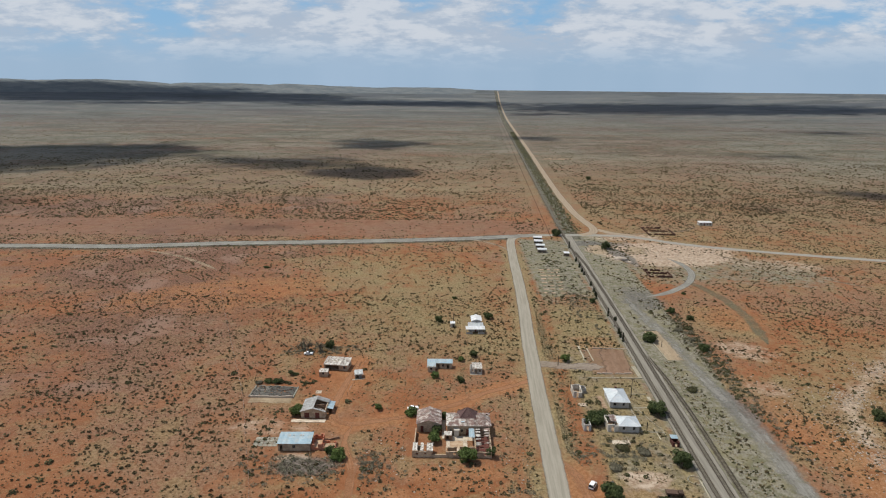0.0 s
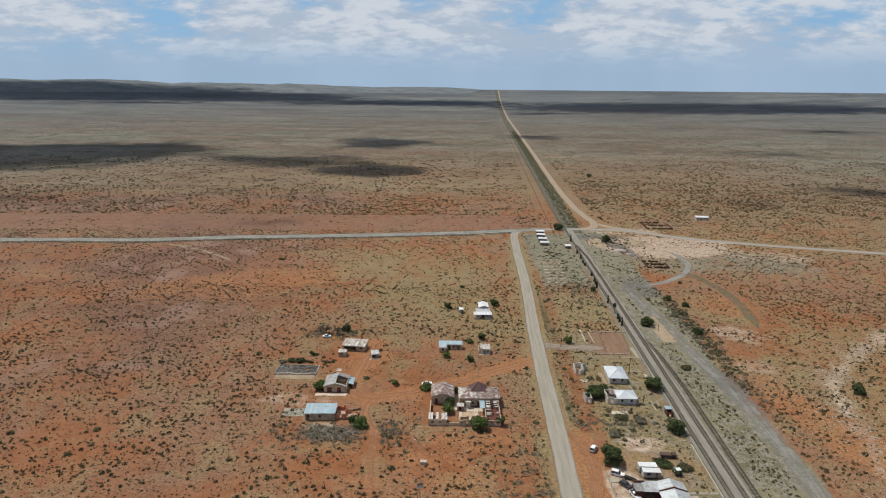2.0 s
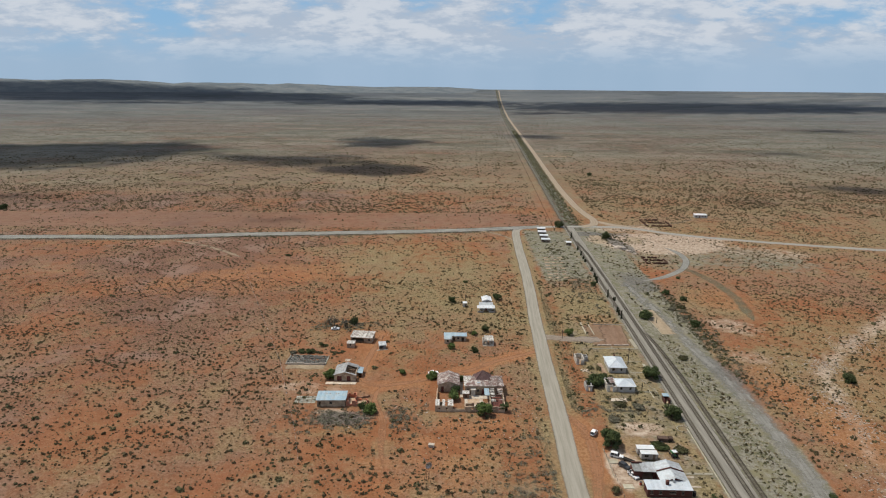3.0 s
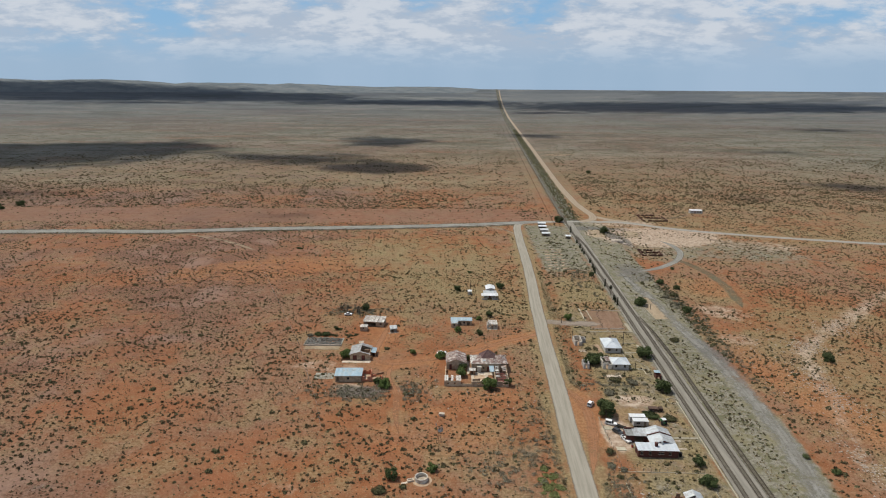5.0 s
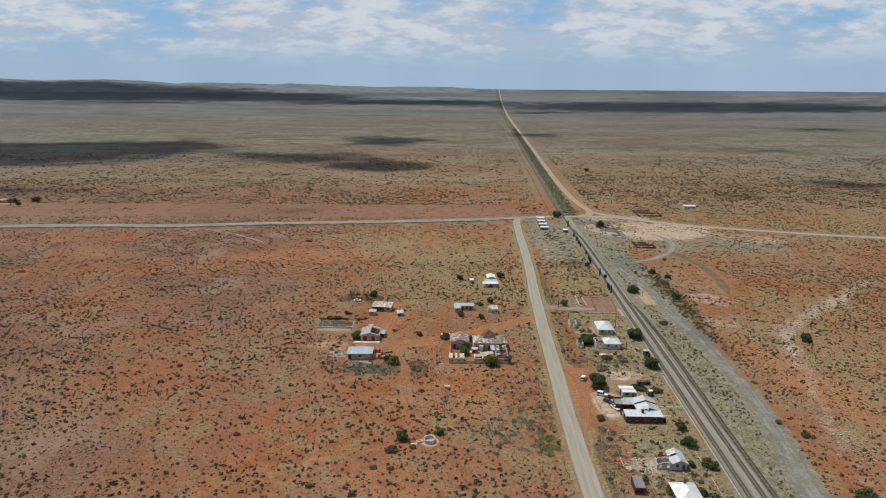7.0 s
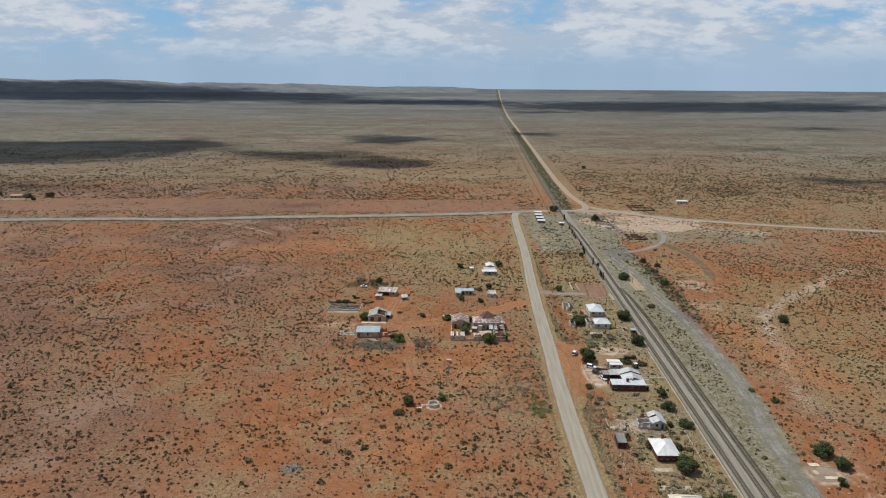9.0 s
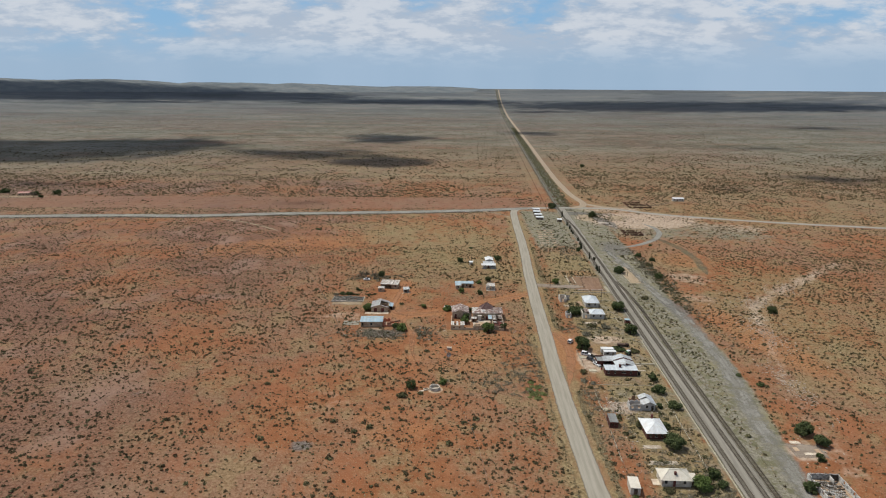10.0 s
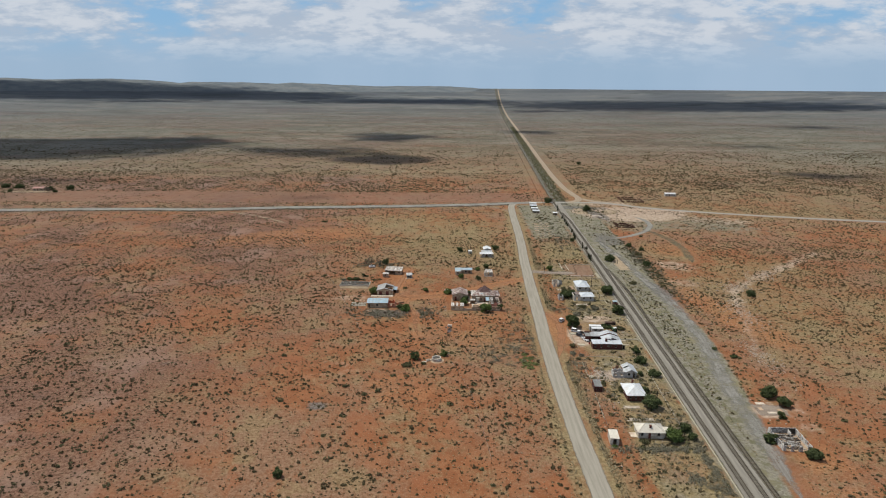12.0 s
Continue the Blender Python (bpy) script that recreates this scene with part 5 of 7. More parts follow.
# white church-like house with a veranda, hut beside it
h_ = thing("house", pose(11.3, 274.9, 0, 0, 0, 1), "white-roofed gabled house with broad white veranda", "house")
shell(h_, 3.3, 8.0, 8.0, 14.6, 3.7, M["greywall"], R, {"s": [W(1.8, 2.9, 2.2, 3.3)], "w": [W(3, 4)], "e": [W(3, 4)]})
gable_ends(h_, 3.3, 8.0, 8.0, 14.6, 3.7, 0.75, M["greywall"])
gable_roof(h_, 3.3, 8.0, 8.0, 14.6, 3.7, 0.75, M["white_roof"], R)
shell(h_, 1.4, 8.6, 3.2, 7.7, 2.6, M["greywall"], R, {"s": [W(1, 2), D(3, 4), W(5.4, 6.4)]})
mono_roof(h_, 1.4, 8.6, 3.2, 7.6, 2.65, 2.95, M["galv"], R, 0.2)
mono_roof(h_, 0.2, 9.0, 0.2, 3.0, 2.4, 2.75, M["white_roof"], R, 0.3)
for x in (0.2, 3.1, 6.1, 9.0):
    part("veranda_post", boxes((x - 0.12, x + 0.12, 0.1, 0.34, 0, 2.36)), M["whitewash"], h_)
part("veranda_wall", boxes((0.35, 2.95, 0.12, 0.3, 0, 0.8), (6.25, 8.85, 0.12, 0.3, 0, 0.8)), M["greywall"], h_)
h_ = thing("outhouse", pose(3.9, 283.2, 0), "tiny white outhouse with a pale roof", "outhouse")
shell(h_, 0, 2.2, 0, 2.2, 2.0, M["whitewash"], R, {"s": [O(1.1, 1.9, 0, 1.8)]}, th=0.15, dressed=False)
mono_roof(h_, 0, 2.2, 0, 2.2, 2.05, 2.3, M["white_roof"], R, 0.15)

# railway cottages along the line, far to near
def cottage(x, y, w, d, yaw, wall, roof, label, rise=1.7, h=2.7, chim=None, sides=None):
    c = thing("cottage", pose(x, y, 0, 0, 0, yaw), label, "cottage", "railway cottages")
    shell(c, 0, w, 0, d, h, wall, R, sides or {"s": [W(1.0, 2.0), D(3.0, 3.9), W(w - 2.2, w - 1.2)], "w": [W(2, 3), W(d - 3, d - 2)], "e": [W(2, 3), W(d - 3, d - 2)]})
    hip_roof(c, 0, w, 0, d, h, rise, roof, R, 0.45)
    if chim:
        chimney(c, chim[0], chim[1], h, chim[2], M["brick"])
    return c


cottage(62.9, 205.6, 6.9, 10.2, -2, M["greywall"], M["silver"], "grey cottage with a pale silver hipped roof", chim=(3.4, 7.2, 4.8), sides={"s": [W(1.2, 2.3), W(4.6, 5.4)], "e": [W(2, 3), W(7, 8)], "w": [W(3, 4)]})
tagged(mesh_object("side_apron", boxes((60.0, 62.0, 204.8, 214.5, 0, 0.09)), M["earth_floor"]), "tan paved apron along the grey cottage", "slab")
h_ = thing("outbuilding", pose(50.7, 213.0, 0, 0, 0, -1), "roofless whitewashed outbuilding with two rooms", "outbuilding")
shell(h_, 0, 3.4, 0, 6.2, 2.6, M["whitewash"], R, {"s": [O(1.2, 2.0)]}, th=0.25, ragged=0.5, dressed=False)
shell(h_, 3.5, 5.6, 3.6, 6.2, 2.2, M["greywall"], R, {}, th=0.2, ragged=0.4, dressed=False)
tagged(mesh_object("concrete_slab", boxes((51.6, 54.6, 206.2, 208.4, 0, 0.12)), M["concrete"]), "small white concrete slab by the outbuilding", "slab")
c_ = cottage(61.8, 188.8, 6.8, 6.2, -1, M["greywall"], M["silver"], "grey cottage with silver hipped roof and gutted annexe", 1.4, sides={"s": [W(1.0, 1.9), W(4.6, 5.4)], "e": [W(2, 3)]})
shell(c_, -4.0, -0.1, 0.2, 6.6, 2.8, M["whitewash"], R, {"s": [O(1.2, 2.2)], "w": [O(2, 3, 0.8, 2)]}, ragged=0.8, dressed=False)
roof_slope(c_, [(-2.6, 2.4, 2.75), (-0.1, 2.4, 2.75), (-0.1, 6.6, 3.0), (-2.6, 6.6, 3.0)], M["rust"], R, 0.5, 0.25)
h_ = thing("outbuilding", pose(49.6, 189.2, 0, 0, 0, -1), "small roofless grey outhouse", "outbuilding")
shell(h_, 0, 2.4, 0, 4.4, 2.5, M["greywall"], R, {"s": [O(0.8, 1.6)]}, th=0.22, ragged=0.3, dressed=False)
tagged(mesh_object("concrete_slab", boxes((57.6, 63.6, 181.2, 183.6, 0, 0.12)), M["concrete"]), "broken white concrete slab in dry scrub", "slab")
h_ = thing("kiosk", pose(77.1, 180.0, 0, 0, 0, -3), "small red brick signal hut beside the track", "hut")
shell(h_, 0, 2.2, 0, 3.2, 1.9, M["brick"], R, {"s": [O(0.7, 1.5, 0, 1.8)]}, th=0.2, ragged=0.4, dressed=False)
roof_slope(h_, [(-0.1, 1.9, 2.0), (2.3, 1.9, 2.0), (2.3, 4.0, 2.2), (-0.1, 4.0, 2.2)], M["blue_galv"], R)

# the large brick homestead
h_ = thing("homestead", pose(53.2, 125.4, 0, 0, 0, -1.5), "rambling dark red brick homestead with patched iron roofs", "house")
shell(h_, 0, 12.8, 0, 3.8, 2.5, M["brick"], R, {"s": [W(0.8, 1.6), W(3.4, 4.2), W(6.4, 8.2, 1.2, 1.9), W(9.8, 10.6)], "w": [D(1.2, 2.1)]})
mono_roof(h_, 0, 12.8, 0, 3.8, 2.6, 2.9, M["silver"], R, 0.25)
shell(h_, 5.2, 13.0, 3.9, 12.9, 2.6, M["brick"], R, {"w": [W(2, 3), D(5, 6)], "e": [W(2, 3), W(6, 7)], "n": [W(2, 3)]})
gable_ends(h_, 5.2, 13.0, 3.9, 12.9, 2.6, 1.25, M["brick"])
gable_roof(h_, 5.2, 13.0, 3.9, 12.9, 2.6, 1.25, M["galv"], R, over=0.3, mats=(M["galv"], M["worn_silver"]))
bm = bmesh.new()
for x_a, x_b, z_a, z_b in ((5.0, 9.1, 2.6, 3.98), (9.1, 13.2, 3.98, 2.6)):
    vs = [bm.verts.new(p) for p in ((x_a, 8.5, z_a - 0.1), (x_b, 8.5, z_b - 0.1), (x_b, 8.5, z_b + 0.3), (x_a, 8.5, z_a + 0.3), (x_a, 8.8, z_a - 0.1), (x_b, 8.8, z_b - 0.1), (x_b, 8.8, z_b + 0.3), (x_a, 8.8, z_a + 0.3))]
    for f in ((0, 1, 2, 3), (7, 6, 5, 4), (3, 2, 6, 7), (1, 0, 4, 5), (0, 3, 7, 4), (2, 1, 5, 6)):
        bm.faces.new([vs[i] for i in f])
bmesh.ops.recalc_face_normals(bm, faces=bm.faces)
part("fire_wall", bm, M["brick"], h_)
shell(h_, -1.6, 5.1, 8.6, 12.8, 2.5, M["brick"], R, {"s": [O(2.6, 5.8, 0, 2.2)], "w": [W(1.5, 2.5)]})
mono_roof(h_, 1.0, 5.1, 8.4, 12.8, 2.6, 2.9, M["worn_silver"], R, 0.15)
mono_roof(h_, -1.6, 0.9, 8.6, 12.8, 2.5, 2.6, M["dark_galv"], R, 0.1)
part("parapet", boxes((-1.5, 1.8, 12.4, 12.8, 2.65, 3.2)), M["brick"], h_)
chimney(h_, 6.2, 2.2, 2.6, 3.9, M["brick"], 0.8)
chimney(h_, 8.4, 3.2, 2.9, 3.6, M["galv"], 0.4)
part("water_tank", tube(bmesh.new(), (13.9, 1.0, 0), (13.9, 1.0, 1.4), 0.5, 0.5, 14), M["tyre"], h_)
part("back_step", boxes((13.4, 17.0, 9.5, 10.3, 0, 0.08), (13.4, 17.5, 4.8, 5.5, 0, 0.08)), M["concrete"], h_)

# half-ruined cottage
c_ = thing("cottage", pose(54.9, 97.8, 0, 0, 0, -1), "half-ruined grey cottage with one iron-roofed wing", "cottage", "railway cottages")
shell(c_, 4.8, 9.2, 0, 6.4, 2.5, M["greywall"], R, {"s": [O(3.0, 3.9), W(1, 1.9)], "e": [W(2, 3), W(4.8, 5.8)]})
gable_ends(c_, 4.8, 9.2, 0, 6.4, 2.5, 1.0, M["greywall"])
gable_roof(c_, 4.8, 9.2, 0, 6.4, 2.5, 1.0, M["galv"], R, mats=(M["worn_silver"], M["galv"]), gaps=((3.2, 4.2), None))
shell(c_, 0, 4.7, 0, 3.2, 2.7, M["greywall"], R, {"s": [O(0.5, 1.4, 0.8, 2), O(3.0, 3.9, 0.8, 2.0)]}, ragged=1.0, dressed=False)
shell(c_, 1.2, 4.7, 3.3, 6.2, 2.6, M["adobe"], R, {"w": [O(1, 2)]}, ragged=1.2, dressed=False)
bm = bmesh.new()
rubble_heap(bm, R, -6.5, 4.5, -0.8, 6, 320, 0.2)
q_ = part("fallen_brick", bm, M["rubble"], c_)
q_["kind"] = "stuff"
h_ = thing("shed", pose(44.5, 85.9, 0, 0, 0, -4), "narrow red brick shed with a galvanised roof", "shed")
shell(h_, 0, 2.9, 0, 5.6, 2.1, M["brick"], R, {"s": [O(0.5, 1.1, 0.6, 1.6), O(1.7, 2.3, 0.6, 1.6)]}, th=0.2, dressed=False)
roof_slope(h_, [(0.1, 0.1, 2.12), (3.0, 0.1, 2.12), (3.0, 5.7, 2.3), (0.1, 5.7, 2.3)], M["dark_galv"], R)

cottage(55.2, 78.9, 6.6, 9.0, -1, M["brick"], M["white_roof"], "red brick cottage with a bright white hipped roof", 1.7, 2.6, (3.6, 7.6, 4.7), {"s": [W(0.7, 1.5), W(2.6, 3.4), W(4.6, 5.4)], "e": [W(2, 3), W(6, 7)], "w": [W(3, 4)]})
tagged(mesh_object("concrete_slab", boxes((53.0, 58.4, 73.4, 75.2, 0, 0.12), (52.4, 53.0, 73.0, 74.4, 0, 0.06))  , M["concrete"]), "white concrete slab beside the brick cottage", "slab")
tagged(mesh_object("concrete_slab", boxes((52.0, 60.6, 64.6, 66.6, 0, 0.12)), M["concrete"]), "long pale concrete slab in the yard", "slab")

c_ = cottage(51.6, 54.0, 8.4, 5.2, -2, M["whitewash"], M["cream_roof"], "cream cottage with a cream hipped roof", 1.5, 2.6, (4.0, 1.3, 4.0), {"s": [W(0.8, 1.6), D(3.2, 4.1), W(6.2, 7.0)], "w": [W(2, 3)]})
shell(c_, 8.5, 10.3, 0.6, 3.2, 2.3, M["whitewash"], R, {"s": [O(0.4, 1.2)]}, dressed=False, th=0.2)
mono_roof(c_, 8.4, 10.3, 0.6, 3.2, 2.3, 2.5, M["cream_roof"], R, 0.15)
part("side_stoep", boxes((-2.2, -0.1, 0.6, 3.4, 0, 0.12)), M["concrete"], c_)
h_ = thing("shed", pose(41.2, 50.0, 0, 0, 0, -5), "narrow cream flat-roofed garage with an open door", "shed")
shell(h_, 0, 2.8, 0, 5.0, 2.4, M["whitewash"], R, {"s": [O(0.9, 2.0, 0, 2.1)]}, th=0.2, dressed=False)
mono_roof(h_, 0, 2.8, 0, 5.0, 2.42, 2.6, M["cream_roof"], R, 0.12)

# roofless white ruin east of the line
h_ = thing("roofless_ruin", pose(96.0, 47.2, 0, 0, 0, -3.5), "roofless white-plastered ruin with fallen beams inside", "ruin")
shell(h_, 0, 9.0, 0, 11.2, 2.1, M["stained_white"], R, {"s": [O(0.9, 2.4, 0, 2.4), O(3.3, 5.0, 0, 2.4), O(6.0, 7.6, 0, 2.4)], "w": [O(2, 3, 0.9, 2), O(5, 6, 0.9, 2), O(8, 9, 0.9, 2)], "e": [O(2, 3, 0.9, 2), O(7, 8, 0.9, 2)]}, th=0.22, ragged=0.22, dressed=False)
part("inner_wall", boxes((6.2, 6.4, 8.4, 10.8, 0.12, 1.7)), M["stained_white"], h_)
part("dark_lining", boxes((6.55, 8.6, 10.6, 10.85, 0.12, 2.0)), M["dark_timber"], h_)
for k in range(130):
    bm = bmesh.new()
    a = R.uniform(-0.4, 0.4) + (1.57 if R.random() < 0.35 else 0)
    cx, cy, ll = R.uniform(1.2, 7.6), R.uniform(0.8, 10.2), R.uniform(0.5, 1.5)
    cx, cy = min(max(cx, 0.4 + ll), 8.5 - ll), min(max(cy, 0.5 + ll), 10.6 - ll)
    box(bm, -ll, ll, -0.09, 0.09, 0.12, 0.25 + R.random() * 0.3, Matrix.Translation((cx, cy, 0)) @ Matrix.Rotation(a, 4, "Z"))
    part("fallen_beam", bm, (M["dark_timber"], M["stained_white"], M["timber"])[k % 3], h_)
for x, y, w, d in ((102.2, 77.0, 3.2, 1.6), (106.2, 76.4, 2.0, 2.4), (103.4, 70.6, 4.2, 1.2), (107.8, 71.2, 1.6, 2.6), (101.4, 72.8, 1.4, 2.0)):
    tagged(mesh_object("concrete_slab", boxes((x, x + w, y, y + d, 0, 0.12)), M["concrete"] if w > 3 else M["earth_floor"]), "broken pale floor slab in sand", "slab", "broken floor slabs")
ribbon("foundation_floor", [(100, 73.2), (105, 73.0), (110.5, 72.6)], 11.5, 0.06, M["gravel_fan"], "sandy tan floor of a vanished building", "floor")
ribbon("foundation_floor", [(102.5, 247.5), (102.6, 262), (102.8, 281)], 11.5, 0.06, M["sand_floor"], "long tan floor of a vanished shed beside the line", "floor")
ribbon("sand_floor", [(114.5, 426), (115, 438), (115.3, 452)], 18, 0.07, M["sand_floor"], "sandy pale yard by the crossing", "floor")
ribbon("sand_floor", [(141, 426), (142.5, 436), (144.5, 447)], 19, 0.07, M["sand_floor"], "sandy yellow floor of a vanished shed", "floor")
ribbon("yard_floor", [(74.5, 234.2), (75.8, 246), (77.5, 258.5)], 15.5, 0.05, M["yard_soil"], "bare swept red-brown yard beside the line", "floor")
y_ = thing("yard_wall", Matrix(), "low pale broken kerb wall round the bare yard", "wall")
for a, b, hh in (((64.9, 233.4, 0), (71.2, 233.4, 0), 0.5), ((72.4, 233.4, 0), (79.2, 233.6, 0), 0.5), ((68.8, 259.2, 0), (84.6, 258.8, 0), 0.35)):
    bm = bmesh.new()
    wall_piece(bm, a, b, 0, hh, 0.35, [], R, 0.2)
    part("kerb_run", bm, M["rubble"], y_)
tagged(mesh_object("slab_kerb", boxes((98.8, 99.2, 248.0, 279.0, 0, 0.35), (99.2, 105.4, 281.2, 281.6, 0, 0.35)), M["coping"]), "pale concrete kerb round the tan slab", "kerb")

# sheds near the crossing
for k, (x, y) in enumerate(((70.8, 465.5), (69.6, 453.5), (69.0, 440.3), (68.6, 428.0))):
    s_ = thing("railway_hut", pose(x, y, 0, 0, 0, -4), "low white-roofed railway hut with a curved roof", "hut", "huts at the crossing")
    shell(s_, 0, 6.2, 0, 4.0, 2.1, M["timber"], R, {"s": [O(0.4, 1.6, 0, 1.9), O(2.6, 3.8, 0, 1.9)]}, th=0.12, dressed=False)
    for i in range(6):
        a0, a1 = math.pi * i / 6, math.pi * (i + 1) / 6
        p0, p1 = (2.0 - 2.3 * math.cos(a0), 2.12 + 0.9 * math.sin(a0)), (2.0 - 2.3 * math.cos(a1), 2.12 + 0.9 * math.sin(a1))
        bm = bmesh.new()
        vs = [bm.verts.new(q) for q in ((-0.3, p0[0], p0[1]), (6.5, p0[0], p0[1]), (6.5, p1[0], p1[1]), (-0.3, p1[0], p1[1]), (-0.3, p0[0], p0[1] - 0.06), (6.5, p0[0], p0[1] - 0.06), (6.5, p1[0], p1[1] - 0.06), (-0.3, p1[0], p1[1] - 0.06))]
        for f in ((0, 1, 2, 3), (7, 6, 5, 4), (1, 0, 4, 5), (3, 2, 6, 7), (0, 3, 7, 4), (2, 1, 5, 6)):
            bm.faces.new([vs[j] for j in f])
        bmesh.ops.recalc_face_normals(bm, faces=bm.faces)
        part("roof_panel", bm, M["white_roof"], s_)
s_ = thing("railway_hut", pose(86.0, 419.0, 0, 0, 0, -3), "tiny white hut beside the level crossing", "hut")
shell(s_, 0, 3.6, 0, 3.0, 2.2, M["timber"], R, {"s": [O(0.5, 1.4)]}, th=0.12, dressed=False)
mono_roof(s_, 0, 3.6, 0, 3.0, 2.25, 2.6, M["white_roof"], R, 0.3)
s_ = thing("shed", pose(225.2, 526.0, 0, 0, 0, -4), "lone pale block shed on the plain", "shed")
shell(s_, 0, 11.2, 0, 5.0, 2.6, M["greywall"], R, {"s": [W(1, 2.2), D(4, 5), W(6.5, 7.7), W(9, 10)]})
mono_roof(s_, 0, 11.2, 0, 5.0, 2.65, 3.1, M["white_roof"], R, 0.2)

# farmstead far out beyond the cross road
s_ = thing("farmhouse", pose(-460.0, 529.0, 0, 0, 0, 8), "small distant farmhouse with a faded red iron roof", "house")
shell(s_, 0, 11.5, 0, 5.5, 2.6, M["plaster"], R, {"s": [W(1, 2.2), D(4.6, 5.6), W(8, 9.2)]})
gable_ends(s_, 0, 11.5, 0, 5.5, 2.6, 1.3, M["plaster"], "x")
gable_roof(s_, 0, 11.5, 0, 5.5, 2.6, 1.3, M["red_roof"], R, "x")
ribbon("farm_yard", [(-500, 522), (-470, 523), (-448, 522), (-425, 524)], 24, 0.06, M["pale_track"], "bare tan yard round the far farmhouse", "yard", taper=20)

ribbon("bare_patch", [(160, 1036), (188, 1042), (222, 1045)], 66, 0.16, M["pale_track"], "bare pale clearing in the far veld", "clearing", taper=22)

# brick foundations by the crossing
for x, y, w, d, lab in ((131.0, 370.5, 14.6, 14.6, "roofless dark red brick ruin, low broken walls"), (168.0, 487.6, 22.0, 24.6, "long low ruin of dark red brick walls")):
    f_ = thing("brick_ruin", pose(x, y, 0, 0, 0, -3), lab, "ruin")
    for a, b in (((0, 0, 0), (w, 0, 0)), ((w, 0.3, 0), (w, d * 0.8, 0)), ((0, d, 0), (w * 0.75, d, 0)), ((0, d * 0.55, 0), (w * 0.9, d * 0.5, 0)), ((0.3, d, 0), (0.3, 0.3, 0))):
        bm = bmesh.new()
        wall_piece(bm, a, b, 0, 1.5, 0.4, [(3, 4.4, 0, 1.4)], R, 1.1)
        part("wall_run", bm, M["dark_brick"], f_)

# old foundations in the strip between road and line
for k in range(24):
    x, y = 59 + (k % 3) * 4.6 + (k // 3) * 0.6 + R.uniform(-0.5, 0.5), 337 + (k // 3) * 6.8 + R.uniform(-0.6, 0.6)
    s_ = mesh_object("foundation_strip", boxes((x, x + R.uniform(2.2, 4.0), y, y + R.uniform(1.3, 2.2), 0, 0.08)), M["earth_floor"])
    tagged(s_, "pale remains of a hut floor in grey weeds", "slab", "hut floors")

# pale spoil heaps by the crossing
for x, y, w in ((124.5, 412, 8.5), (128.5, 404, 3.6), (130.5, 396, 3.0), (121.5, 418, 2.6)):
    bm = bmesh.new()
    bmesh.ops.create_icosphere(bm, subdivisions=3, radius=1)
    for v in bm.verts:
        k = 1 + 0.35 * noise.noise(v.co * 1.7 + Vector((x, y, 0)))
        v.co = Vector((v.co.x * w * 0.5 * k, v.co.y * w * 0.42 * k, max(v.co.z, -0.1) * w * 0.24 * k))
    m_ = mesh_object("spoil_mound", bm, M["rubble"], True)
    m_.location = (x, y, 0)
    tagged(m_, "pale heap of spoil by the railway", "spoil heap", "spoil heaps")

# ---- trees and larger bushes ----
def leaf_cloud(rng, lobes, count, size, flat=0.8):
    """Many small tilted leaf sprays spread through a few lobes (x, y, z, r)."""
    w = np.array([l[3] ** 2 for l in lobes])
    pick = rng.choice(len(lobes), count, p=w / w.sum())
    d = rng.normal(size=(count, 3))
    d /= np.linalg.norm(d, axis=1)[:, None]
    L = np.array(lobes)[pick]
    rad = L[:, 3] * rng.uniform(0.45, 1.08, count) ** 0.6
    c = L[:, :3] + d * rad[:, None] * np.array([1, 1, flat])
    nrm = d + rng.normal(size=(count, 3)) * 0.6 + np.array([0, 0, 0.3])
    nrm /= np.linalg.norm(nrm, axis=1)[:, None]
    u = np.cross(nrm, rng.normal(size=(count, 3)))
    u /= np.linalg.norm(u, axis=1)[:, None]
    v = np.cross(nrm, u)
    s = size * rng.uniform(0.6, 1.5, count)[:, None]
    quad = np.stack([c - u * s, c - v * s * 0.55 + nrm * s * 0.2, c + u * s, c + v * s * 0.55 + nrm * s * 0.15], 1)
    quad[:, :, 2] = np.maximum(quad[:, :, 2], 0.05)
    return quad.reshape(-1, 3), np.arange(count * 4).reshape(-1, 4)


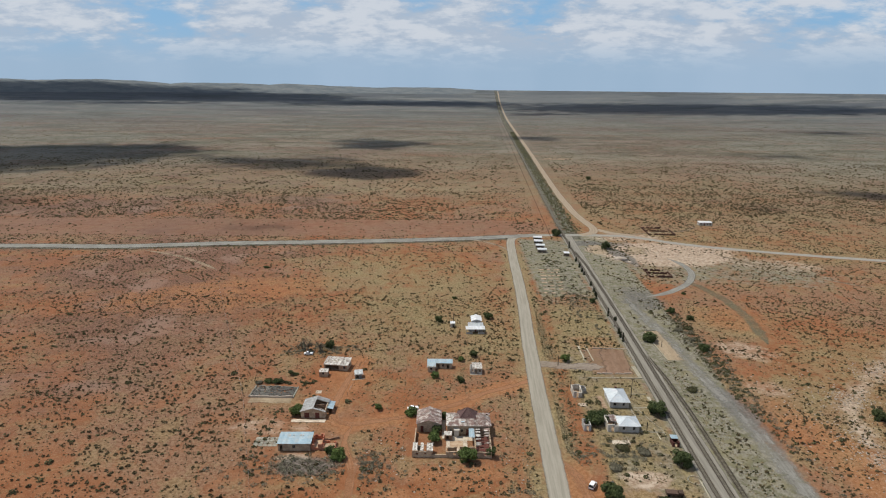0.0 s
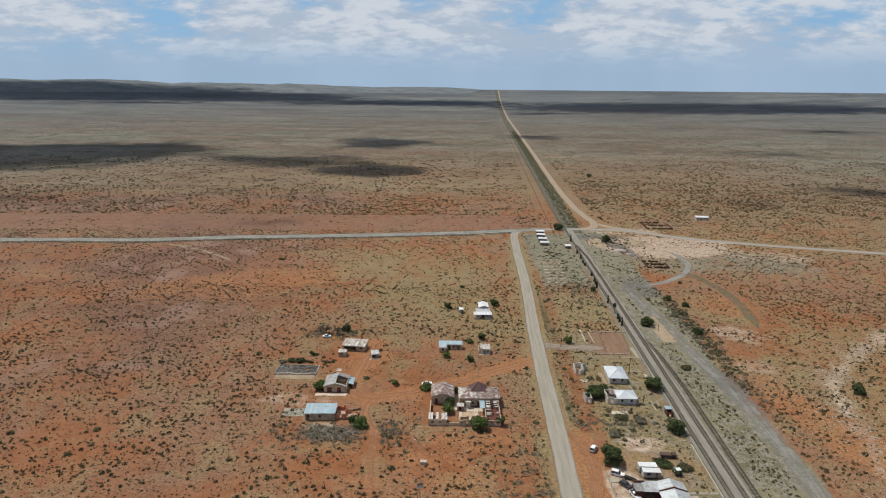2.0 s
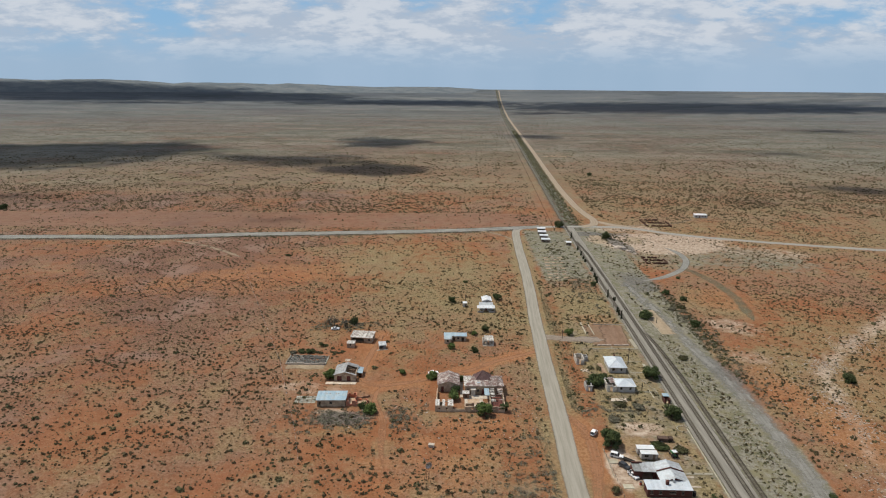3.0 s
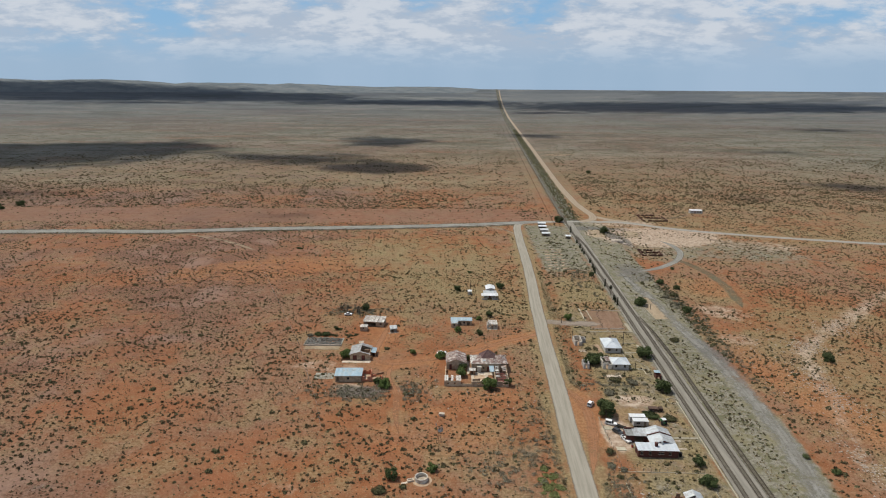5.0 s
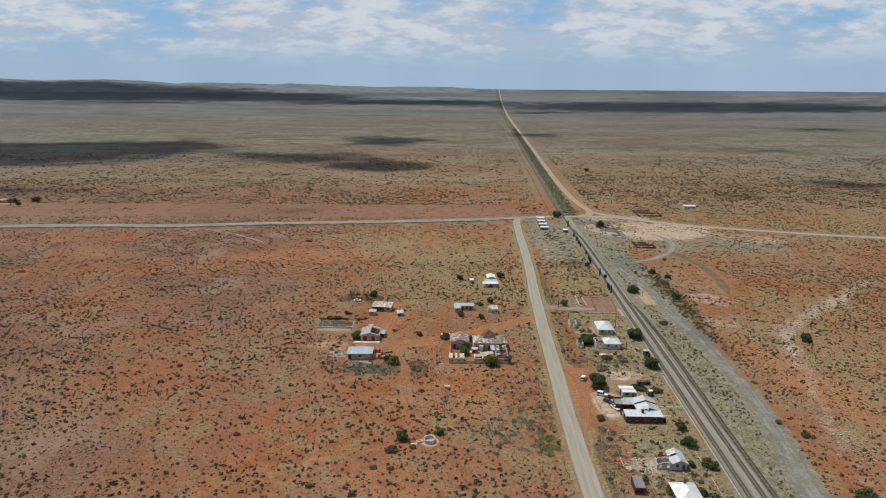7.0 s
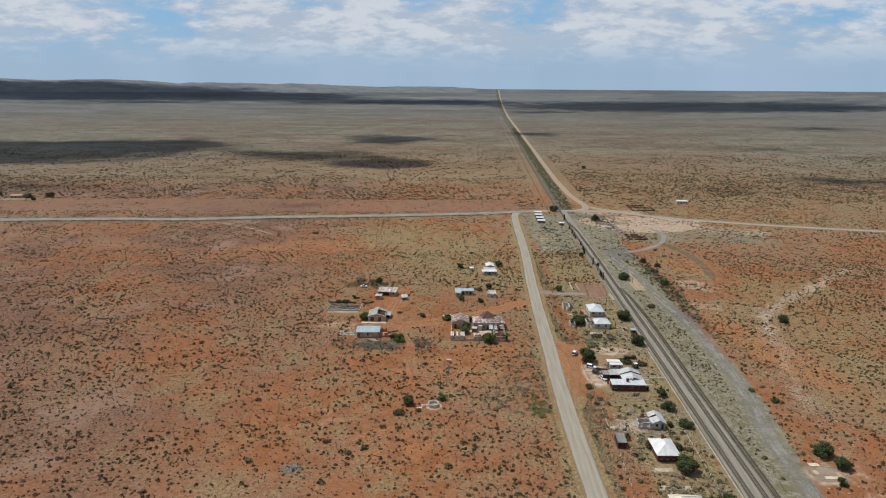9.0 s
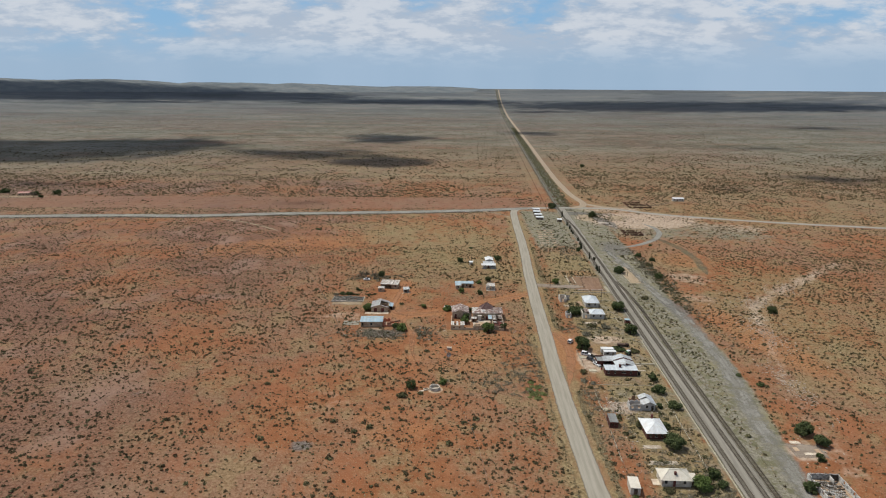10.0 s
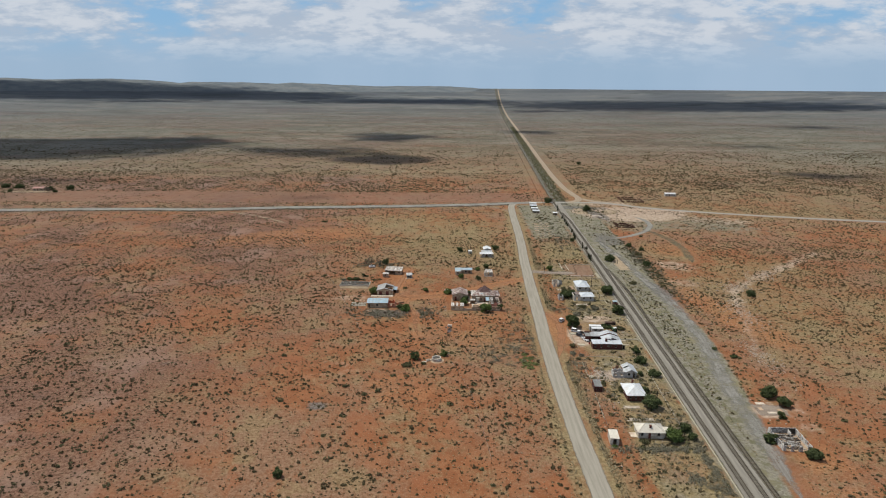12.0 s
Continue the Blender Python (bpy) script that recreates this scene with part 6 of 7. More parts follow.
def tree(x, y, height, spread, leaf="dark_leaf", label="", seed=0, bare=False, group="", low=0.0):
    rng = np.random.default_rng(seed + int(x * 7 + y * 13) % 9999)
    t = thing("tree", pose(x, y, 0, 0, 0, float(rng.uniform(0, 360))), label or "rounded dark green thorn tree with a dense crown", "tree", group)
    bm = bmesh.new()
    trunk = height * (0.4 if low < 0.5 else 0.2)
    bend = Vector((rng.uniform(-0.15, 0.15), rng.uniform(-0.15, 0.15), 0)) * height * 0.3
    tube(bm, (0, 0, -0.1), Vector((0, 0, trunk)) + bend * 0.5, 0.055 * height, 0.04 * height, 8)
    lobes = [(0.0, 0.0, height * 0.62, spread * 0.33)]
    k = int(7 + spread * 1.3)
    for i in range(k):
        a = i * math.tau / k + rng.uniform(-0.4, 0.4)
        r = spread * 0.5 * rng.uniform(0.45, 0.8)
        z = height * rng.uniform(0.36 - 0.22 * low, 0.84)
        end = Vector((math.cos(a) * r, math.sin(a) * r, z))
        tube(bm, Vector((0, 0, trunk * 0.8)) + bend * 0.4, end, 0.028 * height, 0.008 * height, 5)
        if bare:
            for _ in range(4):
                tip = end + Vector(rng.normal(size=3)) * spread * 0.22
                tip.z = max(tip.z, end.z * 0.8)
                tube(bm, end * 0.7 + Vector((0, 0, trunk * 0.25)), tip, 0.012 * height, 0.003 * height, 4)
        lobes.append((end.x, end.y, z, spread * rng.uniform(0.15, 0.25)))
    part("trunk", bm, M["bark"], t)
    count = int(140 + 70 * spread * spread) if not bare else int(30 * spread)
    v, f = leaf_cloud(rng, lobes, min(count, 3200), 0.16 + 0.02 * spread)
    cr = new("crown", raw_mesh("crown", v, 4, f, M[leaf] if not bare else M["grey_twig"]))
    cr.parent = t
    return t


def bush(x, y, width, height, leaf, label, seed=0, group=""):
    rng = np.random.default_rng(seed + int(x * 11 + y * 17) % 9999)
    b = thing("bush", pose(x, y, 0, 0, 0, float(rng.uniform(0, 360))), label, "bush", group)
    bm = bmesh.new()
    lobes = []
    for i in range(6):
        a = i * math.tau / 6 + rng.uniform(-0.4, 0.4)
        r = width * 0.30 * rng.uniform(0.4, 1.0)
        lobes.append((math.cos(a) * r, math.sin(a) * r, height * rng.uniform(0.3, 0.6), width * rng.uniform(0.2, 0.3)))
        tube(bm, (0, 0, -0.05), lobes[-1][:3], 0.05, 0.02, 5)
    part("stems", bm, M["bark"], b)
    v, f = leaf_cloud(rng, lobes, int(90 + 60 * width * width), 0.13 + 0.015 * width, height / width * 1.1)
    cr = new("foliage", raw_mesh("foliage", v, 4, f, M[leaf]))
    cr.parent = b
    return b


DARK = "dark green pepper tree with a dense rounded crown"
for x, y, h, s in ((54.0, 194.8, 3.8, 7.4), (57.8, 196.8, 3.2, 4.6), (78.9, 201.3, 4.4, 6.6), (76.6, 170.5, 4.6, 6.0), (49.4, 151.4, 6.6, 6.4), (71.2, 121.5, 3.0, 3.8), (70.2, 111.3, 3.4, 4.8), (62.8, 74.5, 4.8, 6.6), (98.2, 269.0, 4.4, 6.6),
                   (121.4, 442.0, 5.2, 7.0), (91.6, 482.0, 4.6, 8.0), (109.4, 83.0, 4.2, 6.0), (111.8, 76.2, 3.6, 5.0), (94.4, 52.6, 3.2, 4.0)):
    tree(x, y, h, s, "dark_leaf", DARK, 3, low=0.8)
for x, y, h, s in ((63.1, 52.8, 3.8, 5.6), (-52.2, 198.4, 4.0, 5.2), (8.5, 170.8, 4.4, 5.6), (-33.0, 171.4, 3.6, 4.8)):
    tree(x, y, h, s, "leaf", "leafy green tree growing close to the house", 5, low=1.0)
for x, y, h, s in ((-2.5, 181.6, 3.6, 4.4), (-11.0, 199.2, 3.2, 4.2), (-23.2, 202.6, 2.2, 3.0), (-2.9, 228.6, 2.8, 3.4), (8.2, 244.6, 2.2, 3.0), (-13.0, 117.4, 2.4, 3.2), (53.7, 245.8, 3.4, 4.0)):
    tree(x, y, h, s, "leaf", "small bright green thorn tree on red sand", 8, low=1.0)
for x, y, h, s in ((16.0, 173.4, 3.6, 3.4), (-1.8, 187.0, 3.2, 3.6), (0.6, 196.5, 3.0, 3.0), (7.5, 225.0, 2.4, 3.2), (13.8, 249.4, 2.6, 3.8), (23.4, 295.5, 3.2, 5.0), (-51.7, 257.8, 3.0, 5.0), (121.8, 306.6, 3.0, 4.2), (128.3, 297, 2.2, 4.0), (119.7, 258.2, 3.0, 4.6), (158.9, 199.2, 3.0, 4.8),
                   (-62.3, 32.0, 2.4, 3.0), (-25.4, 113.2, 3.2, 4.0), (103.6, 43.2, 2.8, 4.6), (106.4, 67.6, 2.6, 3.0), (106.2, 44.6, 1.6, 2.4), (69.0, 58.8, 2.8, 3.8), (69.6, 53.8, 2.4, 3.2), (160.4, 201.6, 2.8, 4.2), (-36.0, 174.6, 2.6, 3.4), (72.0, 99.5, 2.4, 4.4), (66.5, 99.8, 2.0, 2.6),
                   (-2.0, 291, 3.0, 4.0), (83.5, 322, 2.6, 3.6), (63.8, 86.0, 2.0, 3.4)):
    tree(x, y, h, s, "dark_leaf", "low grey-green bushy tree in the veld", 11, low=1.0)
for x, y, h, s in ((-486, 547, 4.0, 9.0), (-503, 549, 3.6, 9.0), (-512, 545, 3.2, 7.0), (-519, 551, 3.8, 8.0), (-443, 532, 4.0, 6.5), (-424, 538, 4.6, 7.5), (-430, 520, 2.8, 5.0), (-478, 520, 2.8, 4.4)):
    tree(x, y, h, s, "dark_leaf", "dark thorn tree by the far farmhouse", 12, low=1.0)
tree(190.5, 803.5, 4.2, 6.0, "dark_leaf", "lone dark thorn tree far out beside the road", 13, low=1.0)
for x, y, h, s in ((-437, 519, 7.0, 6.0), (-60.4, 253.2, 6.0, 6.0), (-55.0, 253.6, 5.2, 5.0), (-63.5, 255.5, 4.0, 4.0)):
    tree(x, y, h, s, "grey_twig", "bare grey leafless tree", 2, bare=True)
for x, y, w, h, lf in ((-115.4, 382.4, 4.0, 1.8, "dark_leaf"), (6.7, 325.6, 3.4, 1.6, "dark_leaf"), (-62.2, 229.6, 2.6, 2.6, "dark_leaf"), (-60.4, 229.8, 3.0, 1.0, "dark_leaf"), (-66, 222.6, 4.6, 2.0, "dark_leaf"), (-69.6, 222.8, 3.6, 1.8, "dark_leaf"), (-73, 221.5, 3.0, 1.4, "grey_twig"), (140.2, 337.6, 3.4, 1.6, "dark_leaf"),
                       (21.6, 109.2, 4.4, 0.7, "bright_leaf"), (23.0, 105.8, 3.6, 0.6, "bright_leaf"), (20.6, 112.6, 3.6, 0.6, "bright_leaf"), (25.2, 109.4, 3.4, 0.5, "bright_leaf"), (21.8, 118.6, 3.6, 0.5, "bright_leaf"), (24.0, 114.6, 3.8, 0.6, "bright_leaf"), (21.8, 115.2, 2.2, 0.5, "bright_leaf"), (23.4, 111.0, 1.8, 0.5, "bright_leaf"), (20.0, 106.6, 1.6, 0.5, "bright_leaf"), (65.6, 150.6, 6.0, 1.4, "dark_leaf"), (71.5, 148.6, 5.0, 1.2, "green_scrub"), (44.5, 127.4, 3.2, 2.0, "green_scrub"), (43.4, 120.4, 3.4, 1.0, "grey_twig"), (46.5, 118.0, 2.8, 0.9, "grey_twig"), (44.6, 114.4, 2.4, 0.9, "green_scrub"),
                       (107.4, 126, 2.6, 1.3, "dark_leaf"), (112.2, 117.4, 3.2, 1.5, "dark_leaf"), (56.2, 86.6, 5.4, 2.0, "green_scrub"), (64.5, 102.2, 2.0, 1.5, "dark_leaf"), (-28.6, 106.8, 4.6, 1.2, "green_scrub"), (-21.5, 108.8, 2.6, 0.9, "green_scrub"), (53.0, 51.4, 3.0, 1.2, "green_scrub"), (42.3, 48.6, 2.0, 0.9, "leaf"),
                       (60, 178.5, 4.6, 1.6, "green_scrub"), (66, 176.0, 5.0, 1.6, "grey_twig"), (55.0, 167.6, 4.6, 1.4, "grey_twig"), (116.5, 282, 4.6, 1.6, "grey_twig"), (122.6, 284, 5.0, 1.8, "green_scrub"), (119.0, 270.0, 3.8, 1.5, "grey_twig"), (99.0, 219.4, 5.0, 1.4, "green_scrub")):
    nm = {"dark_leaf": "low dark green bush", "bright_leaf": "spreading bright green creeper patch", "green_scrub": "sprawling grey-green shrub", "grey_twig": "dry grey twiggy bush", "leaf": "small fresh green bush"}[lf]
    bush(x, y, w, h, lf, nm + " on sandy ground", 4)


# ---- tall dark posts of old palms and cypresses along the platform ----
def column_tree(x, y, h, w, palm=False):
    rng = np.random.default_rng(int(x * 3 + y * 5))
    t = thing("column_tree", pose(x, y, 0), "slender dark cypress beside the platform" if not palm else "short palm with a round dark head", "tree", "platform trees")
    part("trunk", tube(bmesh.new(), (0, 0, -0.1), (0, 0, h * 0.85), 0.16, 0.10, 7), M["bark"], t)
    if palm:
        lobes = [(0, 0, h * 0.88, w * 0.42), (0.3, 0, h * 0.75, w * 0.3), (-0.3, 0.1, h * 0.78, w * 0.3)]
    else:
        lobes = [(0, 0, h * q, w * 0.5 * (1.1 - 0.5 * q)) for q in (0.12, 0.25, 0.4, 0.55, 0.7, 0.85, 0.95)]
    v, f = leaf_cloud(rng, lobes, 420, 0.2, 1.2)
    c = new("crown", raw_mesh("crown", v, 4, f, M["shade_leaf"]))
    c.parent = t


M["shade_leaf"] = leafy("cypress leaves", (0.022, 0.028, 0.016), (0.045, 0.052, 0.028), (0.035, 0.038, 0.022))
for k, (x, y, h, w) in enumerate(((94.0, 441.5, 5.5, 1.6), (91.6, 405.5, 2.6, 1.7), (91.0, 391.0, 2.8, 1.7), (89.6, 352, 2.4, 1.8), (88.6, 340, 2.2, 1.6), (87.0, 327.6, 3.8, 1.3), (86.7, 300.6, 4.8, 1.0), (86.1, 285.5, 5.4, 2.0), (85.8, 277, 2.6, 1.3), (85.4, 272.6, 2.8, 1.2), (85.2, 267.6, 4.6, 0.9), (90.2, 374, 2.0, 1.6), (90.4, 381, 2.2, 1.5), (88, 334, 2.0, 1.5))):
    column_tree(x, y, h, w, k == 7)

# ---- poles, fences, water ----
def utility_pole(x, y, h, arm=True):
    t = thing("utility_pole", pose(x, y, 0, 0, 0, -3), "tall tarred timber pole" + (" with a short crossarm" if arm else ""), "pole", "poles")
    part("pole", tube(bmesh.new(), (0, 0, -0.2), (0, 0, h), 0.15, 0.11, 8), M["dark_timber"], t)
    if arm:
        part("crossarm", boxes((-0.9, 0.9, -0.06, 0.06, h - 0.6, h - 0.46)), M["dark_timber"], t)
        for q in (-0.8, 0.8):
            part("insulator", tube(bmesh.new(), (q, 0, h - 0.459), (q, 0, h - 0.25), 0.05, 0.03, 6), M["white_roof"], t)


utility_pole(73.0, 213.5, 7.5, False)
utility_pole(51.2, 221.0, 5.0, False)
utility_pole(71.9, 190.5, 3.2, False)
utility_pole(49.8, 241, 4.5, False)
utility_pole(5.6, 291, 5.0, False)
utility_pole(65.2, 76.8, 5.5, False)
utility_pole(101.5, 262, 3.0, False)


def fence(name, pts, label, post_h=1.1, every=3.0, wires=(0.5, 1.0), thick=0.06, mat_="timber"):
    f = thing(name, Matrix(), label, "fence", "fences")
    line = curve_points(pts, 1.0) if len(pts) > 2 else np.linspace(pts[0], pts[1], 200)
    s = np.concatenate([[0], np.cumsum(np.hypot(*np.diff(line, axis=0).T))])
    us = np.arange(0, s[-1], every)
    unit = bpy.data.meshes.new("post")
    bm = tube(bmesh.new(), (0, 0, -0.2), (0, 0, post_h), thick, thick * 0.8, 6)
    bm.to_mesh(unit)
    bm.free()
    unit.materials.append(M[mat_])
    P = [(float(np.interp(u, s, line[:, 0])), float(np.interp(u, s, line[:, 1]))) for u in us]
    for p in P:
        o = new("post", unit)
        o.parent, o.location = f, (*p, 0)
    for z in wires:
        bm = bmesh.new()
        prev = None
        for p in P:             # one strand, welded from post to post
            ring = [bm.verts.new((p[0] + 0.012 * math.cos(k * 2.0944), p[1] + 0.012 * math.cos(k * 2.0944), z + 0.012 * math.sin(k * 2.0944))) for k in range(3)]
            if prev:
                for i in range(3):
                    bm.faces.new((prev[i], prev[(i + 1) % 3], ring[(i + 1) % 3], ring[i]))
            prev = ring
        part("wire", bm, M["steel"], f)


fence("fence", [(-136, 351), (-104, 276), (-76.5, 212)], "old wire fence on weathered posts across the veld", every=5)
fence("fence", [(-76.5, 212), (-66, 182), (-58, 160), (-52, 140)], "old wire fence on weathered posts beside the houses", every=4)
fence("fence", [(46.2, 150), (46.5, 132), (46.0, 112), (45.0, 98)], "sagging wire garden fence along the road", every=2.5)
fence("fence", [(45.0, 118), (58, 117.6), (71.0, 117.2)], "sagging wire fence between two yards", every=2.5)
fence("fence", [(45.0, 97.8), (44.0, 80), (43.2, 62), (43.0, 58)], "leaning wire fence in front of the cottages", every=2.5)
fence("fence", [(71.2, 117), (70.6, 98), (69.2, 80), (68.4, 62)], "wire fence along the railway yard", every=2.5)
fence("fence", [(-33.0, 243), (-35.0, 226), (-36.5, 213)], "dark sagging wire fence by the track", every=2.5)
fence("fence", [(-10, 110), (-5, 92), (-2, 78), (2, 40)], "faint wire fence over the red sand", every=5)

d_ = thing("reservoir", pose(-16.2, 112.6, 0), "round pale concrete farm reservoir, dry inside", "reservoir")
bm = bmesh.new()
N_ = 40
rings = [[bm.verts.new((r * math.cos(k * math.tau / N_), r * math.sin(k * math.tau / N_), z)) for k in range(N_)] for r, z in ((2.05, 0), (2.0, 1.25), (1.72, 1.25), (1.72, 0.12))]
for a, b in zip(rings[:-1], rings[1:]):
    for k in range(N_):
        bm.faces.new((a[k], a[(k + 1) % N_], b[(k + 1) % N_], b[k]))
part("ring_wall", bm, M["whitewash"], d_)
part("floor_slab", tube(bmesh.new(), (0, 0, 0), (0, 0, 0.12), 1.71, 1.71, 40), M["concrete"], d_)
part("apron", tube(bmesh.new(), (0.2, -0.2, -0.02), (0.2, -0.2, 0.035), 3.1, 2.8, 28), M["earth_floor"], d_)
t_ = thing("trough", pose(-20.2, 111.2, 0, 0, 0, 20), "broken pale concrete trough beside the reservoir", "trough")
part("basin", boxes((0, 1.9, 0, 0.2, 0, 0.5), (0, 1.9, 1.0, 1.2, 0, 0.5), (0, 0.2, 0.2, 1.0, 0, 0.5), (1.7, 1.9, 0.2, 1.0, 0, 0.5), (0.2, 1.7, 0.2, 1.0, 0, 0.1)), M["concrete"], t_)
part("slab", boxes((-2.0, -0.1, -0.3, 0.6, 0, 0.08)), M["concrete"], t_)

w_ = thing("windpump", pose(-11.0, 131.0, 0, 0, 0, 25), "small steel lattice windpump with a dark wheel", "windpump")
for sx, sy in ((-1, -1), (1, -1), (1, 1), (-1, 1)):
    part("leg", tube(bmesh.new(), (sx * 0.8, sy * 0.8, 0), (sx * 0.12, sy * 0.12, 6.4), 0.05, 0.04, 5), M["scrap"], w_)
for z in (1.6, 3.2, 4.8):
    q = 0.8 - 0.68 * z / 6.4
    bm = bmesh.new()
    for a, b in (((-q, -q), (q, -q)), ((q, -q), (q, q)), ((q, q), (-q, q)), ((-q, q), (-q, -q))):
        tube(bm, (*a, z), (*b, z), 0.03, 0.03, 4)
    part("girt", bm, M["scrap"], w_)
part("hub", tube(bmesh.new(), (0, -0.45, 6.5), (0, 0.3, 6.5), 0.14, 0.14, 8), M["scrap"], w_)
for k in range(14):
    a = k * math.tau / 14
    bm = bmesh.new()
    m = Matrix.Translation((0, -0.42, 6.5)) @ Matrix.Rotation(a, 4, "Y") @ Matrix.Rotation(0.5, 4, "X")
    vs = [bm.verts.new(m @ Vector(p)) for p in ((-0.05, 0, 0.3), (0.05, 0, 0.3), (0.2, 0, 1.15), (-0.2, 0, 1.15), (-0.05, 0.02, 0.3), (0.05, 0.02, 0.3), (0.2, 0.02, 1.15), (-0.2, 0.02, 1.15))]
    for f in ((0, 1, 2, 3), (7, 6, 5, 4), (1, 0, 4, 5), (3, 2, 6, 7), (0, 3, 7, 4), (2, 1, 5, 6)):
        bm.faces.new([vs[i] for i in f])
    part("blade", bm, M["steel"], w_)
part("tail_vane", boxes((-0.01, 0.01, 0.3, 1.9, 6.46, 6.54), (-0.015, 0.015, 1.9, 2.9, 6.1, 6.9)), M["steel"], w_)
p_ = thing("pump_box", pose(-11.2, 149.6, 0, 0, 0, -10), "small white pump box on concrete feet", "pump house")
part("body", boxes((0, 1.8, 0, 1.1, 0.1, 0.9), (-0.1, 1.9, -0.1, 1.2, 0.903, 1.0)), M["whitewash"], p_)
part("foot", boxes((0.1, 0.5, 0.2, 0.9, 0, 0.098), (1.3, 1.7, 0.2, 0.9, 0, 0.098)), M["concrete"], p_)


# ---- vehicles ----
def car(x, y, yaw, paint, label, kind_="hatch", length=4.2, width=1.72):
    c = thing("car", pose(x, y, 0, 0, 0, yaw), label, "car")
    l, w = length / 2, width / 2
    top, waist = (1.72 if kind_ in ("van", "suv") else 1.45), 0.92
    prof = [(-l, 0.32), (l, 0.32), (l, 0.72), (l - 0.12, 0.86)]
    if kind_ == "van":
        prof += [(l - 0.9, waist + 0.05)]
    else:
        prof += [(l - 1.15, waist)]
    prof += [(-l + 0.04, waist), (-l, 0.7)]
    bm = bmesh.new()
    rows = [[bm.verts.new((px, s * w * (0.97 if z > 0.8 else 1.0), z)) for px, z in prof] for s in (-1, 1)]
    bm.faces.new(rows[0])
    bm.faces.new(rows[1][::-1])
    for i in range(len(prof)):
        j = (i + 1) % len(prof)
        bm.faces.new((rows[0][j], rows[0][i], rows[1][i], rows[1][j]))
    bmesh.ops.recalc_face_normals(bm, faces=bm.faces)
    bmesh.ops.bevel(bm, geom=bm.edges[:], offset=0.05, segments=2, affect="EDGES")
    body = part("body", bm, paint, c)
    f0, f1 = {"hatch": (l - 1.2, -l + 0.1), "van": (l - 0.8, -l + 0.05), "suv": (l - 1.3, -l + 0.08), "pickup": (l - 1.3, l - 2.9), "sedan": (l - 1.3, -l + 0.9)}[kind_]
    slope_f, slope_b = 0.65, (0.25 if kind_ != "sedan" else 0.5)

    def cab(i, z0, z1, over):
        b = bmesh.new()
        q = [(f0 - (z0 - waist) * slope_f / (top - waist) + over, z0), (f1 + (z0 - waist) * slope_b / (top - waist) - over, z0)]
        r = [(f0 - (z1 - waist) * slope_f / (top - waist) + over, z1), (f1 + (z1 - waist) * slope_b / (top - waist) - over, z1)]
        ww0, ww1 = w - 0.04 - 0.16 * (z0 - waist) + over, w - 0.04 - 0.16 * (z1 - waist) + over
        vs = [b.verts.new(p) for p in ((q[0][0], -ww0, z0), (q[0][0], ww0, z0), (q[1][0], ww0, z0), (q[1][0], -ww0, z0), (r[0][0], -ww1, z1), (r[0][0], ww1, z1), (r[1][0], ww1, z1), (r[1][0], -ww1, z1))]
        for f in ((3, 2, 1, 0), (4, 5, 6, 7), (0, 1, 5, 4), (1, 2, 6, 5), (2, 3, 7, 6), (3, 0, 4, 7)):
            b.faces.new([vs[k] for k in f])
        bmesh.ops.recalc_face_normals(b, faces=b.faces)
        return b
    part("cabin_glass", cab(0, waist, top - 0.1, 0.0), M["glass"], c, "dark tinted glass")
    roof = cab(1, top - 0.1, top, 0.03)
    bmesh.ops.bevel(roof, geom=roof.edges[:], offset=0.03, segments=2, affect="EDGES")
    part("roof", roof, paint, c)
    for s in (-1, 1):
        for px in (f0 - 0.62, (f0 + f1) / 2, f1 + 0.2):
            b = bmesh.new()
            tube(b, (px, s * (w - 0.04), waist - 0.02), (px - 0.02, s * (w - 0.15), top - 0.05), 0.05, 0.05, 4)
            part("pillar", b, paint, c)
    if kind_ == "pickup":
        part("load_bed", boxes((-l + 0.1, l - 3.0, -w + 0.1, w - 0.1, waist + 0.002, waist + 0.03)), M["black_paint"], c)
        part("bed_side", boxes((-l + 0.02, l - 2.95, -w, -w + 0.09, waist + 0.003, waist + 0.26), (-l + 0.02, l - 2.95, w - 0.09, w, waist + 0.003, waist + 0.26), (-l, -l + 0.09, -w + 0.09, w - 0.09, waist + 0.003, waist + 0.26)), paint, c)
    for px in (l - 0.78, -l + 0.78):
        for s in (-1, 1):
            wheel = part("wheel", tube(bmesh.new(), (px, s * (w - 0.2), 0.33), (px, s * (w + 0.02), 0.33), 0.33, 0.33, 16), M["tyre"], c)
            part("rim", tube(bmesh.new(), (px, s * (w + 0.021), 0.33), (px, s * (w + 0.035), 0.33), 0.2, 0.18, 12), M["steel"], wheel)
    for s in (-1, 1):
        part("headlight", boxes((l - 0.02, l + 0.012, s * 0.6 - 0.16, s * 0.6 + 0.16, 0.6, 0.74)), M["glass"], c)
        part("tail_light", boxes((-l - 0.012, -l + 0.02, s * 0.7 - 0.09, s * 0.7 + 0.09, 0.6, 0.85)), M["red_paint"], c)
    part("bumper", boxes((l - 0.02, l + 0.05, -w + 0.1, w - 0.1, 0.36, 0.5)), M["black_paint"], c)
    part("bumper", boxes((-l - 0.05, -l + 0.02, -w + 0.1, w - 0.1, 0.36, 0.5)), M["black_paint"], c)
    return c


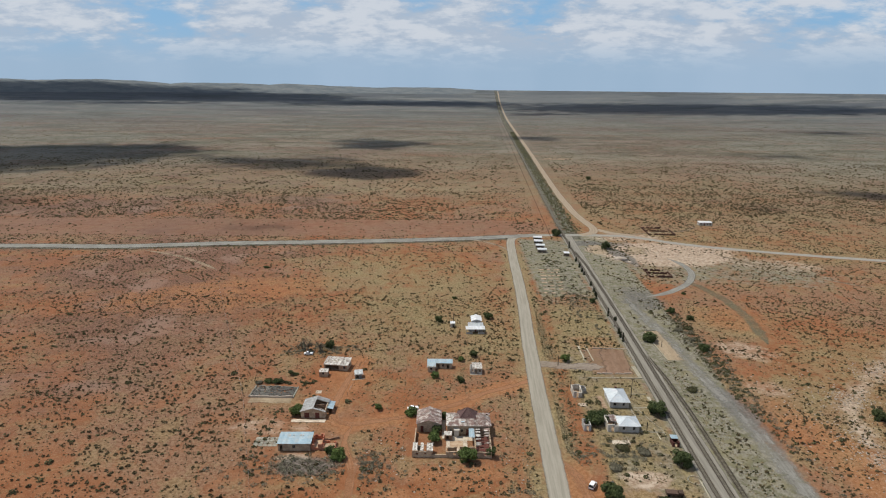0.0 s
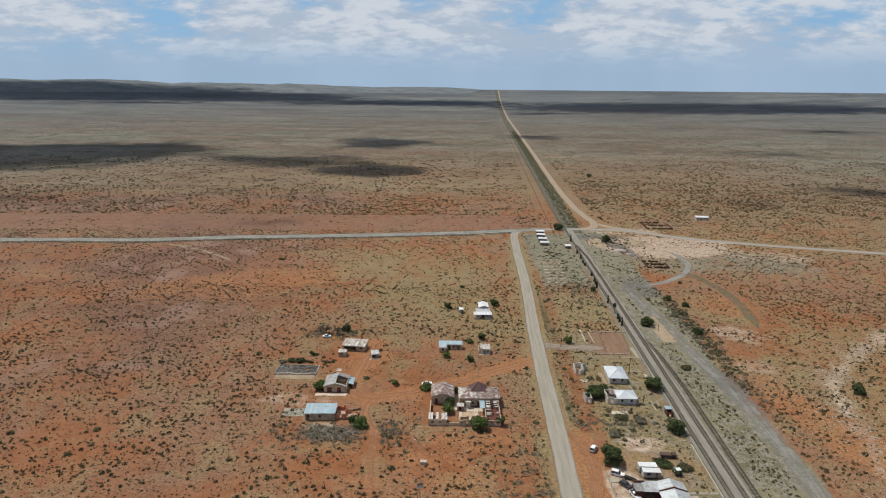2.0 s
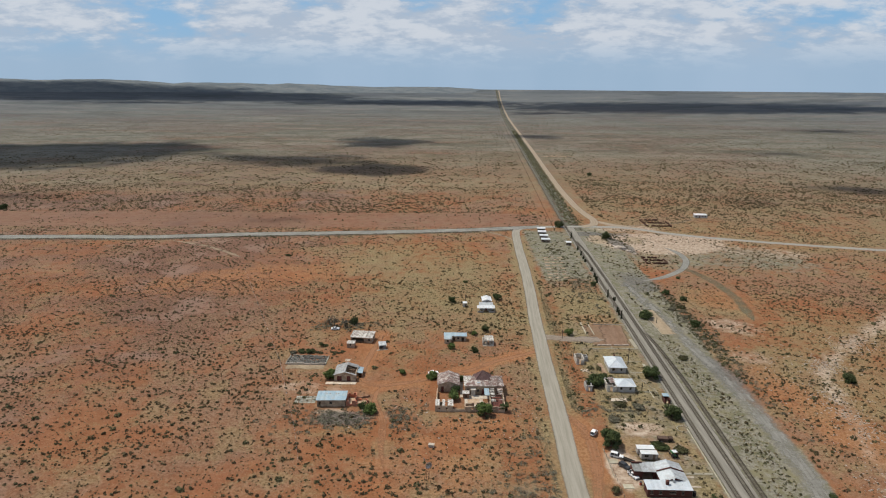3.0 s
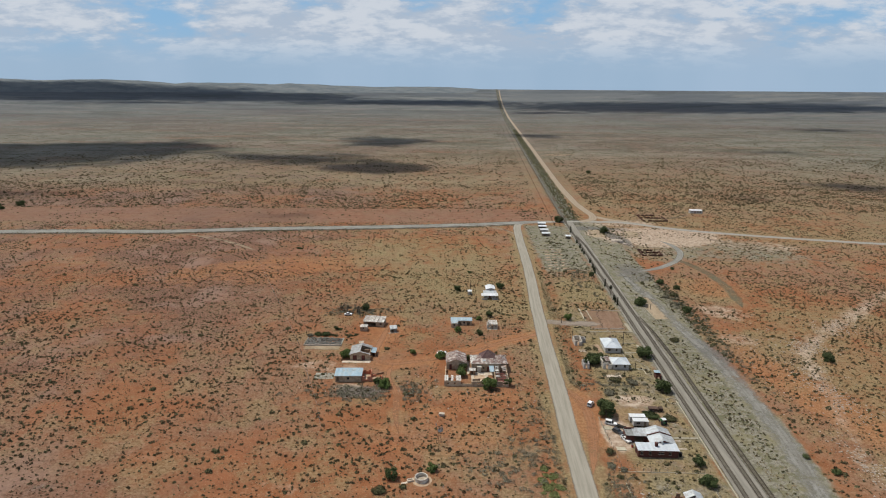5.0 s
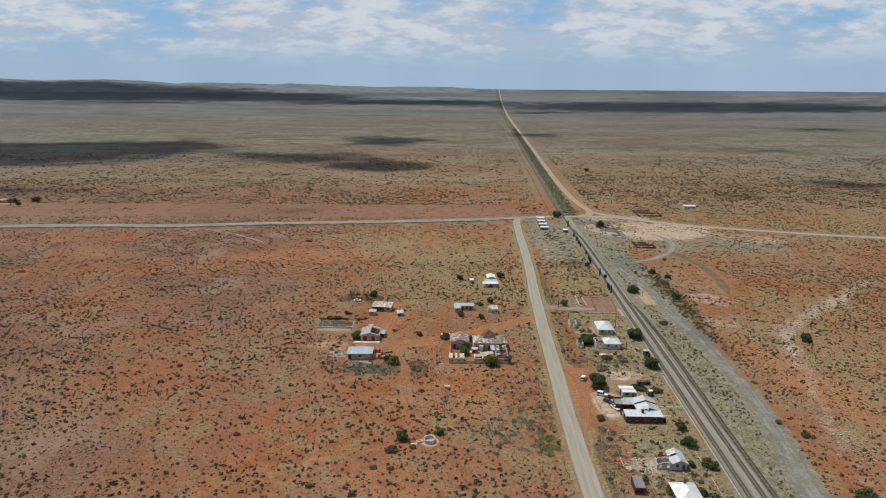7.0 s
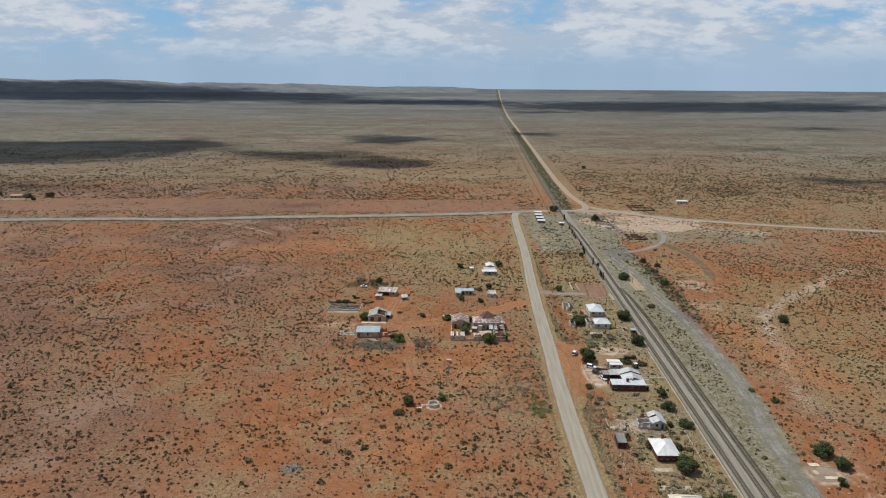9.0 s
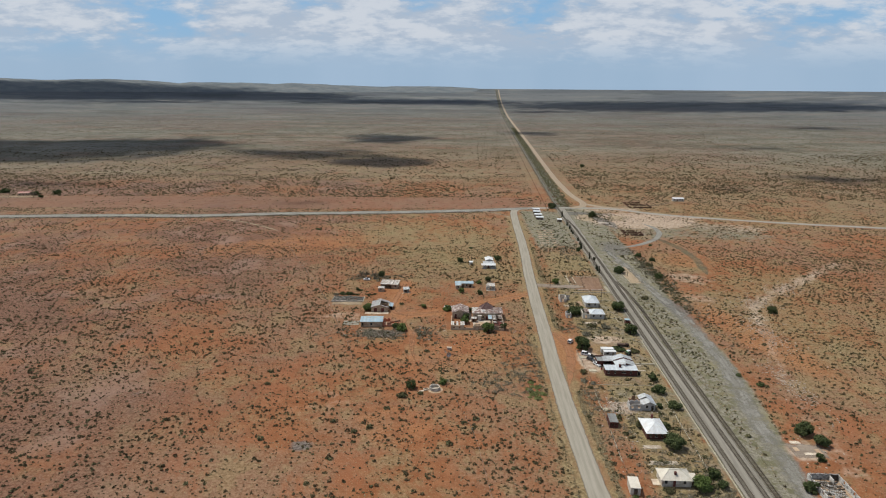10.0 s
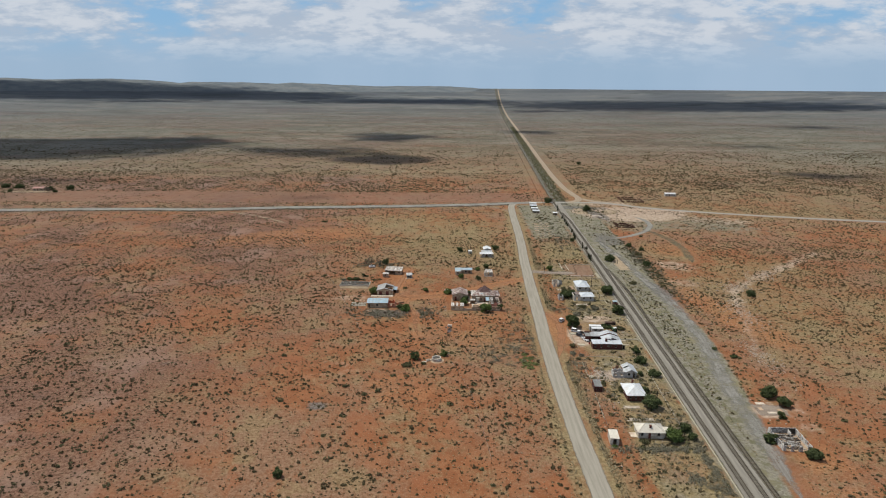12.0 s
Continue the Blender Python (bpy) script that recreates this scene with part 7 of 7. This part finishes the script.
car(45.4, 158.4, 58, M["white_paint"], "small white van parked on red dirt", "van", 3.8, 1.6)
car(49.6, 145.0, -24, M["white_paint"], "white estate car parked at the homestead", "suv", 4.3, 1.6)
car(50.6, 139.6, -52, M["black_paint"], "black hatchback parked in the sandy yard", "hatch", 3.9)
car(52.0, 134.9, -66, M["white_paint"], "white pickup parked in the sandy yard", "pickup", 4.0, 1.55)
car(-10.6, 202.8, 14, M["white_paint"], "white car parked beside the old hall", "sedan", 4.2)
car(-59.4, 249.6, 4, M["white_paint"], "abandoned white car under bare trees", "sedan", 4.0)

t_ = thing("trailer", pose(52.2, 143.2, 0, 0, 0, -38), "long dark flat trailer with low sides", "trailer")
part("deck", boxes((-2.6, 2.6, -0.5, 0.5, 0.55, 0.66)), M["tyre"], t_)
part("side_rail", boxes((-2.6, 2.6, -0.56, -0.503, 0.5, 0.85), (-2.6, 2.6, 0.503, 0.56, 0.5, 0.85)), M["tyre"], t_)
part("drawbar", boxes((2.6, 4.0, -0.08, 0.08, 0.48, 0.6)), M["scrap"], t_)
for s in (-1, 1):
    part("wheel", tube(bmesh.new(), (-0.3, s * 0.58, 0.3), (-0.3, s * 0.76, 0.3), 0.3, 0.3, 14), M["tyre"], t_)
for x, y, ww, lab in ((57.0, 143.4, 5.2, "white caravan box with a pale roof"), (56.6, 146.3, 5.4, "white-roofed container standing behind the caravan")):
    t_ = thing("site_caravan", pose(x, y, 0, 0, 0, -2), lab, "caravan", "caravans")
    part("body", boxes((0, ww, 0, 2.2, 0.45, 2.3)), M["greywall"], t_)
    part("roof", boxes((-0.1, ww + 0.1, -0.1, 2.3, 2.303, 2.42)), M["white_roof"], t_)
    part("window", boxes((1.0, 2.2, -0.03, 0.0, 1.3, 2.0)), M["glass"], t_)
    part("door", boxes((3.6, 4.4, -0.03, 0.0, 0.5, 2.2)), M["timber"], t_)
    for px in (1.6, 2.4):
        for s in (0.1, 1.9):
            part("wheel", tube(bmesh.new(), (px, s, 0.35), (px, s + 0.2, 0.35), 0.35, 0.35, 14), M["tyre"], t_)
    part("drawbar", boxes((-1.2, -0.01, 1.1, 1.3, 0.45, 0.56)), M["scrap"], t_)
t_ = thing("tractor", pose(68.2, 145.6, 0, 0, 0, 100), "old green tractor with a white canopy", "tractor")
part("engine", boxes((0.2, 1.9, -0.32, 0.32, 0.7, 1.3)), M["green_paint"], t_)
part("seat_deck", boxes((-0.9, 0.198, -0.5, 0.5, 0.7, 1.0)), M["green_paint"], t_)
part("canopy", boxes((-1.0, 0.5, -0.75, 0.75, 2.1, 2.2)), M["white_roof"], t_)
for px, py in ((-0.9, -0.6), (-0.9, 0.6), (0.4, -0.6), (0.4, 0.6)):
    part("canopy_post", tube(bmesh.new(), (px, py * 0.7, 1.0), (px, py, 2.1), 0.04, 0.04, 5), M["scrap"], t_)
for s in (-1, 1):
    part("rear_wheel", tube(bmesh.new(), (-0.5, s * 0.55, 0.7), (-0.5, s * 0.9, 0.7), 0.7, 0.7, 18), M["tyre"], t_)
    part("front_wheel", tube(bmesh.new(), (1.5, s * 0.45, 0.38), (1.5, s * 0.68, 0.38), 0.38, 0.38, 14), M["tyre"], t_)
t_ = thing("wrecked_lorry", pose(68.6, 154.8, 0, 0, 0, -6), "rusted lorry chassis lying in the yard", "lorry")
part("chassis", boxes((-2.6, 2.6, -0.5, -0.3, 0.45, 0.7), (-2.6, 2.6, 0.3, 0.5, 0.45, 0.7), (-2.4, -2.2, -0.3, 0.3, 0.45, 0.7), (0.5, 0.7, -0.3, 0.3, 0.45, 0.7)), M["scrap"], t_)
part("bin", boxes((-2.5, 0.8, -0.95, 0.95, 0.72, 1.3)), M["scrap"], t_)
part("cab", boxes((1.0, 2.4, -0.85, 0.85, 0.72, 1.5)), M["scrap"], t_)
for px in (-1.8, 1.8):
    for s in (-1, 1):
        part("wheel", tube(bmesh.new(), (px, s * 0.6, 0.4), (px, s * 0.85, 0.4), 0.4, 0.4, 14), M["tyre"], t_)
t_ = thing("scrap_pile", pose(64.5, 153.6, 0, 0, 0, -30), "heap of rusty beams and pipes", "scrap heap")
for k in range(9):
    bm = bmesh.new()
    tube(bm, (R.uniform(-1.6, -0.6), R.uniform(-0.6, 0.6), 0.06), (R.uniform(0.8, 2.0), R.uniform(-0.6, 0.6), R.uniform(0.1, 0.5)), 0.08, 0.08, 5)
    part("beam", bm, M["scrap"], t_)
t_ = thing("stone_ring", pose(77.5, 162.0, 0), "ring of pale whitewashed stones by the platform", "stone ring")
for k in range(18):
    a = k * math.tau / 18
    bm = bmesh.new()
    box(bm, -0.22, 0.22, -0.16, 0.16, 0, 0.25 + 0.1 * R.random(), Matrix.Translation((2.1 * math.cos(a), 2.1 * math.sin(a), 0)) @ Matrix.Rotation(a + R.uniform(-0.4, 0.4), 4, "Z"))
    part("stone", bm, M["coping"], t_)
t_ = thing("barrel", pose(51.6, 159.6, 0), "green steel drum standing upright", "barrel")
part("drum", tube(bmesh.new(), (0, 0, 0), (0, 0, 0.9), 0.42, 0.42, 16), M["green_paint"], t_)
part("lid", tube(bmesh.new(), (0, 0, 0.902), (0, 0, 0.95), 0.44, 0.44, 16), M["black_paint"], t_)
t_ = thing("barrel", pose(53.0, 131.0, 0), "red steel drum in the sandy yard", "barrel")
part("drum", tube(bmesh.new(), (0, 0, 0), (0, 0, 0.9), 0.36, 0.36, 16), M["red_paint"], t_)
part("lid", tube(bmesh.new(), (0, 0, 0.902), (0, 0, 0.95), 0.38, 0.38, 16), M["black_paint"], t_)
# garden kerbs and paths between cottages and line
for x0, x1, y0, y1 in ((77.0, 77.3, 186, 192), (74.5, 74.8, 184, 191), (72.5, 77.5, 188.6, 188.9), (70.3, 70.6, 196, 206), (72.0, 79.0, 205.6, 206.0), (71.0, 79.5, 216, 216.3), (79.2, 80.4, 209, 214), (60.0, 82.5, 229.6, 230.2), (81.2, 82.8, 230, 241), (67.5, 77.0, 136.0, 137.0), (46.6, 49.5, 141.5, 143.6), (47.6, 50.6, 129.0, 131.0), (45.4, 47.2, 97.0, 99.4), (62.4, 63.0, 246, 262), (66.0, 66.5, 246, 262)):
    tagged(mesh_object("garden_kerb", boxes((x0, x1, y0, y1, 0, 0.16)), M["coping"]), "pale concrete garden edging in dry grass", "kerb", "garden edgings")


def kerb_line(p, q, w=0.22, h=0.2):
    p, q = Vector(p), Vector(q)
    d = q - p
    bm = bmesh.new()
    n = max(1, int(d.length / 2.5))
    for k in range(n):
        a, b = d.length * k / n, d.length * (k + 1) / n - 0.05
        box(bm, a, b, -w / 2, w / 2, 0, h * R.uniform(0.5, 1.0))
    bmesh.ops.remove_doubles(bm, verts=bm.verts, dist=0.06)
    ob = mesh_object("yard_edging", bm, M["coping"])
    ob.matrix_basis = Matrix.Translation((p.x, p.y, 0)) @ Matrix.Rotation(math.atan2(d.y, d.x), 4, "Z")
    return tagged(ob, "low pale concrete edging along the yards", "kerb", "yard edgings")


for a, b in (((45.2, 117.6), (71.0, 117.0)), ((71.3, 117.0), (70.4, 96)), ((70.4, 95.8), (68.6, 62)), ((46.4, 150), (46.2, 134)), ((45.6, 112), (45.0, 98)), ((44.4, 84), (43.4, 66)), ((45.2, 98.8), (50.0, 98.8)), ((66.8, 85.0), (77.0, 86.0)), ((65.0, 66.5), (69, 66.6)), ((72.2, 207), (76.5, 192)), ((69.5, 189.5), (76.0, 189.5)), ((62.0, 246), (63.4, 262))):
    kerb_line((*a, 0), (*b, 0))

# ---- scrub over the plain ----
def template(sub):
    b = bmesh.new()
    bmesh.ops.create_icosphere(b, subdivisions=sub, radius=1)
    v = np.array([p.co for p in b.verts])
    f = np.array([[p.index for p in q.verts] for q in b.faces])
    b.free()
    return v, f


def field_noise(x, y, scale, seed):
    """Smooth random values between 0 and 1 over the plane."""
    rng = np.random.default_rng(seed)
    g = rng.random((256, 256))

    def one(s, k):
        u, v = (x * s + 37.7 * k) % 256, (y * s + 91.3 * k) % 256
        i, j = np.floor(u).astype(int), np.floor(v).astype(int)
        a, b = u - i, v - j
        a, b = a * a * (3 - 2 * a), b * b * (3 - 2 * b)
        i1, j1 = (i + 1) % 256, (j + 1) % 256
        i, j = i % 256, j % 256
        return g[i, j] * (1 - a) * (1 - b) + g[i1, j] * a * (1 - b) + g[i, j1] * (1 - a) * b + g[i1, j1] * a * b
    return (one(scale, 1) + 0.5 * one(scale * 2.1, 2) + 0.25 * one(scale * 4.3, 3)) / 1.75


HOUSES = [(-54, -33, 174, 184), (-52, -39, 194, 207), (-51, -38, 233, 243), (-51, -31, 225, 232), (-75, -56, 206, 221), (-11, 18, 171, 196), (-7, 6, 232, 242), (11, 18, 231, 238), (10, 22, 273, 296), (61, 72, 204, 218), (50, 57, 212, 220), (57, 70, 188, 196), (49, 53, 188, 195),
          (45, 69, 124, 160), (54, 66, 97, 106), (44, 48, 85, 92), (54, 63, 73, 89), (50, 64, 53, 60), (40, 45, 49, 56), (95, 106, 46, 60), (97, 109, 68, 79), (96, 106, 247, 279), (66, 78, 425, 471), (224, 238, 525, 532), (-19, -13, 109, 116), (40, 50, 150, 168), (66, 84, 234, 258), (100, 110, 67, 79)]


def plant_mask(x, y):
    """Where scrub may grow: 0 on roads, rails and houses, 1 on the open veld."""
    ok = np.ones(len(x))
    near = (y < 560) & (np.abs(x) < 900)
    xn, yn = x[near], y[near]
    k = np.ones(len(xn))
    for line, w in ((MAIN_ROAD, 5.2), (CROSS_ROAD, 6.5), (FAR_ROAD[:6], 7), (LOOP, 4), (GREEN_TRACK, 4.5), (RED_TRACK, 3.6), (RED_TRACK_B, 2.6), (YARD_TRACK, 4), (VILLAGE_TRACK, 4.5), (EAST_ROAD, 5), (WHITE_TRACK, 2.5), (SPUR, 3.5), (LANE, 5)):
        k = np.where(away(xn, yn, line, 12) < w, 0, k)
    rx = xn - rail_x(yn)
    k = np.where((rx > -4) & (rx < 10.5), 0, k)
    for a, b, c, d in HOUSES:
        k = np.where((xn > a - 0.6) & (xn < b + 0.6) & (yn > c - 0.6) & (yn < d + 0.6), 0, k)
    bare = (np.abs(yn - 507 - 0.02 * xn) < 30) & (xn < 60) & (xn > -460)
    k = np.where(bare & (rs.random(len(xn)) < 0.85), 0, k)
    ok[near] = k
    farm = ~near
    ok[farm] = np.where(np.abs(x[farm] - rail_x(y[farm]) - 8) < 26, 0, 1)
    return ok


def scatter(name, x, y, w, h, sub, material, label, seed, category="shrub", rough=0.16):
    rng = np.random.default_rng(seed)
    tv, tf = template(sub)
    n, k = len(x), len(tv)
    a = rng.uniform(0, math.tau, n)
    jig = 1 + rough * rng.normal(size=(n, k))
    loc = tv[None] * np.clip(jig, 0.4, 1.7)[:, :, None]
    ww = (w[:, None] * np.stack([np.ones(n), rng.uniform(0.78, 1.0, n)], 1) / 2)
    lx, ly, lz = loc[:, :, 0] * ww[:, :1], loc[:, :, 1] * ww[:, 1:], (loc[:, :, 2] * 0.55 + 0.36) * h[:, None]
    ca, sa = np.cos(a)[:, None], np.sin(a)[:, None]
    V = np.stack([x[:, None] + lx * ca - ly * sa, y[:, None] + lx * sa + ly * ca, lz + land(x, y)[:, None]], 2).reshape(-1, 3)
    F = (tf[None] + (np.arange(n) * k)[:, None, None]).reshape(-1, 3)
    return tagged(new(name, raw_mesh(name, V, 3, F, material)), label, category, kind="stuff")


def brush(name, x, y, w, h, sprays, material, label, seed, category="shrub", size=0.3):
    """Shrubs made of small tilted leaf sprays."""
    rng = np.random.default_rng(seed)
    n = len(x)
    a, q, e = rng.uniform(0, math.tau, (n, sprays)), rng.uniform(0.15, 1.0, (n, sprays)) ** 0.6, rng.uniform(0.7, 1.0, n)[:, None]
    zz = np.sqrt(np.clip(1 - q * q * 0.9, 0, 1)) * rng.uniform(0.35, 1.0, (n, sprays))
    c = np.stack([x[:, None] + np.cos(a) * q * w[:, None] / 2, y[:, None] + np.sin(a) * q * w[:, None] / 2 * e, land(x, y)[:, None] + zz * h[:, None]], 2)
    nrm = np.stack([np.cos(a) * q, np.sin(a) * q, zz + 0.2], 2) + rng.normal(size=(n, sprays, 3)) * 0.45
    nrm /= np.linalg.norm(nrm, axis=2)[..., None]
    u = np.cross(nrm, rng.normal(size=(n, sprays, 3)))
    u /= np.linalg.norm(u, axis=2)[..., None]
    v = np.cross(nrm, u)
    s = (w[:, None] * size * rng.uniform(0.6, 1.4, (n, sprays)))[..., None]
    Q = np.stack([c - u * s, c - v * s * 0.7 - nrm * s * 0.2, c + u * s, c + v * s * 0.7 - nrm * s * 0.2], 2).reshape(-1, 3)
    floor_z = np.repeat(land(x, y), sprays * 4) - 0.02
    Q[:, 2] = np.maximum(Q[:, 2], floor_z)
    F = np.arange(n * sprays * 4).reshape(-1, 4)
    return tagged(new(name, raw_mesh(name, Q, 4, F, material)), label, category, kind="stuff")


rs = np.random.default_rng(21)


def sow(count, x0, x1, y0, y1, density, wedge=True):
    x, y = rs.uniform(x0, x1, count), rs.uniform(y0, y1, count)
    if wedge:       # only the part of the plain that lies ahead
        reach = np.maximum(0.80 * (y + 150) + 5, 150)
        keep = (x > -reach) & (x < reach)
        x, y = x[keep], y[keep]
    keep = rs.random(len(x)) < density(x, y) * plant_mask(x, y)
    return x[keep], y[keep]


def open_veld(x, y):
    d = (0.34 + 0.72 * np.clip((field_noise(x, y, 0.045, 5) - 0.36) / 0.28, 0, 1)) * (0.62 + 0.5 * np.clip((field_noise(x, y, 0.009, 15) - 0.36) / 0.26, 0, 1))
    d = d * np.where(np.hypot((x - 143) / 26, (y - 298) / 40) < 1, 0.3, 1.0)
    d = d * np.where((np.abs(x - 165) < 34) & (np.abs(y - 430) < 24), 0.3, 1.0)
    corridor = (x - rail_x(y) > -38) & (x - rail_x(y) < 34) & (y < 480)
    village = np.hypot((x + 22) / 48, (y - 210) / 44) < 1
    south = np.clip((y + 20) / 120, 0.8, 1.0)      # thinner cover on the red sand to the south
    return d * np.where(corridor, 0.75, 1.0) * np.where(village, 0.4, 1.0) * np.where(x > 118, 1.25, 1.0) * south


def tan_veld(x, y):
    return open_veld(x, y) * np.where((y > 535) & (y < 760), 1.0, 0.45)


def thick(x, y):
    t = np.clip((field_noise(x, y, 0.03, 9) - 0.5) / 0.12, 0, 1)
    strip = (x > 40) & (x - rail_x(y) < -4) & (y < 480)
    return np.where(strip, np.clip(t + 0.35, 0, 1), t * 0.5)


x, y = sow(104000, -480, 520, -170, 330, open_veld)
w = 0.46 + 0.95 * rs.random(len(x)) ** 1.9
brush("scrub", x, y, w, w * rs.uniform(0.4, 0.65, len(x)), 12, M["scrub"], "low dark karoo shrubs dotted over the sand", 31)
x, y = sow(26000, -480, 520, -170, 330, open_veld)
w = 0.45 + 0.95 * rs.random(len(x)) ** 1.9
brush("scrub", x, y, w, w * rs.uniform(0.4, 0.65, len(x)), 12, M["green_scrub"], "grey-green karoo shrubs among the dark ones", 39)
x, y = sow(110000, -480, 520, -170, 330, lambda x, y: 0.9 + 0 * x)
w = rs.uniform(0.25, 0.6, len(x))
brush("scrub", x, y, w, w * 0.5, 6, M["scrub"], "tiny dark karoo shrublets on the sand", 32, size=0.4)
x, y = sow(60000, -480, 520, -170, 330, lambda x, y: 0.9 + 0 * x)
w = rs.uniform(0.25, 0.6, len(x))
brush("grass_tuft", x, y, w, w * 0.4, 5, M["straw"], "small dry grass tufts between the shrubs", 40, "grass", 0.35)
x, y = sow(6000, -480, 520, -170, 340, thick)
w = 1.0 + 1.8 * rs.random(len(x)) ** 2
brush("scrub", x, y, w, w * rs.uniform(0.35, 0.55, len(x)), 40, M["green_scrub"], "larger grey-green karoo bushes", 33, size=0.16)
x, y = sow(110000, -900, 1000, 330, 700, open_veld)
w = 0.6 + 1.1 * rs.random(len(x)) ** 2
scatter("scrub", x, y, w, w * 0.5, 1, M["scrub"], "low dark shrubs farther over the plain", 34)
x, y = sow(23000, -900, 1000, 500, 1000, tan_veld)
w = 1.2 + 2.0 * rs.random(len(x)) ** 2
scatter("scrub", x, y, w, w * 0.45, 2, M["scrub"], "broad dark shrubs on the tan plain", 41)
x, y = sow(230000, -2100, 2400, 700, 2700, lambda x, y: open_veld(x, y) * np.clip((3000 - np.hypot(x, y)) / 2000, 0.0, 1.0))
w = 0.9 + 1.9 * rs.random(len(x)) ** 2
scatter("scrub", x, y, w, w * 0.4, 1, M["far_scrub"], "distant dark scrub on the plain", 35)


def by_spots(spots, n):
    xs, ys = [], []
    for cx, cy, ax, ay, share in spots:
        k = int(n * share)
        xs.append(cx + rs.normal(size=k) * ax * 0.5)
        ys.append(cy + rs.normal(size=k) * ay * 0.5)
    x, y = np.concatenate(xs), np.concatenate(ys)
    keep = plant_mask(x, y) > 0
    return x[keep], y[keep]


# grey twiggy thickets
x, y = by_spots([(-43, 167, 19, 8, 0.11), (20, 128, 14, 16, 0.05), (8, 118, 16, 12, 0.04), (58, 47.5, 20, 2.0, 0.07), (69.6, 38, 1.6, 22, 0.06), (62, 33, 3, 4, 0.018), (66.5, 27, 3, 4, 0.015), (44, 112, 5, 18, 0.02), (52, 92, 12, 16, 0.04), (-24, 168, 10, 10, 0.06), (60, 176, 20, 8, 0.05), (120, 262, 5, 50, 0.14), (117, 215, 5, 50, 0.05), (-57, 255, 16, 6, 0.08), (75, 330, 14, 50, 0.12), (60, 62, 14, 12, 0.05), (26, 150, 10, 26, 0.02)], 1700)
w = rs.uniform(0.9, 2.5, len(x))
brush("dry_bush", x, y, w, w * rs.uniform(0.28, 0.5, len(x)), 60, M["grey_twig"], "thickets of dry grey twigs", 36, size=0.075)
# darker bushes along the edge of the railway yard and along old fences
x, y = by_spots([(121.5, 285, 3, 50, 0.3), (119, 250, 3, 40, 0.25), (115, 215, 4, 50, 0.2), (113.5, 165, 5, 40, 0.06), (-36, 228, 0.8, 16, 0.12), (-53.5, 223.5, 4, 5, 0.06), (-66, 222.5, 6, 1.2, 0.1), (-60, 182, 3, 30, 0.08), (104, 215, 5, 50, 0.15), (92, 200, 4, 90, 0.12), (60, 195, 16, 50, 0.2), (58, 80, 14, 60, 0.2), (128, 440, 20, 20, 0.25), (-150, 437, 160, 5, 0.35), (98, 150, 8, 90, 0.4), (102, 110, 6, 60, 0.3), (75, 400, 10, 50, 0.2), (178, 723, 40, 26, 0.5), (-95, 545, 60, 30, 0.4), (-20, 590, 70, 40, 0.5)], 360)
w = np.where(np.abs(x - 98) < 9, rs.uniform(0.5, 1.1, len(x)), rs.uniform(0.8, 2.0, len(x)))
brush("scrub", x, y, w, w * rs.uniform(0.35, 0.6, len(x)), 44, M["green_scrub"], "dark green bushes along fences and the yard edge", 42, size=0.14)
y = rs.uniform(492, 1700, 2600)
x = rail_x(y) + rs.uniform(3.5, 15, 2600)
w = rs.uniform(0.8, 2.2, len(x))
scatter("scrub", x, y, w, w * 0.5, 1, M["green_scrub"], "dark scrub along the railway verge", 43)
# tufts of dry grass along roads and line
x, y = by_spots([(38.4, 80, 2.2, 110, 0.5), (41.5, 180, 3, 80, 0.45), (48, 290, 4, 90, 0.35), (27.5, 90, 2.0, 110, 0.14), (57, 38, 16, 14, 0.1), (70, 60, 6, 80, 0.1), (90, 120, 10, 150, 0.2), (95, 230, 14, 120, 0.2), (60, 200, 20, 60, 0.2), (60, 90, 22, 60, 0.2), (10, 220, 50, 60, 0.3), (24, 100, 18, 100, 0.2)], 7000)
w = rs.uniform(0.3, 0.8, len(x))
brush("grass_tuft", x, y, w, w * 0.45, 8, M["straw"], "tufts of dry yellow grass", 37, "grass", 0.25)
# scattered stones
x, y = by_spots([(150, 425, 50, 40, 0.3), (53, 99, 10, 6, 0.15), (100, 74, 14, 10, 0.1), (-30, 174, 30, 14, 0.05), (55, 85, 16, 50, 0.15), (5, 172, 40, 20, 0.05), (140, 190, 30, 60, 0.2), (72, 250, 16, 30, 0.1), (158, 214, 12, 12, 0.15), (186, 238, 14, 12, 0.12), (142, 172, 7, 22, 0.15), (125, 120, 6, 26, 0.15)], 1700)
scatter("loose_stone", x, y, rs.uniform(0.25, 0.8, len(x)), rs.uniform(0.12, 0.35, len(x)), 1, M["rubble"], "loose pale stones and rubble", 38, "stone", 0.3)
